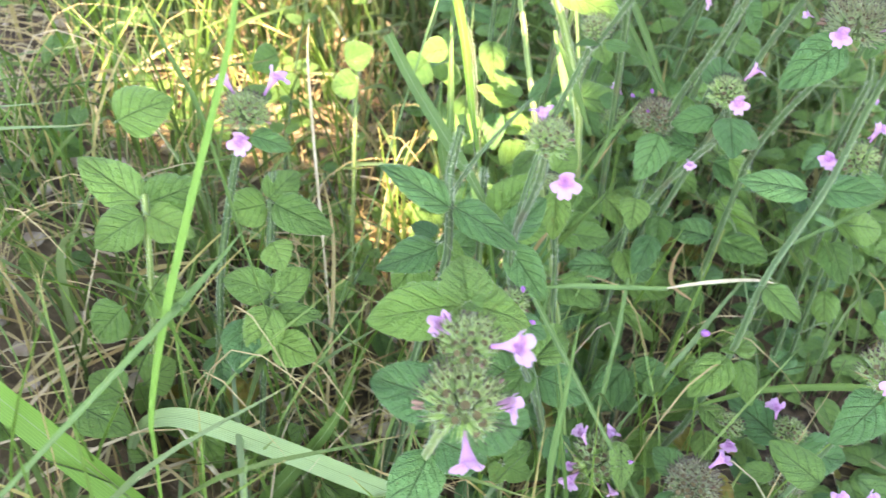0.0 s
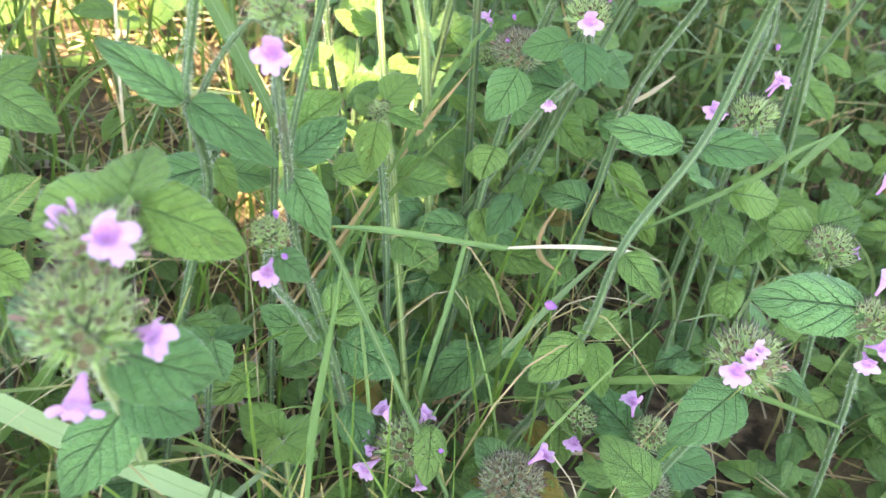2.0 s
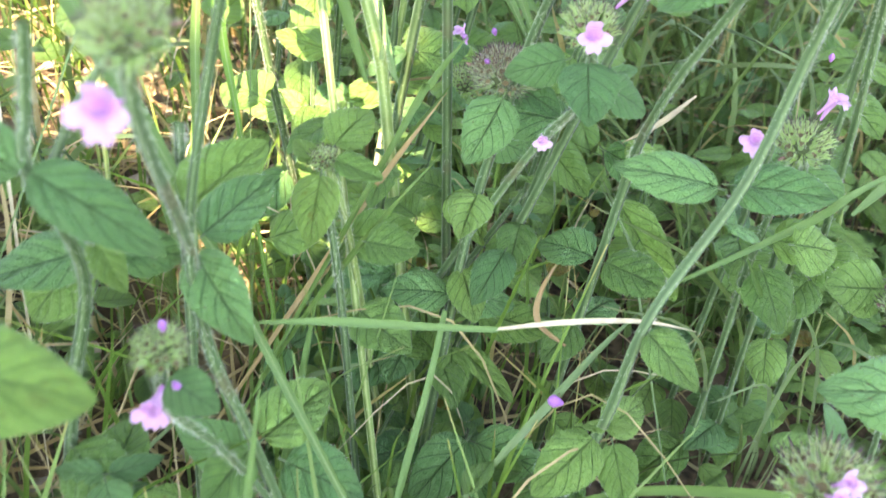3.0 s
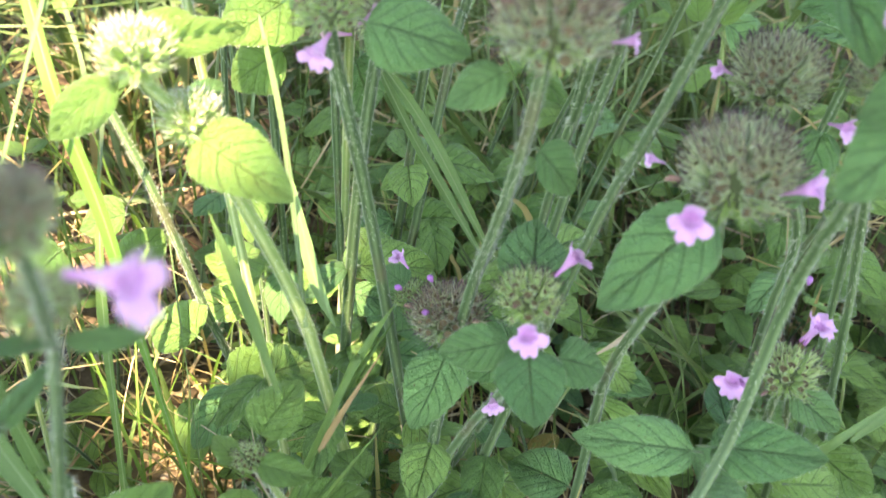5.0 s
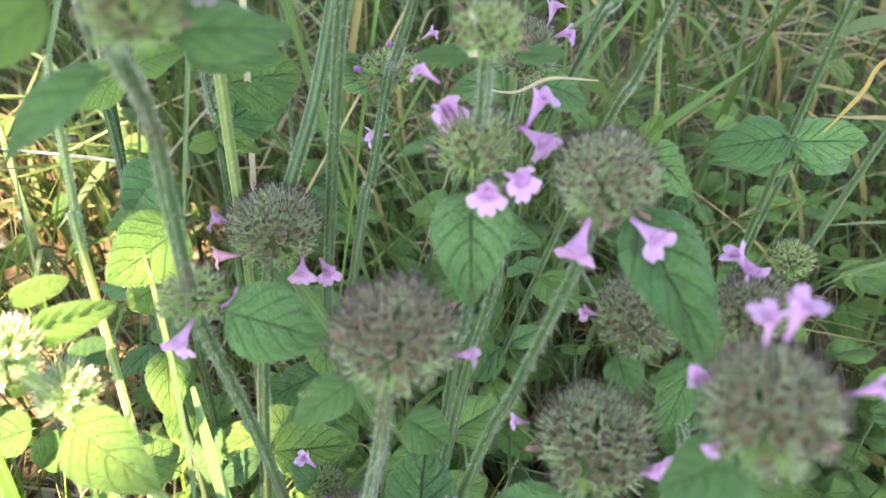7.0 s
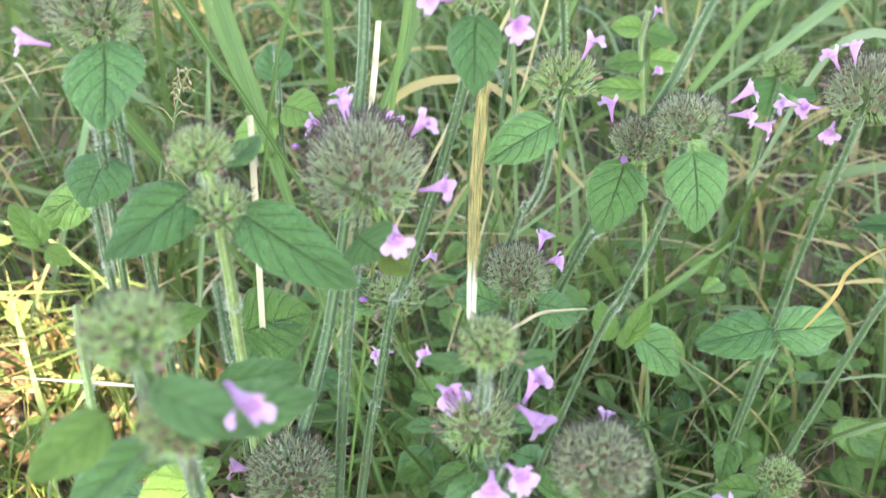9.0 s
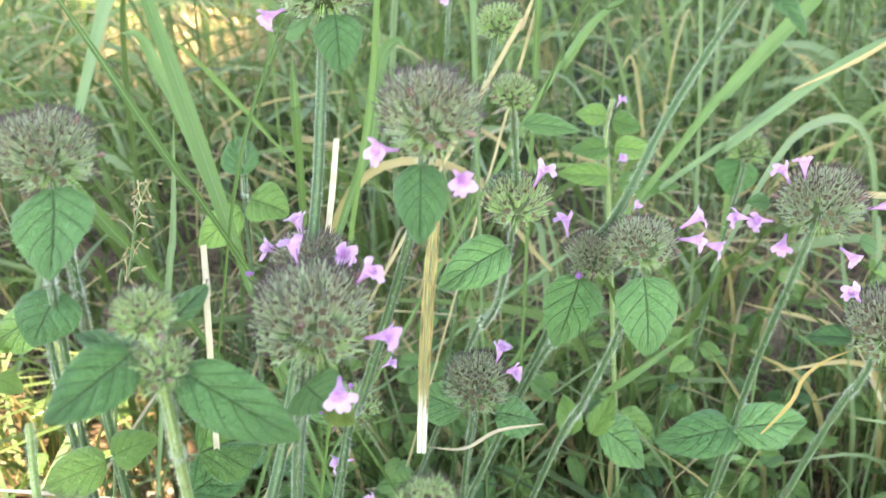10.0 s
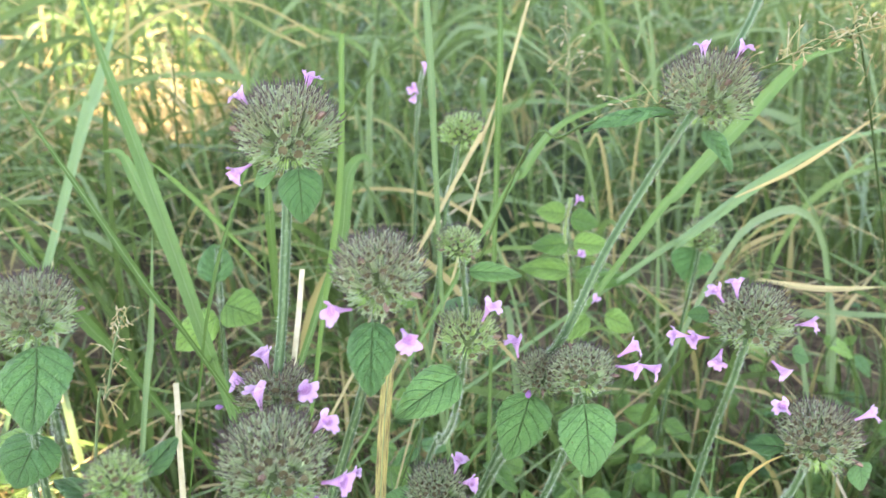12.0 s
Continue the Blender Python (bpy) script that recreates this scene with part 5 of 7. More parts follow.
flower(p, (-0.1062, 0.0257, 0.2180), (-0.30, -0.40, 0.75), 0.0110)
leaf(p, (-0.0986, 0.0375, 0.2160), (-0.1023, 0.0575, 0.2250), 0.0185, 'pale', roll=0)
leaf(p, (-0.1005, 0.0390, 0.2150), (-0.1356, 0.0442, 0.2010), 0.0205, 'pale', roll=8)
leaf(p, (-0.0965, 0.0385, 0.2150), (-0.0700, 0.0515, 0.1985), 0.0200, 'pale', roll=-8)
leaf(p, (-0.0980, 0.0360, 0.2190), (-0.0960, 0.0270, 0.2240), 0.0090, 'pale', roll=0)
leaf(p, (-0.1040, 0.0150, 0.1960), (-0.1313, 0.0308, 0.1906), 0.0200)
leaf(p, (-0.0965, 0.0140, 0.1910), (-0.0725, 0.0215, 0.1745), 0.0220, 'green', roll=0)
leaf(p, (-0.1040, 0.0330, 0.1560), (-0.0830, 0.0330, 0.1440), 0.0200, 'green', roll=0)
leaf(p, (-0.1070, 0.0370, 0.1440), (-0.1180, 0.0130, 0.1300), 0.0215)

p = basil([(-0.0270, 0.0974, -0.0040), (-0.0595, 0.1057, 0.1163), (-0.0722, 0.1090, 0.1540), (-0.0767, 0.1135, 0.1852), (-0.0741, 0.0869, 0.2335), (-0.0736, 0.0878, 0.2515)], 'wild basil with a sunlit whorl and oval leaves at each node', 0.0016, 0.0013)
head(p, (-0.0733, 0.0862, 0.2494), 0.0090, 'young')
flower(p, (-0.0699, 0.0658, 0.2471), (0.03, -0.95, 0.31), 0.0120)
flower(p, (-0.0758, 0.0911, 0.2559), (-0.14, 0.31, 0.94))
leaf(p, (-0.0770, 0.1268, 0.1802), (-0.0616, 0.1405, 0.1912), 0.0160)
leaf(p, (-0.0766, 0.1179, 0.1799), (-0.0609, 0.1026, 0.1645), 0.0163, 'green', roll=0)
leaf(p, (-0.0660, 0.1130, 0.1072), (-0.0867, 0.1162, 0.1193), 0.0173, 'green', roll=0)
leaf(p, (-0.0545, 0.1136, 0.1084), (-0.0296, 0.1080, 0.1016), 0.0217, 'green', roll=0)

p = basil([(-0.1336, 0.1000, 0.0024), (-0.1137, 0.1083, 0.1245), (-0.1038, 0.1124, 0.1731), (-0.1046, 0.0995, 0.2115), (-0.1051, 0.1052, 0.2227), (-0.1024, 0.1069, 0.2421)], 'wild basil stem forking above a pair of long oval leaves', 0.0016, 0.0013)
leaf(p, (-0.1051, 0.0978, 0.2125), (-0.1292, 0.0987, 0.2299), 0.0146, 'green', roll=5)
leaf(p, (-0.1026, 0.0977, 0.2125), (-0.0741, 0.0937, 0.1995), 0.0155, 'green', roll=-4)


p = basil([(-0.1248, 0.0762, 0.0026), (-0.1146, 0.1076, 0.1150), (-0.1089, 0.1250, 0.1647), (-0.1044, 0.1237, 0.1801)], 'wild basil shoot with opposite bright green leaves', 0.0011, 0.0011)
leaf(p, (-0.1072, 0.1249, 0.1731), (-0.1323, 0.1142, 0.1660), 0.0180, 'green', roll=10)
leaf(p, (-0.1051, 0.1248, 0.1765), (-0.0957, 0.1146, 0.1679), 0.0111, 'pale', roll=0)
leaf(p, (-0.1041, 0.1327, 0.1670), (-0.0866, 0.1412, 0.1623), 0.0165)
leaf(p, (-0.1083, 0.1357, 0.1709), (-0.1198, 0.1477, 0.1701), 0.0110)

p = basil([(-0.0248, 0.1306, -0.0040), (-0.0629, 0.0986, 0.1215), (-0.0762, 0.0874, 0.1567), (-0.0763, 0.0882, 0.1749)], 'small wild basil with one lilac flower below its green whorl', 0.0012, 0.0011)
head(p, (-0.0767, 0.0878, 0.1742), 0.0072, 'young')
flower(p, (-0.0742, 0.0731, 0.1710), (0.04, -1.00, 0.07), 0.0110)
bud(p, (-0.0739, 0.0847, 0.1837), (-0.12, 0.12, 1.02), 0.0030)
bud(p, (-0.0707, 0.0783, 0.1750), (0.52, -0.55, 0.11), 0.0030)
leaf(p, (-0.0740, 0.0843, 0.1695), (-0.0621, 0.0804, 0.1646), 0.0122)

p = basil([(-0.1104, 0.0985, -0.0001), (-0.1037, 0.0973, 0.0841), (-0.1004, 0.0967, 0.1174)], 'low wild basil shoot with crossed pairs of leaves', 0.0011, 0.0011)
leaf(p, (-0.1013, 0.0966, 0.1173), (-0.1165, 0.0958, 0.1157), 0.0090)
leaf(p, (-0.0995, 0.0967, 0.1175), (-0.0862, 0.0995, 0.1219), 0.0081)
leaf(p, (-0.0987, 0.0921, 0.1197), (-0.0921, 0.0806, 0.1126), 0.0131)
leaf(p, (-0.1016, 0.1039, 0.1103), (-0.1006, 0.1204, 0.1160), 0.0171, 'low')

p = basil([(-0.0655, 0.0869, -0.0040), (-0.0699, 0.0841, 0.0672), (-0.0712, 0.0834, 0.0831)], 'bright low shoot with a whorl of small leaves', 0.0011, 0.0011, True)
leaf(p, (-0.0721, 0.0865, 0.0789), (-0.0919, 0.0967, 0.0838), 0.0183, 'pale')
leaf(p, (-0.0702, 0.0834, 0.0832), (-0.0570, 0.0924, 0.0876), 0.0132, 'pale')
leaf(p, (-0.0710, 0.0823, 0.0816), (-0.0765, 0.0744, 0.0791), 0.0111, 'pale')
leaf(p, (-0.0700, 0.0823, 0.0817), (-0.0572, 0.0791, 0.0778), 0.0131, 'pale')

p = basil([(-0.0327, 0.1584, -0.0040), (-0.0435, 0.1642, 0.1105), (-0.0479, 0.1666, 0.1476), (-0.0528, 0.1715, 0.1712)], 'wild basil stem with rounded lower leaves', 0.0012, 0.0012)
leaf(p, (-0.0381, 0.1696, 0.1521), (-0.0211, 0.1680, 0.1506), 0.0156, 'low')
leaf(p, (-0.0693, 0.1692, 0.1504), (-0.0494, 0.1739, 0.1576), 0.0166, 'low')

p = basil([(0.0436, 0.0762, -0.0040), (0.0643, 0.0845, 0.0581), (0.0828, 0.0920, 0.1026), (0.0870, 0.0846, 0.1347), (0.0867, 0.0877, 0.1473)], 'wild basil with a bright whorl of open flowers', 0.0015, 0.0013)
head(p, (0.0867, 0.0879, 0.1476), 0.0135, 'young')
flower(p, (0.0759, 0.0716, 0.1588), (-0.30, -0.89, 0.35), 0.0115)
flower(p, (0.0834, 0.0793, 0.1611), (0.26, -0.49, 0.83), 0.0083)
flower(p, (0.0791, 0.0739, 0.1621), (0.07, -0.72, 0.69), 0.0083)
leaf(p, (0.0847, 0.0822, 0.1398), (0.0654, 0.0658, 0.1253), 0.0231, 'green', roll=0)
leaf(p, (0.0919, 0.1009, 0.1485), (0.1047, 0.1121, 0.1473), 0.0232)
leaf(p, (0.0999, 0.0959, 0.1421), (0.1116, 0.0814, 0.1396), 0.0090)

p = basil([(0.1698, 0.1247, -0.0040), (0.1577, 0.1215, 0.0691), (0.1481, 0.1189, 0.1159), (0.1406, 0.1212, 0.1524)], 'wild basil with a broad dark veined leaf at its tip', 0.0015, 0.0013)
head(p, (0.1414, 0.1177, 0.1476), 0.0105, 'young')
leaf(p, (0.1382, 0.1210, 0.1521), (0.0956, 0.1185, 0.1557), 0.0261, 'green', roll=10)
flower(p, (0.1404, 0.1069, 0.1465), (0.33, -0.73, 0.60))
flower(p, (0.1378, 0.1029, 0.1411), (-0.19, -0.98, 0.09))
flower(p, (0.1396, 0.1206, 0.1650), (0.22, 0.13, 0.97))
flower(p, (0.1507, 0.1669, 0.1809), (0.24, -0.03, 0.97))

p = basil([(0.1727, 0.1675, -0.0040), (0.1519, 0.1652, 0.1029), (0.1401, 0.1639, 0.1513)], 'wild basil with small flowers among grey-green leaves', 0.0013, 0.0012)
head(p, (0.1392, 0.1623, 0.1491), 0.0108, 'young')
flower(p, (0.1484, 0.1626, 0.1498), (0.83, -0.27, 0.50), 0.0092)
leaf(p, (0.1362, 0.1750, 0.1494), (0.1160, 0.1744, 0.1479), 0.0216, 'low')
leaf(p, (0.1508, 0.1825, 0.1600), (0.1412, 0.1883, 0.1676), 0.0162, 'low')
leaf(p, (0.1432, 0.1853, 0.1468), (0.1619, 0.1891, 0.1525), 0.0222, 'low')
leaf(p, (0.1045, 0.1826, 0.1586), (0.1210, 0.1821, 0.1584), 0.0216, 'low')

p = basil([(-0.0271, 0.0912, -0.0040), (-0.0274, 0.0893, 0.0193), (-0.0279, 0.0862, 0.0488), (-0.0242, 0.0944, 0.0768)], 'wild basil with a whorl of several lilac flowers near the ground', 0.0013, 0.0012)
head(p, (-0.0239, 0.0929, 0.0748), 0.0144, 'young')
flower(p, (-0.0337, 0.0935, 0.0922), (-0.44, 0.14, 0.89), 0.0110)
flower(p, (-0.0383, 0.0949, 0.0771), (-0.87, -0.14, 0.47), 0.0092)
flower(p, (-0.0393, 0.0806, 0.0745), (-0.64, -0.76, 0.09), 0.0115)
flower(p, (-0.0190, 0.1003, 0.0851), (0.38, 0.27, 0.88), 0.0101)
flower(p, (-0.0385, 0.0885, 0.0768), (-0.82, -0.52, 0.24), 0.0074)
bud(p, (-0.0120, 0.0878, 0.0818), (0.67, -0.30, 0.46), 0.0030)
flower(p, (-0.0171, 0.0809, 0.0673), (0.31, -0.94, -0.11), 0.0074)

p = basil([(0.0179, 0.0746, -0.0040), (0.0172, 0.0764, 0.0455), (0.0165, 0.0781, 0.0815)], 'wild basil with a brown seeding whorl beside a yellowing leaf', 0.0013, 0.0012)
head(p, (0.0167, 0.0774, 0.0805), 0.0133, 'ripe')
flower(p, (0.0244, 0.0777, 0.0980), (0.59, 0.02, 0.81), 0.0110)
leaf(p, (0.0141, 0.0868, 0.0763), (0.0049, 0.1013, 0.0788), 0.0152)
leaf(p, (0.0243, 0.0860, 0.0756), (0.0416, 0.0735, 0.0677), 0.0173, 'old')
leaf(p, (0.0086, 0.0754, 0.0775), (0.0042, 0.0632, 0.0608), 0.0170)

p = basil([(0.0861, 0.1050, -0.0040), (0.0831, 0.1057, 0.0200), (0.0775, 0.1070, 0.0553)], 'small wild basil with a dried brown whorl', 0.0013, 0.0012)
head(p, (0.0777, 0.1062, 0.0542), 0.0127, 'ripe')
flower(p, (0.0672, 0.1192, 0.0883), (-0.23, 0.07, 0.97), 0.0120)
flower(p, (0.0446, 0.1085, 0.0730), (-0.22, -0.96, 0.19), 0.0101)
head(p, (0.0787, 0.1193, 0.0719), 0.0090, 'young')
head(p, (0.0472, 0.1204, 0.0724), 0.0085, 'young')
leaf(p, (0.0753, 0.1208, 0.0655), (0.0514, 0.1376, 0.0790), 0.0220, 'green', roll=0)
leaf(p, (0.0825, 0.1146, 0.0658), (0.1086, 0.1099, 0.0603), 0.0243, 'green', roll=0)
leaf(p, (0.0644, 0.1086, 0.0486), (0.0533, 0.1178, 0.0522), 0.0165)

p = basil([(0.1038, 0.0703, -0.0040), (0.0945, 0.0736, 0.0605), (0.0913, 0.0747, 0.0787)], 'wild basil flowers on a short shoot near the ground', 0.0011, 0.0011)
flower(p, (0.0863, 0.0745, 0.0782), (-0.44, -0.24, 0.86), 0.0110)
flower(p, (0.0987, 0.0750, 0.0795), (0.49, -0.25, 0.83), 0.0110)
flower(p, (-0.0423, -0.0101, 0.1594), (-0.26, -0.65, 0.71), 0.0129)
flower(p, (0.0391, 0.0664, 0.0650), (-0.09, -0.24, 0.97), 0.0101)

p = basil([(0.0058, 0.1665, -0.0040), (0.0043, 0.1669, 0.0308), (0.0024, 0.1675, 0.0655)], 'low dark rounded leaves on the shaded soil', 0.0011, 0.0011)
leaf(p, (0.0037, 0.1668, 0.0646), (-0.0170, 0.1490, 0.0478), 0.0229, 'green', roll=0)
leaf(p, (0.0079, 0.1699, 0.0606), (0.0373, 0.1607, 0.0574), 0.0232, 'green', roll=0)
leaf(p, (-0.0048, 0.1950, 0.0862), (-0.0027, 0.1744, 0.0748), 0.0148, 'low')
leaf(p, (0.0494, 0.1684, 0.0514), (0.0307, 0.1556, 0.0331), 0.0225, 'low')
leaf(p, (-0.0010, 0.1952, 0.0866), (0.0214, 0.1831, 0.0707), 0.0100, 'low')
leaf(p, (-0.0488, 0.2177, 0.0818), (-0.0371, 0.2121, 0.0745), 0.0158, 'low')
leaf(p, (-0.0250, 0.2174, 0.0822), (-0.0336, 0.2076, 0.0684), 0.0184, 'low')

p = basil([(0.0142, 0.1220, -0.0040), (0.0131, 0.1271, 0.0272), (0.0121, 0.1318, 0.0508)], 'yellowing low leaves near the ground', 0.0011, 0.0011, True)
leaf(p, (0.0150, 0.1353, 0.0471), (0.0027, 0.1219, 0.0367), 0.0184, 'pale')
leaf(p, (0.0316, 0.1408, 0.0469), (0.0415, 0.1330, 0.0364), 0.0141, 'old')
leaf(p, (0.0107, 0.1277, 0.0450), (0.0231, 0.1229, 0.0389), 0.0183, 'pale')
leaf(p, (0.0459, 0.1402, 0.0465), (0.0461, 0.1225, 0.0392), 0.0162, 'low')
leaf(p, (-0.0482, 0.1354, 0.0535), (-0.0400, 0.1399, 0.0600), 0.0206, 'old')

p = basil([(-0.2082, 0.1050, 0.0428), (-0.2029, 0.1132, 0.1224), (-0.1995, 0.1183, 0.1624), (-0.1896, 0.1164, 0.2101), (-0.1813, 0.1135, 0.2400)], 'wild basil with three pale flowers round a woolly whorl', 0.0015, 0.0013)
head(p, (-0.1822, 0.1123, 0.2383), 0.0095, 'young')
flower(p, (-0.1900, 0.1196, 0.2474), (-0.59, 0.11, 0.80), 0.0110)
flower(p, (-0.1729, 0.1197, 0.2486), (0.56, 0.19, 0.80), 0.0120)
flower(p, (-0.1803, 0.0978, 0.2359), (-0.12, -0.94, 0.31), 0.0115)
leaf(p, (-0.1803, 0.1120, 0.2297), (-0.1648, 0.1095, 0.2276), 0.0092)

p = basil([(-0.1866, 0.0922, 0.0313), (-0.1821, 0.1042, 0.1119), (-0.1782, 0.1144, 0.1669), (-0.1763, 0.1252, 0.2060)], 'wild basil shoot with three storeys of bright ovate leaves', 0.0012, 0.0012)
leaf(p, (-0.1768, 0.1184, 0.1972), (-0.1666, 0.1310, 0.2060), 0.0156, 'low')
leaf(p, (-0.1744, 0.1171, 0.1956), (-0.1506, 0.1061, 0.1909), 0.0165, 'low', roll=0)
leaf(p, (-0.1792, 0.1213, 0.1925), (-0.1969, 0.1185, 0.1877), 0.0180, 'low')
leaf(p, (-0.1746, 0.1077, 0.1832), (-0.1684, 0.1010, 0.1748), 0.0155, 'low')
leaf(p, (-0.1748, 0.0995, 0.1641), (-0.1959, 0.1075, 0.1650), 0.0170, 'low')
leaf(p, (-0.1735, 0.0981, 0.1624), (-0.1607, 0.1090, 0.1693), 0.0170, 'low')
leaf(p, (-0.1725, 0.0900, 0.1634), (-0.1803, 0.0758, 0.1491), 0.0186, 'low', roll=0)
leaf(p, (-0.1838, 0.0888, 0.1578), (-0.1832, 0.0718, 0.1437), 0.0187, 'green', roll=0)
leaf(p, (-0.1707, 0.0902, 0.1605), (-0.1530, 0.0903, 0.1618), 0.0111, 'low')
leaf(p, (-0.1713, 0.0872, 0.1482), (-0.1551, 0.0818, 0.1422), 0.0180, 'low')

p = basil([(-0.2361, 0.1045, 0.0598), (-0.2321, 0.1070, 0.1123), (-0.2270, 0.1101, 0.1664), (-0.2278, 0.1196, 0.1952)], 'yellow-green wild basil shoot with broad leaves on the bank', 0.0013, 0.0012, True)
leaf(p, (-0.2309, 0.1218, 0.1897), (-0.2592, 0.1364, 0.1987), 0.0204, 'low')
leaf(p, (-0.2286, 0.1212, 0.1890), (-0.2074, 0.1310, 0.1951), 0.0204, 'low')
leaf(p, (-0.2283, 0.1142, 0.1881), (-0.2497, 0.1061, 0.1760), 0.0200, 'low')
leaf(p, (-0.2250, 0.1142, 0.1884), (-0.2060, 0.1048, 0.1855), 0.0176, 'pale')
leaf(p, (-0.2514, 0.1644, 0.2029), (-0.2303, 0.1718, 0.2141), 0.0267, 'low')
leaf(p, (-0.2306, 0.1110, 0.1508), (-0.2113, 0.1068, 0.1465), 0.0212, 'low')
leaf(p, (-0.2373, 0.0990, 0.1510), (-0.2502, 0.0906, 0.1392), 0.0206, 'low')
leaf(p, (-0.2351, 0.0768, 0.1220), (-0.2494, 0.0823, 0.1283), 0.0183, 'low')
leaf(p, (-0.2323, 0.0938, 0.1115), (-0.2208, 0.0998, 0.1201), 0.0218, 'low')
leaf(p, (-0.2097, 0.0851, 0.1015), (-0.1986, 0.0704, 0.0830), 0.0194, 'pale')
leaf(p, (-0.1892, 0.1011, 0.1074), (-0.1985, 0.0935, 0.0968), 0.0175, 'old')

p = basil([(-0.1563, 0.2319, 0.0175), (-0.1544, 0.2525, 0.1764), (-0.1541, 0.2559, 0.1975)], 'small leafy shoots at the foot of the bank', 0.0010, 0.0010, True)
leaf(p, (-0.1601, 0.2559, 0.1970), (-0.1456, 0.2595, 0.2028), 0.0179, 'low')
leaf(p, (-0.1534, 0.2487, 0.1880), (-0.1681, 0.2468, 0.1846), 0.0179, 'low')
leaf(p, (-0.2010, 0.2767, 0.1886), (-0.2162, 0.2729, 0.1825), 0.0187, 'low')
leaf(p, (-0.1162, 0.2274, 0.2121), (-0.1268, 0.2223, 0.2047), 0.0194, 'low')
leaf(p, (-0.1124, 0.1296, 0.1665), (-0.1259, 0.1192, 0.1520), 0.0218, 'low')

p = basil([(-0.2083, 0.0966, 0.0280), (-0.2103, 0.0946, 0.0660), (-0.2113, 0.0926, 0.0840)], 'yellowing leaves on a thin stalk at the foot of the bank', 0.0010, 0.0009, True)
leaf(p, (-0.2113, 0.0906, 0.0860), (-0.2153, 0.0766, 0.0700), 0.0165, 'old', roll=0)
leaf(p, (-0.2163, 0.0966, 0.0860), (-0.2323, 0.1026, 0.0900), 0.0140, 'low')

p = basil([(-0.1941, 0.1302, 0.0230), (-0.1951, 0.1282, 0.0660), (-0.1941, 0.1262, 0.0820)], 'single yellow leaf on a short stalk in the litter', 0.0010, 0.0009, True)
leaf(p, (-0.1901, 0.1242, 0.0820), (-0.2081, 0.1162, 0.0740), 0.0130, 'old', roll=0)

p = basil([(-0.1043, 0.1102, 0.2077), (-0.0990, 0.1120, 0.2190), (-0.0915, 0.1143, 0.2305), (-0.0760, 0.1215, 0.2480)], 'curving side branch of wild basil', 0.0010, 0.0006)
leaf(p, (-0.0770, 0.1210, 0.2470), (-0.0690, 0.1290, 0.2560), 0.0050)
blade([(0.0056, 0.1470, 0.1396), (0.0292, 0.1568, 0.1369), (0.0566, 0.1656, 0.1331), (0.0802, 0.1758, 0.1224)], 0.0019, 'white-tipped dead grass blade lying across the stems', STRAW_PALE, taper=0.5)
blade([(-0.0609, 0.1152, 0.1615), (-0.0426, 0.1237, 0.1568), (-0.0207, 0.1352, 0.1479), (0.0060, 0.1469, 0.1394)], 0.0025, 'long narrow green grass blade with a dry tip', GRASS_PALE, tip=0.3)
blade([(-0.0449, 0.1075, -0.0040), (0.0026, 0.1289, 0.0804), (0.0206, 0.1370, 0.1093), (0.0427, 0.1596, 0.1242), (0.0607, 0.1769, 0.1318)], 0.0031, 'bright green grass blade slanting across the shade', GRASS_FRESH, taper=0.15, rise=1.8)
blade([(-0.0626, 0.1025, -0.0040), (-0.0605, 0.1106, 0.0359), (-0.0576, 0.1218, 0.0856), (-0.0532, 0.1388, 0.1261), (-0.0498, 0.1437, 0.1500)], 0.0033, 'grey-green upright grass blade', GRASS_PALE, taper=0.15, rise=1.8)
blade([(-0.0305, 0.0878, -0.0040), (-0.0244, 0.1078, 0.0504), (-0.0195, 0.1238, 0.0897), (-0.0139, 0.1426, 0.1158), (-0.0106, 0.1575, 0.1364)], 0.0025, 'thin pale grass stalk', GRASS_PALE, tip=0.3, taper=0.15, rise=1.8)
blade([(0.1434, 0.1057, 0.1047), (0.1136, 0.1104, 0.1101), (0.0936, 0.1131, 0.1132), (0.0625, 0.1259, 0.0956), (0.0382, 0.1289, 0.0817), (0.0203, 0.1370, 0.0582)], 0.0035, 'arching green grass blade', GRASS_FRESH)
blade([(-0.1340, 0.1311, -0.0040), (-0.0463, 0.1890, 0.1445), (-0.0167, 0.2085, 0.1895)], 0.0025, 'thin straw-coloured grass with a brown bend', STRAW, taper=0.15, rise=1.8)
blade([(-0.1141, 0.1767, -0.0040), (-0.0700, 0.1759, 0.0915), (-0.0525, 0.1756, 0.1258), (-0.0331, 0.1791, 0.1570), (-0.0157, 0.1880, 0.1783)], 0.0025, 'green grass blade amid the stand', GRASS_FRESH, taper=0.15, rise=1.8)
blade([(0.0393, 0.1895, 0.0972), (0.0273, 0.1946, 0.1038), (0.0271, 0.2018, 0.1137), (0.0359, 0.2123, 0.1285)], 0.0025, 'curled dry brown grass leaf', STRAW)
blade([(-0.0499, 0.2570, 0.2211), (-0.0413, 0.2372, 0.1941), (-0.0342, 0.2274, 0.1809)], 0.0046, 'green grass blade behind the stems', GRASS_PALE)
blade([(0.1018, 0.1771, 0.1335), (0.0893, 0.1798, 0.1538)], 0.0021, 'short bright blade crossing a leaf', GRASS_FRESH)
blade([(-0.0525, 0.1025, -0.0040), (-0.0341, 0.0985, 0.0542), (-0.0287, 0.0973, 0.0698), (-0.0209, 0.1016, 0.0931)], 0.0054, 'green grass blade curving past the stand', GRASS_FRESH, taper=0.15, rise=1.8)
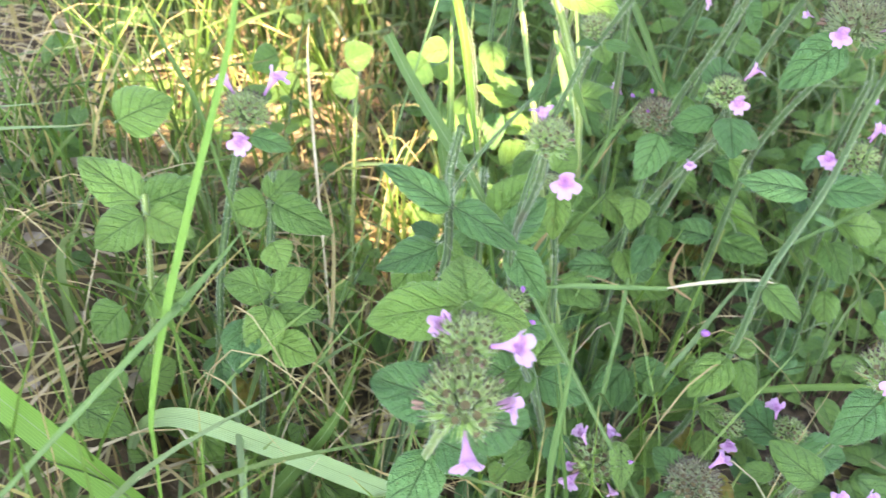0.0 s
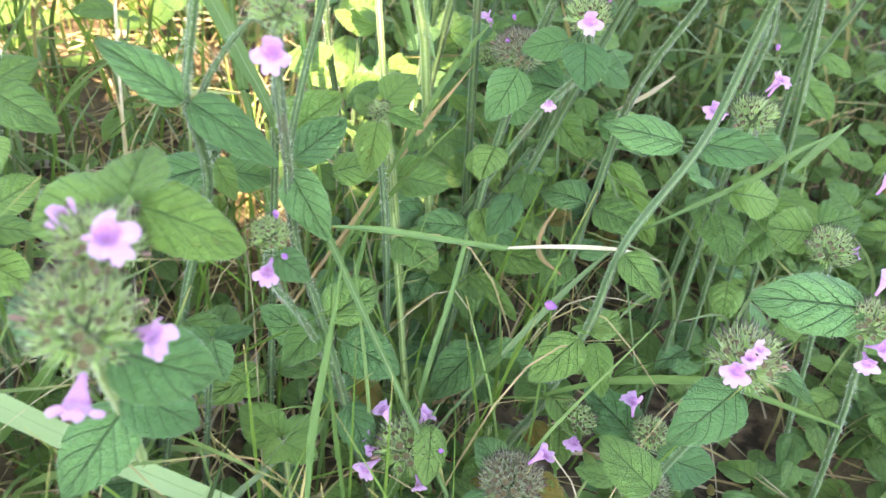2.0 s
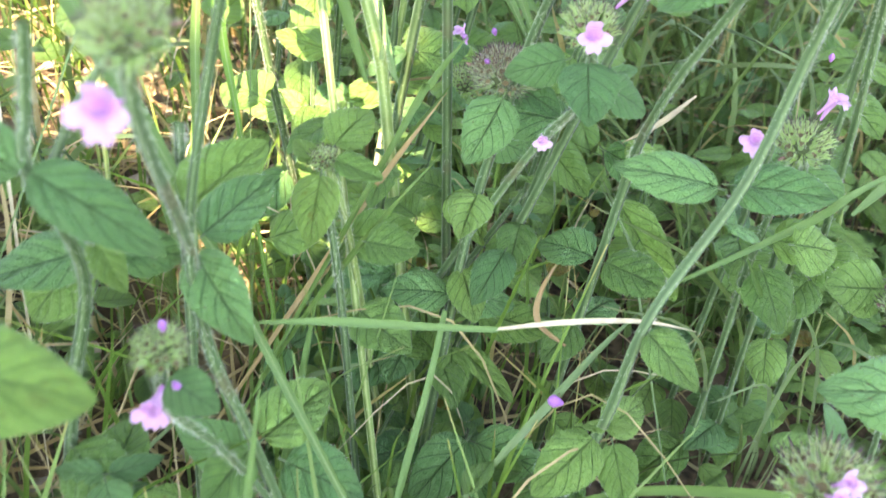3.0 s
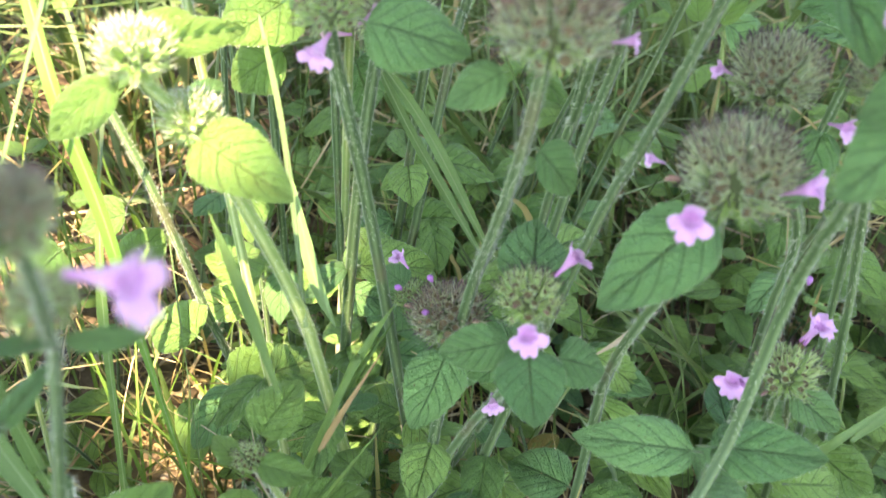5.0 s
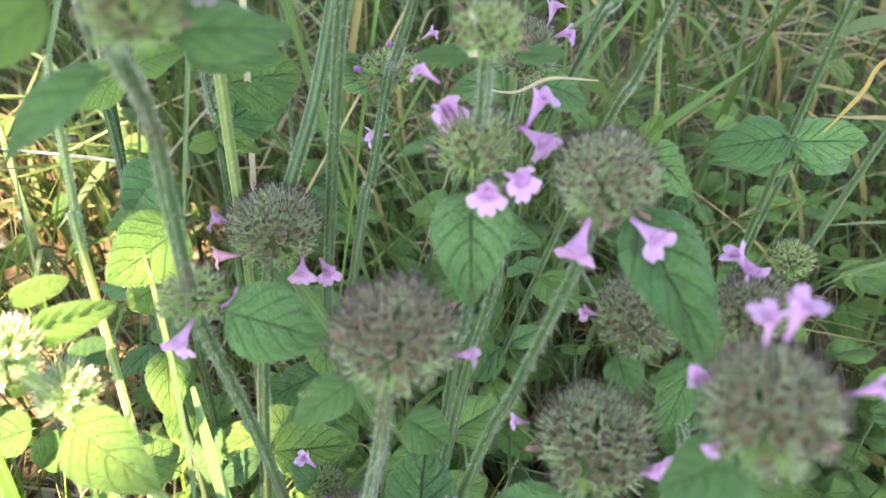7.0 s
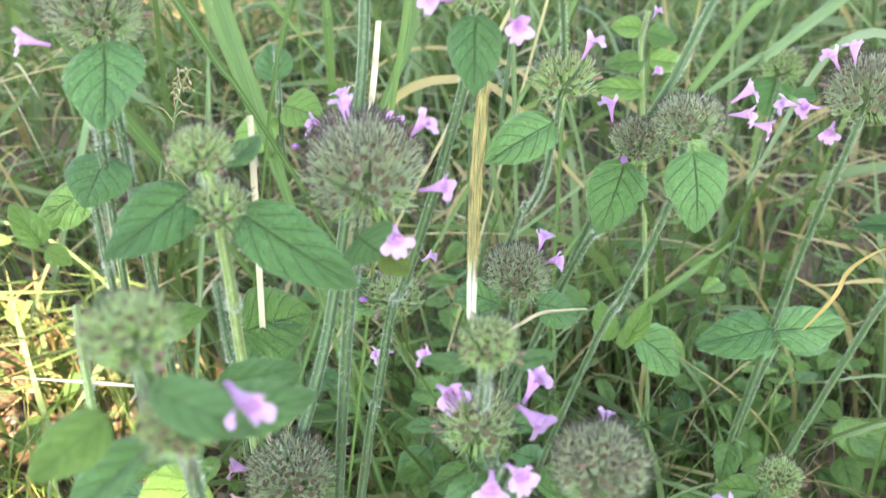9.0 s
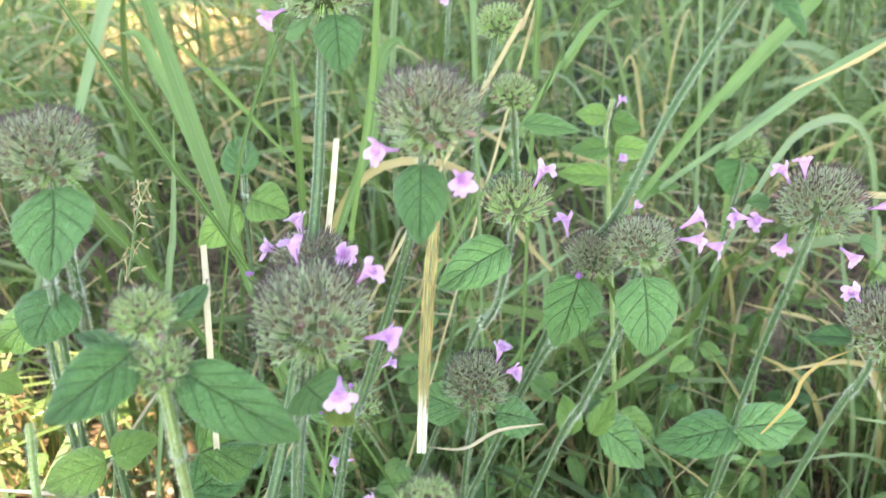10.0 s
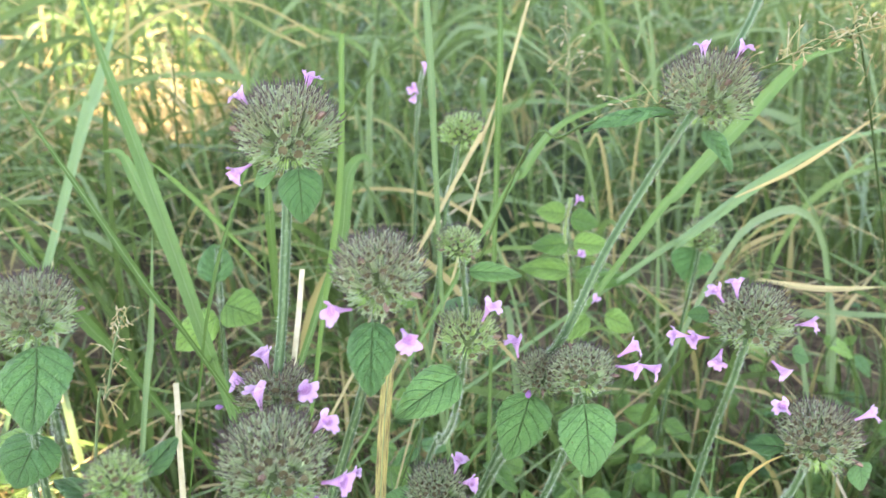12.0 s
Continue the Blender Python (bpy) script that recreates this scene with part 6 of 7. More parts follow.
blade([(0.0701, 0.1958, 0.1241), (0.1083, 0.1872, 0.1646), (0.1174, 0.1845, 0.1784), (0.1403, 0.1931, 0.1910)], 0.0029, 'fine green grass stem among leaves', GRASS_PALE)
blade([(-0.2420, 0.0800, 0.0560), (-0.2330, 0.0740, 0.0980), (-0.2090, 0.0620, 0.1275), (-0.1700, 0.0560, 0.1200), (-0.1200, 0.0530, 0.0970), (-0.0680, 0.0540, 0.0700), (-0.0350, 0.0560, 0.0480)], 0.0086, 'broad pale green grass blade bent over the low plants', GRASS_LIGHT, tip=0.2, taper=0.22, rise=2.6, fold=0.25)
blade([(-0.1948, -0.0146, 0.0430), (-0.2032, 0.0253, 0.1391), (-0.2053, 0.0348, 0.1597), (-0.2013, 0.0507, 0.1891), (-0.1933, 0.0714, 0.2251), (-0.1826, 0.0978, 0.2688), (-0.1794, 0.1101, 0.2934)], 0.0031, 'tall bright green grass blade lit from behind', GRASS_BRIGHT, tip=0.5, taper=0.15, rise=1.8)
blade([(-0.1343, 0.0461, 0.0349), (-0.1889, 0.1026, 0.2085), (-0.1994, 0.1135, 0.2387), (-0.2127, 0.1268, 0.2553), (-0.2262, 0.1414, 0.2736)], 0.0022, 'thin green grass stem leaning over the bank', GRASS_FRESH, taper=0.15, rise=1.8)
blade([(-0.3677, -0.1208, 0.0496), (-0.2148, 0.0321, 0.1803), (-0.1973, 0.0630, 0.1891), (-0.1809, 0.0957, 0.2000)], 0.0036, 'grey-green grass blade rising from the bank', GRASS_PALE, taper=0.15, rise=1.8)
blade([(0.0424, 0.0418, -0.0037), (-0.0790, 0.1341, 0.1748), (-0.1002, 0.1502, 0.2028), (-0.1206, 0.1643, 0.2282), (-0.1335, 0.1688, 0.2496)], 0.0061, 'long grey-green grass blade leaning through the stems', GRASS_PALE, tip=0.3, taper=0.15, rise=1.8)
blade([(-0.0975, 0.1394, -0.0004), (-0.1024, 0.2042, 0.1661), (-0.1037, 0.2207, 0.2042), (-0.1058, 0.2476, 0.2394)], 0.0038, 'upright fresh green grass blade', GRASS_FRESH, taper=0.15, rise=1.8)
blade([(-0.1532, 0.1468, 0.0205), (-0.1609, 0.1727, 0.0877), (-0.1750, 0.2204, 0.1990), (-0.1770, 0.2406, 0.2254)], 0.0016, 'pale straw standing by the bank', STRAW_PALE, taper=0.15, rise=1.8)
blade([(-0.1570, 0.1044, 0.0188), (-0.1572, 0.1264, 0.0603), (-0.1576, 0.1700, 0.1340), (-0.1665, 0.1881, 0.1737)], 0.0024, 'thin bent straw-coloured grass stalk', STRAW, taper=0.15, rise=1.8)
blade([(-0.2075, 0.0540, 0.0342), (-0.1875, 0.0557, 0.0645), (-0.1735, 0.0569, 0.0835), (-0.1498, 0.0674, 0.1154), (-0.1380, 0.0728, 0.1399)], 0.0080, 'dark green grass blade by the bank', GRASS_FRESH, taper=0.15, rise=1.8)
blade([(-0.1150, 0.0030, 0.0080), (-0.1700, 0.0148, 0.0710), (-0.2200, 0.0262, 0.1260), (-0.2700, 0.0377, 0.1780), (-0.3150, 0.0480, 0.2200)], 0.0115, 'broad bright green grass blade rising over the bank', GRASS_BRIGHT, tip=0.4, taper=0.5, rise=1.8, fold=0.3)
blade([(-0.1872, 0.0671, 0.0629), (-0.2037, 0.0733, 0.0865), (-0.2204, 0.0796, 0.1102)], 0.0021, 'pale dry stalk lying by the bank', STRAW_PALE)
blade([(-0.0404, 0.1698, 0.2076), (-0.0508, 0.1864, 0.2288), (-0.0594, 0.1985, 0.2440)], 0.0033, 'thin green arching grass', GRASS_FRESH)
blade([(-0.0448, 0.0699, -0.0040), (-0.0309, 0.0834, 0.0452), (-0.0219, 0.0920, 0.0737), (-0.0127, 0.1048, 0.0911)], 0.0052, 'slim grass blade over the low flowers', GRASS_FRESH, taper=0.15, rise=1.8)
blade([(-0.0544, 0.0197, -0.0040), (-0.0554, 0.0475, 0.0881), (-0.0558, 0.0578, 0.1188), (-0.0534, 0.0684, 0.1502), (-0.0514, 0.0791, 0.1816)], 0.0030, 'upright grey-green grass blade by the low flowers', GRASS_PALE, taper=0.15, rise=1.8)
blade([(-0.0273, 0.0355, -0.0040), (-0.0443, 0.0588, 0.0869), (-0.0499, 0.0665, 0.1140), (-0.0570, 0.0809, 0.1501)], 0.0020, 'upright slim grass blade by the low flowers', GRASS_FRESH, taper=0.15, rise=1.8)
blade([(-0.0499, 0.1496, -0.0033), (-0.0843, 0.2003, 0.1595), (-0.0924, 0.2124, 0.1942), (-0.0988, 0.2229, 0.2268), (-0.1082, 0.2337, 0.2597), (-0.1173, 0.2516, 0.2854), (-0.1207, 0.2548, 0.3074)], 0.0047, 'broad sunlit yellow-green grass blade', GRASS_BRIGHT, tip=0.25, taper=0.15, rise=1.8)
blade([(-0.0536, 0.2570, 0.2758), (-0.0510, 0.2508, 0.2670), (-0.0465, 0.2384, 0.2492), (-0.0426, 0.2225, 0.2264), (-0.0392, 0.2044, 0.2004)], 0.0018, 'slender sunlit green grass blade', GRASS_FRESH, tip=0.3)
blade([(-0.1210, 0.1181, -0.0040), (-0.0342, 0.1869, 0.1753), (-0.0220, 0.1966, 0.1980), (-0.0117, 0.2012, 0.2134)], 0.0031, 'dry-edged green grass blade', GRASS_FRESH, taper=0.15, rise=1.8)
blade([(0.0145, 0.2575, 0.1894), (0.0018, 0.2700, 0.2073), (-0.0118, 0.2837, 0.2268), (-0.0235, 0.2973, 0.2463)], 0.0037, 'grey-green grass blade slanting behind the stems', GRASS_PALE, tip=0.3)
blade([(-0.0785, 0.3437, 0.2602), (-0.1112, 0.3466, 0.2644), (-0.1439, 0.3493, 0.2681)], 0.0016, 'thin straw lying across the sunlit plants', STRAW_PALE)
blade([(-0.1908, 0.0478, 0.0006), (-0.1067, 0.2185, 0.2729), (-0.1023, 0.2274, 0.2857), (-0.0976, 0.2396, 0.3032)], 0.0016, 'thin pale grass stem at the sunlit edge', GRASS_PALE, taper=0.15, rise=1.8)
blade([(-0.0924, 0.2112, -0.0020), (-0.0939, 0.2671, 0.2552), (-0.0941, 0.2735, 0.2820), (-0.0965, 0.2852, 0.2987)], 0.0012, 'fine green stem in the sun', GRASS_FRESH, taper=0.15, rise=1.8)
blade([(0.1255, 0.3152, 0.2024), (0.0891, 0.3092, 0.2113), (0.0685, 0.3168, 0.2221)], 0.0022, 'arched green grass blade in the shade', GRASS_FRESH)
blade([(0.0805, 0.2504, 0.1793), (0.0644, 0.2342, 0.1735), (0.0510, 0.2294, 0.1665)], 0.0022, 'dry brown grass leaf among the stems', STRAW)
blade([(0.1254, 0.1926, 0.1665), (0.1316, 0.1908, 0.1813), (0.1391, 0.1885, 0.1956)], 0.0034, 'green grass blade leaning over low leaves', GRASS_PALE)
blade([(-0.0655, 0.1434, -0.0009), (-0.1000, 0.1620, 0.1654), (-0.1049, 0.1647, 0.1869), (-0.1090, 0.1681, 0.2095), (-0.1095, 0.1698, 0.2296)], 0.0047, 'pale green grass blade at the sunlit edge', GRASS_PALE, taper=0.15, rise=1.8)
blade([(-0.0968, 0.1926, -0.0040), (-0.0613, 0.2082, 0.0914), (-0.0416, 0.2169, 0.1392), (-0.0287, 0.2217, 0.1639), (-0.0138, 0.2258, 0.1873)], 0.0032, 'green grass stem crossing the low leaves', GRASS_FRESH, taper=0.15, rise=1.8)
blade([(0.0189, 0.2610, 0.1855), (-0.0042, 0.2775, 0.2271), (-0.0204, 0.2911, 0.2468)], 0.0043, 'long grey-green grass blade behind the whorls', GRASS_PALE, tip=0.3)
blade([(0.1015, 0.1265, -0.0040), (0.0651, 0.2002, 0.1149), (0.0589, 0.2127, 0.1331), (0.0447, 0.2252, 0.1512)], 0.0018, 'curved fine grass in the shade', GRASS_FRESH, taper=0.15, rise=1.8)
blade([(0.0572, 0.3211, 0.3972), (0.0553, 0.3128, 0.3850), (0.0520, 0.3034, 0.3657), (0.0488, 0.2906, 0.3443), (0.0463, 0.2777, 0.3250)], 0.0041, 'split bleached straw hanging beside the stems', STRAW_TORN, 'dead_straw', tip=0.35, taper=0.7)
blade([(0.0936, 0.3235, 0.2969), (0.0751, 0.3154, 0.3017), (0.0618, 0.3093, 0.2998), (0.0474, 0.3065, 0.3043)], 0.0013, 'wiry dry tendril under the straw', STRAW)
blade([(0.0147, 0.3612, 0.3580), (0.0191, 0.3697, 0.3799), (0.0223, 0.3767, 0.3987)], 0.0024, 'broken pale straw leaning on the tall stem', STRAW_PALE, tip=0.1, taper=0.9)
blade([(-0.0583, 0.3042, -0.0040), (-0.0235, 0.3135, 0.3385), (-0.0203, 0.3143, 0.3673), (-0.0202, 0.3206, 0.3826)], 0.0022, 'short cut straw at the edge of the stand', STRAW_PALE, tip=0.1, taper=0.9)
blade([(0.0218, 0.4035, -0.0040), (-0.0309, 0.4367, 0.2944), (-0.0379, 0.4411, 0.3300), (-0.0576, 0.4646, 0.4096), (-0.0765, 0.4970, 0.4586), (-0.0961, 0.5305, 0.5101)], 0.0085, 'wide grey-green grass blade arching in the sward', GRASS_PALE, taper=0.15, rise=1.8)
blade([(0.0431, 0.4050, -0.0040), (-0.0548, 0.4809, 0.3449), (-0.0723, 0.4945, 0.4009), (-0.0814, 0.5029, 0.4197), (-0.0918, 0.5046, 0.4222)], 0.0068, 'bent grass blade catching the light', GRASS_PALE, taper=0.15, rise=1.8)
blade([(0.1233, 0.3901, -0.0040), (-0.0222, 0.3974, 0.3320), (-0.0468, 0.3986, 0.3832), (-0.0739, 0.4106, 0.4338), (-0.1019, 0.4298, 0.4756)], 0.0037, 'long thin green grass blade', GRASS_FRESH, taper=0.15, rise=1.8)
blade([(-0.1097, 0.3706, -0.0040), (-0.0410, 0.3983, 0.3049), (-0.0230, 0.4056, 0.3778), (-0.0081, 0.4210, 0.4174), (0.0103, 0.4351, 0.4546)], 0.0020, 'fine dark green grass stalk', GRASS_FRESH, taper=0.15, rise=1.8)
blade([(-0.1252, 0.3424, -0.0036), (-0.0807, 0.4461, 0.2827), (-0.0730, 0.4641, 0.3275), (-0.0648, 0.4774, 0.3871)], 0.0045, 'straight green grass stalk', GRASS_FRESH, taper=0.15, rise=1.8)
blade([(-0.0089, 0.4725, 0.3583), (-0.0431, 0.4728, 0.4058), (-0.0632, 0.4727, 0.4283)], 0.0026, 'thin grass blade leaning between stems', GRASS_FRESH)
blade([(0.0808, 0.4260, -0.0040), (0.0858, 0.4747, 0.3792), (0.0869, 0.4859, 0.4589), (0.0875, 0.5060, 0.5074)], 0.0040, 'upright green grass stalk in the sward', GRASS_FRESH, tip=0.2, taper=0.15, rise=1.8)
blade([(-0.0483, 0.3290, -0.0040), (0.0161, 0.4102, 0.3168), (0.0366, 0.4361, 0.4089), (0.0444, 0.4552, 0.4825)], 0.0031, 'dark upright grass stalk', GRASS_FRESH, tip=0.2, taper=0.15, rise=1.8)
blade([(-0.1200, 0.4222, -0.0040), (0.0068, 0.4723, 0.3081), (0.0306, 0.4818, 0.3610), (0.0389, 0.4870, 0.4012), (0.0474, 0.4909, 0.4121), (0.0533, 0.4893, 0.4090)], 0.0085, 'green grass leaf folded over', GRASS_PALE, taper=0.15, rise=1.8)
blade([(-0.1110, 0.4780, -0.0040), (0.1111, 0.4969, 0.3585), (0.1349, 0.4989, 0.3935), (0.1604, 0.4984, 0.4227), (0.2143, 0.4914, 0.4408)], 0.0057, 'long narrow grass blade sweeping up', GRASS_PALE, taper=0.15, rise=1.8)
blade([(0.0953, 0.4627, -0.0025), (0.1281, 0.5463, 0.3758), (0.1345, 0.5628, 0.4428), (0.1394, 0.5863, 0.5003)], 0.0051, 'upright bright grass blade', GRASS_FRESH, taper=0.15, rise=1.8)
blade([(-0.0226, 0.4184, -0.0016), (0.1410, 0.5710, 0.4374), (0.1543, 0.5833, 0.4695)], 0.0023, 'pale dead grass stem slanting', STRAW, taper=0.15, rise=1.8)
blade([(-0.1638, 0.3705, -0.0040), (0.0891, 0.4957, 0.3780), (0.1142, 0.5081, 0.4122), (0.1257, 0.5169, 0.4353)], 0.0034, 'dry forked straw in the grass', STRAW, taper=0.15, rise=1.8)
blade([(0.2545, 0.4835, 0.3760), (0.2823, 0.4769, 0.3908), (0.3084, 0.4806, 0.4040), (0.3371, 0.4852, 0.4200)], 0.0023, 'yellowing grass stem bent over', STRAW_ORANGE)
blade([(-0.0047, 0.5645, -0.0030), (0.2051, 0.5297, 0.3224), (0.2372, 0.5244, 0.3672), (0.2813, 0.5292, 0.4123), (0.3089, 0.5284, 0.4409), (0.3302, 0.5195, 0.4491)], 0.0092, 'broad bright green grass blade arching over the sward', GRASS_PALE, taper=0.15, rise=1.8)
blade([(-0.1266, 0.6445, -0.0029), (0.2031, 0.5335, 0.3049), (0.2383, 0.5217, 0.3345), (0.2849, 0.5133, 0.3743), (0.3251, 0.5091, 0.3970), (0.3657, 0.4995, 0.4066)], 0.0071, 'broad grass blade sweeping through the sward', GRASS_PALE, taper=0.15, rise=1.8)
blade([(-0.3115, 0.5910, 0.0253), (-0.1610, 0.6421, 0.3761), (-0.1375, 0.6501, 0.4254), (-0.1197, 0.6682, 0.4722)], 0.0122, 'blue-green grass blade in the light patch', GRASS_PALE, taper=0.15, rise=1.8)
blade([(0.1602, 0.4879, 0.1879), (0.1748, 0.4743, 0.2099), (0.2164, 0.4744, 0.2430)], 0.0048, 'bent green grass blade in the sward', GRASS_PALE)
blade([(0.2902, 0.5174, 0.3066), (0.3239, 0.5030, 0.3035), (0.3655, 0.4998, 0.3029)], 0.0044, 'pale straw lying across the sward', STRAW)
blade([(0.1970, 0.3557, 0.2569), (0.2026, 0.3546, 0.2659), (0.2081, 0.3539, 0.2758), (0.2136, 0.3579, 0.2837), (0.2251, 0.3609, 0.2900), (0.2387, 0.3624, 0.2935)], 0.0019, 'large curled dry grass leaf hanging in the sward', STRAW_ORANGE)
blade([(0.0274, 0.5198, -0.0005), (-0.0994, 0.5162, 0.2656), (-0.1240, 0.5155, 0.3122), (-0.1444, 0.5199, 0.3456), (-0.1638, 0.5237, 0.3778)], 0.0081, 'wide green grass blade at the dark edge', GRASS_FRESH, taper=0.15, rise=1.8)
blade([(-0.0276, 0.5141, -0.0027), (-0.0142, 0.5385, 0.3336), (-0.0128, 0.5412, 0.3664), (-0.0128, 0.5545, 0.3985)], 0.0075, 'green grass blade beside the tall stem', GRASS_FRESH, taper=0.15, rise=1.8)
panicle([(-0.0046, 0.5380, -0.0040), (0.1139, 0.4451, 0.3909), (0.1442, 0.4282, 0.4338), (0.1796, 0.4152, 0.4475), (0.2215, 0.4073, 0.4614), (0.2491, 0.4044, 0.4722), (0.2837, 0.4051, 0.4795)], 0.0220, 60, 'fine flowering grass with pale spikelets leaning over the stand', size=0.0032)
panicle([(0.4276, 0.4646, -0.0040), (0.2985, 0.4385, 0.4316), (0.2789, 0.4345, 0.4712)], 0.0200, 35, 'fine flowering grass with open spikelets above the leaves', size=0.0032)
panicle([(-0.1519, 0.3811, -0.0036), (-0.0809, 0.3832, 0.3140), (-0.0702, 0.3835, 0.3427), (-0.0611, 0.3834, 0.3702), (-0.0552, 0.3880, 0.3823)], 0.0140, 30, 'low flowering grass with straw spikelets by the bank', size=0.0026)
panicle([(-0.1043, 0.6226, 0.0007), (-0.0825, 0.6255, 0.3752), (-0.0772, 0.6262, 0.4302), (-0.0780, 0.6409, 0.4655)], 0.0300, 30, 'wiry flowering grass in the sunlit patch', size=0.0045)
panicle([(0.1714, 0.6051, -0.0004), (0.1859, 0.6079, 0.3769), (0.1894, 0.6086, 0.4315), (0.1883, 0.6218, 0.4633)], 0.0300, 30, 'feathery grass flower stalk in the sward', size=0.0045)


# ---------------------------------------------------------------- low growth, sward and litter
SCATTER = random.Random(41)


def low_plant(x, y, height, lean, pairs, tone, scale):
    """A low leafy shoot: a thin stalk with opposite pairs of small leaves."""
    z = ground_height(x, y)
    top = Vector((x + lean[0] * height, y + lean[1] * height, z + height))
    mid = Vector((x, y, z)).lerp(top, 0.5) + Vector((SCATTER.gauss(0, 0.004), SCATTER.gauss(0, 0.004), 0))
    plant = basil([(x, y, z - 0.004), mid, top], "low leafy wild basil shoot with paired ovate leaves on the soil", 0.0009, 0.0006, "pale" in tone, int(height * 700))
    turn = SCATTER.uniform(0, 3.14)
    for k in range(pairs):
        t = 0.25 + 0.75 * k / max(1, pairs - 1)
        p = Vector((x, y, z)).lerp(mid, t * 2) if t < 0.5 else mid.lerp(top, t * 2 - 1)
        long = scale * (1.0 - 0.35 * t) * SCATTER.uniform(0.75, 1.15) * (0.55 if k == pairs - 1 else 1)
        for s in (0, math.pi):
            q = turn + s + SCATTER.gauss(0, 0.2)
            rise = SCATTER.uniform(-0.45, 0.25) + (0.5 if k == pairs - 1 else 0)
            tip = p + Vector((math.cos(q), math.sin(q), rise)).normalized() * long
            leaf(plant, p + (tip - p) * 0.08, tip, long * SCATTER.uniform(0.62, 0.80), tone if SCATTER.random() > 0.05 else "old", None, (0, -0.35, 1))
        turn += math.pi / 2 + SCATTER.gauss(0, 0.2)
    return plant


def grass_tuft(heap, x, y, count, height, width, spread=0.02, drop=0.5):
    for _ in range(count):
        q, r = SCATTER.uniform(0, 6.283), SCATTER.uniform(0, spread)
        a = Vector((x + r * math.cos(q), y + r * math.sin(q), 0))
        a.z = ground_height(a.x, a.y) - 0.003
        h = height * SCATTER.uniform(0.45, 1.15)
        q += SCATTER.gauss(0, 0.7)
        out = Vector((math.cos(q), math.sin(q), 0))
        b = a + out * h * SCATTER.uniform(0.02, 0.25) + Vector((0, 0, h * 0.6))
        bow = SCATTER.uniform(0.0, drop)
        c = b + out * h * (0.15 + bow) + Vector((0, 0, h * (0.45 - 0.8 * bow)))
        blade_mesh(heap, [a, b, c], width * SCATTER.uniform(0.5, 1.3), 0, 3, 0.6, 0.3, 5, (out.x + 0.2, out.y - 0.5, 0.6))


def scatter():
    heap = Heap()
    for _ in range(250):
        x, y = SCATTER.uniform(-0.75, 1.1), SCATTER.uniform(0.55, 1.5)
        grass_tuft(heap, x, y, 5, SCATTER.uniform(0.12, 0.34), SCATTER.choice((0.0028, 0.0048, 0.0070, 0.0095)), 0.04, 0.5)
    for _ in range(150):
        x, y = SCATTER.uniform(0.0, 0.55), SCATTER.uniform(0.40, 0.75)
        grass_tuft(heap, x, y, 6, SCATTER.uniform(0.10, 0.26), SCATTER.choice((0.0020, 0.0034, 0.0050)), 0.03, 0.45)
    for _ in range(110):
        x, y = SCATTER.uniform(-0.45, 0.10), SCATTER.uniform(0.42, 0.85)
        grass_tuft(heap, x, y, 9, SCATTER.uniform(0.08, 0.22), 0.0035, 0.03)
    for _ in range(90):
        x, y = SCATTER.uniform(-0.42, -0.07), SCATTER.uniform(-0.12, 0.30)
        grass_tuft(heap, x, y, 6, SCATTER.uniform(0.05, 0.15), 0.0028, 0.025)
    for _ in range(330):
        x, y = SCATTER.uniform(-1.4, 2.0), SCATTER.uniform(1.1, 3.2)
        if abs(x + 0.48) < 0.20 and abs(y - 2.0) < 0.45:
            continue
        grass_tuft(heap, x, y, 9, SCATTER.uniform(0.18, 0.42), SCATTER.choice((0.005, 0.008, 0.013)), 0.07, 0.9)
    for _ in range(100):
        x, y = SCATTER.uniform(-0.30, 0.42), SCATTER.uniform(0.14, 0.5)
        grass_tuft(heap, x, y, 5, SCATTER.uniform(0.06, 0.17), SCATTER.choice((0.0012, 0.0018, 0.0028)), 0.03, 0.35)
    for _ in range(500):
        x, y = SCATTER.uniform(-3.5, 4), SCATTER.uniform(3.0, 8.0)
        grass_tuft(heap, x, y, 9, SCATTER.uniform(0.3, 0.6), 0.016, 0.2)
    for _ in range(700):
        q, r = SCATTER.uniform(0, 6.283), SCATTER.uniform(0.9, 4.5)
        x, y = r * math.cos(q), 0.3 + r * math.sin(q)
        if y < 0.9 or abs(x) > 1.1:
            grass_tuft(heap, x, y, 8, SCATTER.uniform(0.10, 0.28), 0.007, 0.10)
    for _ in range(620):
        x, y = SCATTER.uniform(-0.9, 1.5), SCATTER.uniform(0.55, 2.3)
        q, long = SCATTER.uniform(0, 6.283), SCATTER.uniform(0.28, 0.6)
        a = Vector((x, y, ground_height(x, y)))
        out = Vector((math.cos(q), 0.5 * math.sin(q), 0))
        lean = SCATTER.uniform(0.10, 0.85)
        b = a + out * long * 0.3 * lean + Vector((0, 0, long * 0.5))
        c = b + out * long * 0.45 * lean + Vector((0, 0, long * 0.30 * (1.1 - lean)))
        d = c + out * long * 0.35 * lean - Vector((0, 0, long * 0.16 * lean))
        blade_mesh(heap, [a, b, c, d], SCATTER.choice((0.0014, 0.0026, 0.0040, 0.0068)) * (0.6 + 0.5 * y), 0, 3, 0.7, 0.3, 6, (0.2, -0.8, 0.4), 0.7)
    tagged(new("grass", heap.mesh("grass", [GRASS])), "dense green meadow grass growing behind the wild basil", "grass", "", "stuff")
    fine = Heap()
    for _ in range(620):
        # fine upright shoots between the leaves beside the bank
        x, y = SCATTER.uniform(-0.36, 0.06), SCATTER.uniform(-0.10, 0.50)
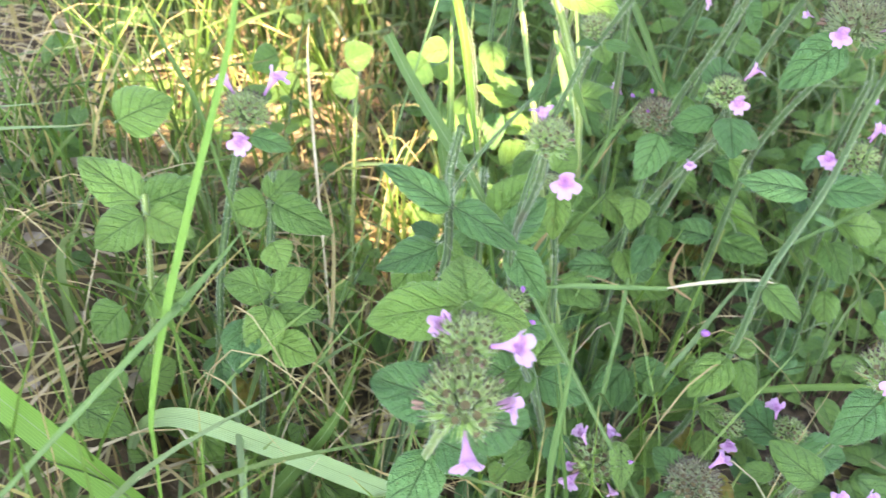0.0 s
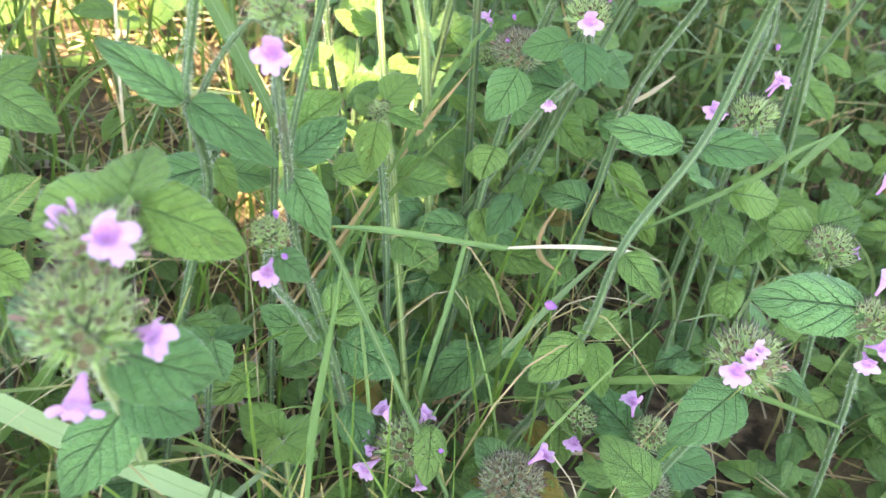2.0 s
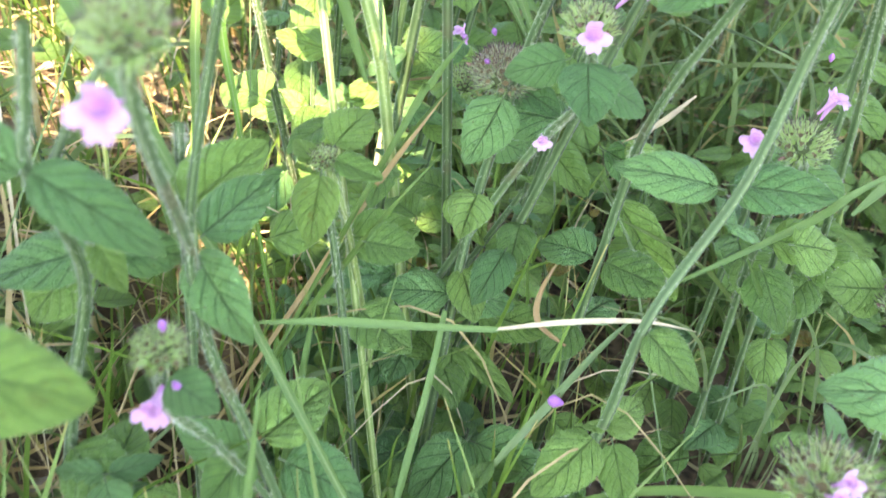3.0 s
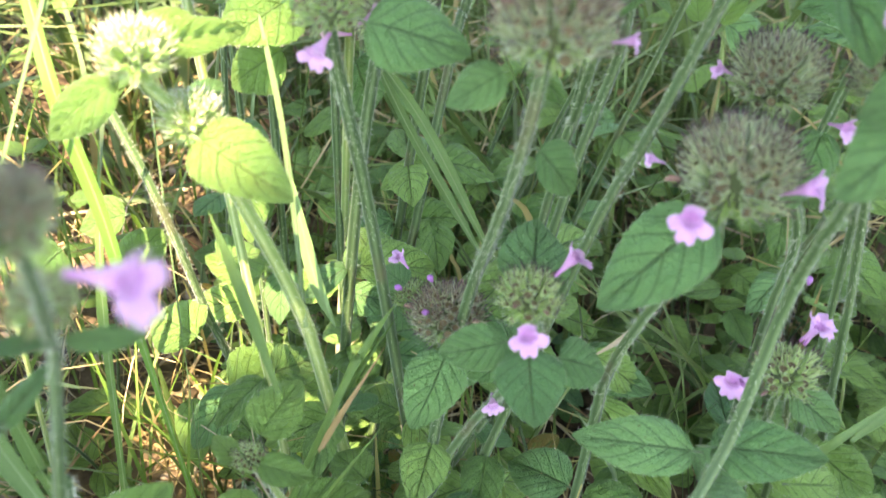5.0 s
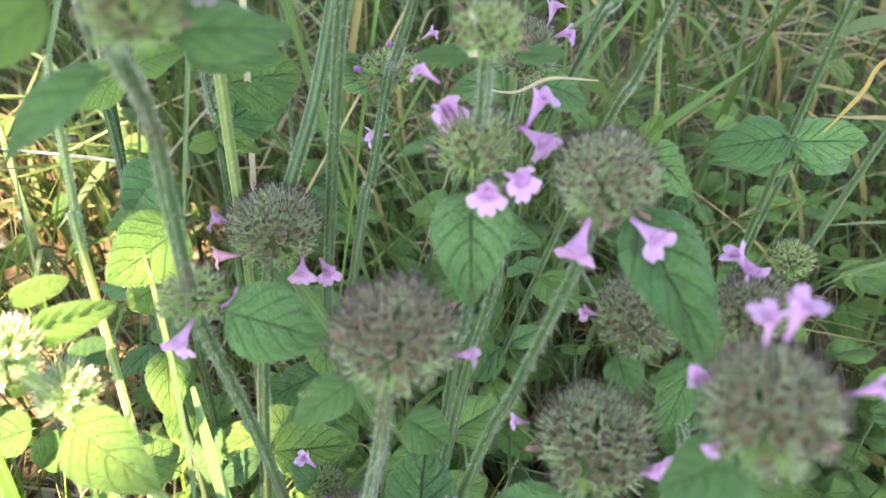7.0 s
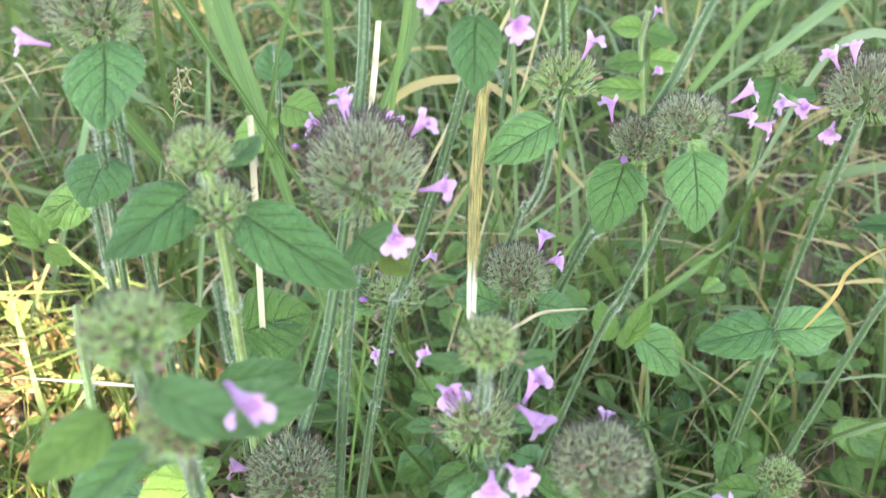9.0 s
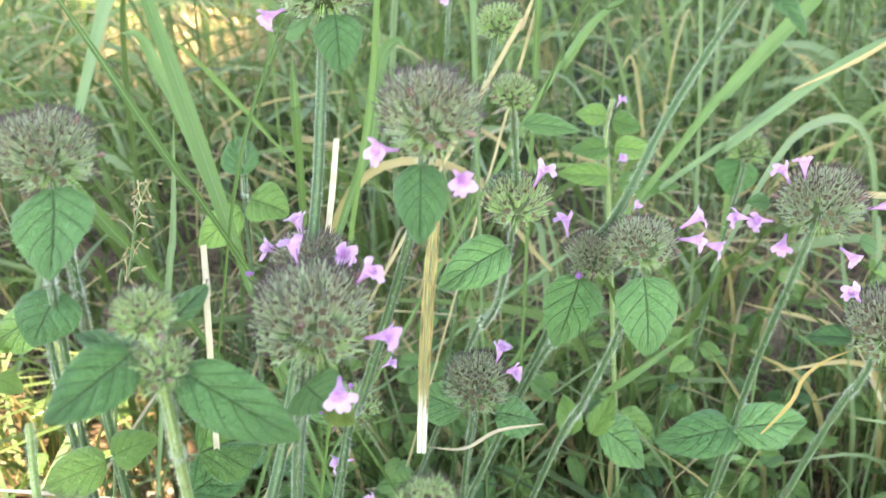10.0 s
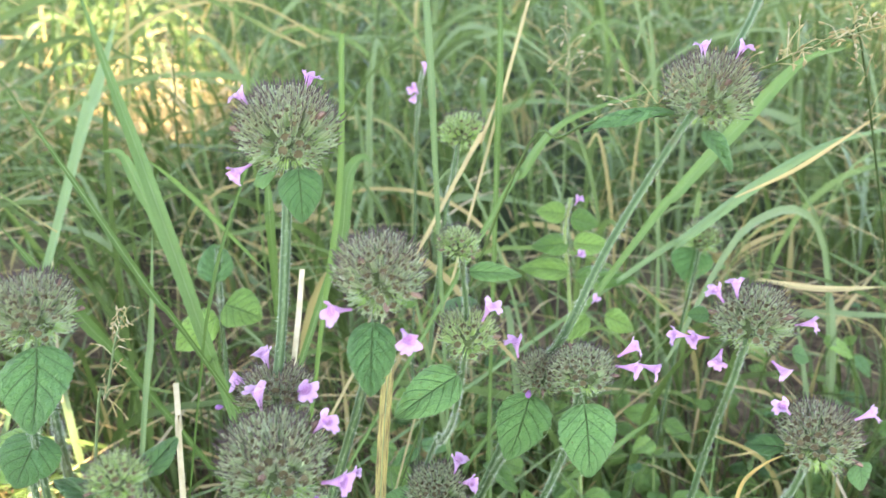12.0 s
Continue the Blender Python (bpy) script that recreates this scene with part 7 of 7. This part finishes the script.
        q, long = SCATTER.uniform(0, 6.283), SCATTER.uniform(0.05, 0.15)
        a = Vector((x, y, ground_height(x, y)))
        out = Vector((math.cos(q), math.sin(q), 0))
        blade_mesh(fine, [a, a + out * long * 0.12 + Vector((0, 0, long * 0.55)), a + out * long * SCATTER.uniform(0.2, 0.6) + Vector((0, 0, long))], SCATTER.uniform(0.0008, 0.0020), 0, 3, 0.8, 0.3, 4, (0.2, -0.8, 0.4), 0.8)
    tagged(new("fine_grass", fine.mesh("fine_grass", [GRASS_FINE])), "fine bright green grass shoots between the low leaves", "grass", "", "stuff")
    dry = Heap()
    for k in range(2500):
        x, y = SCATTER.uniform(-0.55, 0.35), SCATTER.uniform(-0.15, 0.7)
        if k % 2:
            x, y = SCATTER.uniform(-0.42, 0.02), SCATTER.uniform(-0.12, 0.5)
        z = ground_height(x, y)
        q, long = SCATTER.uniform(0, 6.283), SCATTER.uniform(0.02, 0.10)
        way = Vector((math.cos(q), math.sin(q), SCATTER.uniform(-0.05, 0.3)))
        a = Vector((x, y, z + SCATTER.uniform(0.001, 0.012)))
        blade_mesh(dry, [a, a + way * long * 0.5 + Vector((0, 0, 0.004)), a + way * long], SCATTER.uniform(0.0005, 0.0019), 0, 3, 0.8, 0.3, 3)
    for k in range(330):
        x, y = SCATTER.uniform(-0.45, 0.05), SCATTER.uniform(-0.12, 0.35)
        if k % 3 == 0:
            x, y = SCATTER.uniform(-0.5, 0.7), SCATTER.uniform(0.4, 1.1)
        z = ground_height(x, y)
        q, long = SCATTER.uniform(0, 6.283), SCATTER.uniform(0.04, 0.12)
        a = Vector((x, y, z))
        b = a + Vector((math.cos(q) * 0.4, math.sin(q) * 0.4, 0.9)) * long
        c = b + Vector((math.cos(q), math.sin(q), -0.1)) * long * 0.6
        blade_mesh(dry, [a, b, c], SCATTER.uniform(0.0004, 0.0009), 0, 3, 0.8, 0.3, 4)
    for _ in range(900):
        # thatch of fallen stalks under the meadow grass
        x, y = SCATTER.uniform(-0.9, 1.2), SCATTER.uniform(0.5, 2.2)
        q, long = SCATTER.uniform(0, 6.283), SCATTER.uniform(0.08, 0.30)
        a = Vector((x, y, ground_height(x, y) + SCATTER.uniform(0.005, 0.16)))
        way = Vector((math.cos(q), math.sin(q), SCATTER.uniform(-0.35, 0.6))).normalized()
        blade_mesh(dry, [a, a + way * long * 0.5 + Vector((0, 0, SCATTER.uniform(0, 0.02))), a + way * long], SCATTER.uniform(0.0010, 0.0026), 0, 3, 0.8, 0.3, 4)
    for _ in range(130):
        x, y = SCATTER.gauss(-0.48, 0.14), SCATTER.gauss(2.0, 0.32)
        grass_tuft(dry, x, y, 7, SCATTER.uniform(0.06, 0.22), 0.0045, 0.06, 1.0)
    tagged(new("dry_litter", dry.mesh("dry_litter", [STRAW])), "straw-coloured dry grass litter lying on the soil", "litter", "", "stuff")
    for k in range(160):
        x, y = SCATTER.uniform(-0.04, 0.30), SCATTER.uniform(0.03, 0.40)
        if k % 4 == 0:
            x, y = SCATTER.uniform(-0.34, 0.0), SCATTER.uniform(-0.06, 0.40)
        if 0.0 < x < 0.12 and 0.14 < y < 0.36 and SCATTER.random() < 0.6:
            continue
        tone = SCATTER.choice(("carpet", "carpet", "carpet_green", "carpet_green", "carpet_pale")) if x > -0.1 else SCATTER.choice(("carpet", "carpet_pale"))
        low_plant(x, y, SCATTER.uniform(0.03, 0.11 if y > 0.16 else 0.06), (SCATTER.gauss(0, 0.22), SCATTER.gauss(0, 0.22)), SCATTER.randint(2, 4), tone, SCATTER.uniform(0.019, 0.031))


scatter()


def leafy_back():
    """Taller leafy shoots between the stand and the grass."""
    for k in range(20):
        x, y = SCATTER.uniform(0.0, 0.50), SCATTER.uniform(0.42, 0.80)
        low_plant(x, y, SCATTER.uniform(0.08, 0.20), (SCATTER.gauss(0, 0.2), SCATTER.gauss(0, 0.2)), SCATTER.randint(3, 5), SCATTER.choice(("carpet", "carpet_green", "carpet_pale")), SCATTER.uniform(0.026, 0.040))


leafy_back()


def leaf_carpet():
    """The countless further leaves between and behind the stand."""
    heap = Heap()
    shapes = []
    for me in LEAF_SHAPES["carpet"]:
        co = np.zeros(len(me.vertices) * 3)
        me.vertices.foreach_get("co", co)
        uv = {}
        for lp, d in zip(me.loops, me.uv_layers[0].data):
            uv[lp.vertex_index] = tuple(d.uv)
        keep = 15 * 9
        shapes.append((co.reshape(-1, 3)[:keep], grid_faces(15, 9), [uv[i] for i in range(keep)]))
    for k in range(1900):
        x, y = SCATTER.uniform(-0.10, 0.50), 0.30 + 0.40 * SCATTER.random() ** 1.7
        if k % 3 == 0:
            x, y = SCATTER.uniform(-0.05, 0.36), SCATTER.uniform(0.03, 0.4)
        if k % 8 == 0:
            x, y = SCATTER.uniform(-0.45, -0.02), SCATTER.uniform(-0.1, 0.7)
        if 0.0 < x < 0.13 and 0.13 < y < 0.37 and SCATTER.random() < 0.75:
            continue      # an open, dark pocket among the stems
        z = ground_height(x, y) + abs(SCATTER.gauss(0, 0.075 if y > 0.42 else 0.05 if y > 0.28 else 0.03)) + 0.008
        long, q = SCATTER.uniform(0.012, 0.029), SCATTER.uniform(0, 6.283)
        a = Vector((x, y, z))
        m = leaf_pose(a, a + Vector((math.cos(q), math.sin(q), SCATTER.uniform(-0.5, 0.35))).normalized() * long, long * SCATTER.uniform(0.6, 0.78), SCATTER.gauss(0, 18), (0, -0.35, 1))
        co, faces, uv = shapes[SCATTER.randrange(7)]
        mm = np.array(m)
        heap.add(co @ mm[:3, :3].T + mm[:3, 3], faces, uv)
    me = heap.mesh("leaf_carpet", [LEAF_LOW])
    tagged(new("leaf_carpet", me), "crowded small ovate leaves low between the stems", "leaves", "", "stuff")


leaf_carpet()


def stones():
    heap = Heap()
    for _ in range(420):
        x, y = SCATTER.uniform(-0.55, -0.08), SCATTER.uniform(0.1, 0.75)
        r = SCATTER.uniform(0.002, 0.007)
        c = Vector((x, y, ground_height(x, y) + r * 0.3))
        verts = []
        for i in range(5):
            for j in range(7):
                t, p = math.pi * i / 4, 2 * math.pi * j / 7
                k = r * SCATTER.uniform(0.75, 1.2)
                verts.append(c + Vector((k * math.sin(t) * math.cos(p), k * math.sin(t) * math.sin(p), 0.6 * k * math.cos(t))))
        heap.add(verts, grid_faces(5, 7, True))
    tagged(new("pebbles", heap.mesh("pebbles", [STONE])), "pale crumbs of earth and small stones on the bank", "stones", "", "stuff")


stones()


# ---------------------------------------------------------------- unseen tree, added so that its crown shades the sward
def shade_tree():
    tree = new("shade_tree")
    base = Vector((0.9, -1.7, 0))
    tree.matrix_basis = Matrix.Translation(base)
    tagged(tree, "unseen leafy tree added behind the viewer, its crown overhead for shade", "tree")
    trunk = Heap()

    def limb(points, r0, r1):
        line = smooth_line(points, 6)
        verts = []
        for i, (p, way, a, b) in enumerate(frames_along(line)):
            r = r0 + (r1 - r0) * i / (len(line) - 1)
            for j in range(10):
                t = 2 * math.pi * j / 10
                verts.append(p + (a * math.cos(t) + b * math.sin(t)) * r)
        trunk.add(verts, grid_faces(len(line), 10, True))
    limb([(0, 0, -0.1), (-0.03, 0.15, 1.3), (-0.25, 0.6, 2.3), (-0.5, 1.2, 2.9)], 0.13, 0.06)
    for q in range(8):
        t = 0.785 * q
        hub = Vector((-0.25, 0.6, 2.3)).lerp(Vector((-0.5, 1.2, 2.9)), q / 8)
        far = Vector((-0.85 + 1.1 * math.cos(t), 2.4 + 2.4 * math.sin(t), 2.75))
        limb([hub, hub.lerp(far, 0.5) + Vector((0, 0, 0.15)), far], 0.045, 0.010)
    put_part("trunk", trunk.mesh("trunk", [BARK]), tree, Matrix())
    crown = Heap()
    rnd = random.Random(8)
    for coarse, count in ((True, CROWN_LEAVES), (False, CROWN_SPRIGS)):
        made = 0
        while made < count:
            if coarse:
                t, r = rnd.uniform(0, 6.283), math.sqrt(rnd.random())
                rough = 1 + 0.16 * noise.noise(Vector((2 * math.cos(t), 2 * math.sin(t), 9)))
                p = Vector((-0.10 + 1.4 * rough * r * math.cos(t), 1.20 + 3.5 * rough * r * math.sin(t), 2.4 + (1.0 - 0.8 * r * r) * rnd.random()))
            else:
                x, y, rx, ry = rnd.choice(CROWN_GAPS)
                foot = Vector((x + rnd.uniform(-1, 1) * (rx + 0.26), y + rnd.uniform(-1, 1) * (ry + 0.26), 0.22))
                p = foot + SUN_WAY * (rnd.uniform(2.2, 2.5) / SUN_WAY.z)
            foot = p - SUN_WAY * ((p.z - 0.22) / SUN_WAY.z)
            edge = 0.03 * noise.noise(Vector((foot.x * 14, foot.y * 14, 5))) + (0.14 if coarse else 0.015)
            if any(abs(foot.x - x) < rx + edge and abs(foot.y - y) < ry + edge for x, y, rx, ry in CROWN_GAPS):
                continue
            made += 1
            long = rnd.uniform(0.10, 0.16) if coarse else rnd.uniform(0.040, 0.060)
            q = rnd.uniform(0, 6.283)
            way = Vector((math.cos(q), math.sin(q), rnd.uniform(-0.5, 0.2))).normalized() * long
            side = Vector((-math.sin(q), math.cos(q), rnd.uniform(-0.4, 0.4))).normalized() * long * 0.34
            p = p - base - way * 0.5
            crown.add([p, p + way * 0.3 + side * 0.9, p + way * 0.65 + side * 0.8, p + way, p + way * 0.65 - side * 0.8, p + way * 0.3 - side * 0.9], [(0, 1, 2, 3), (0, 3, 4, 5)])
    put_part("crown", crown.mesh("crown", [CANOPY], False), tree, Matrix(), "dense dark green foliage")


shade_tree()
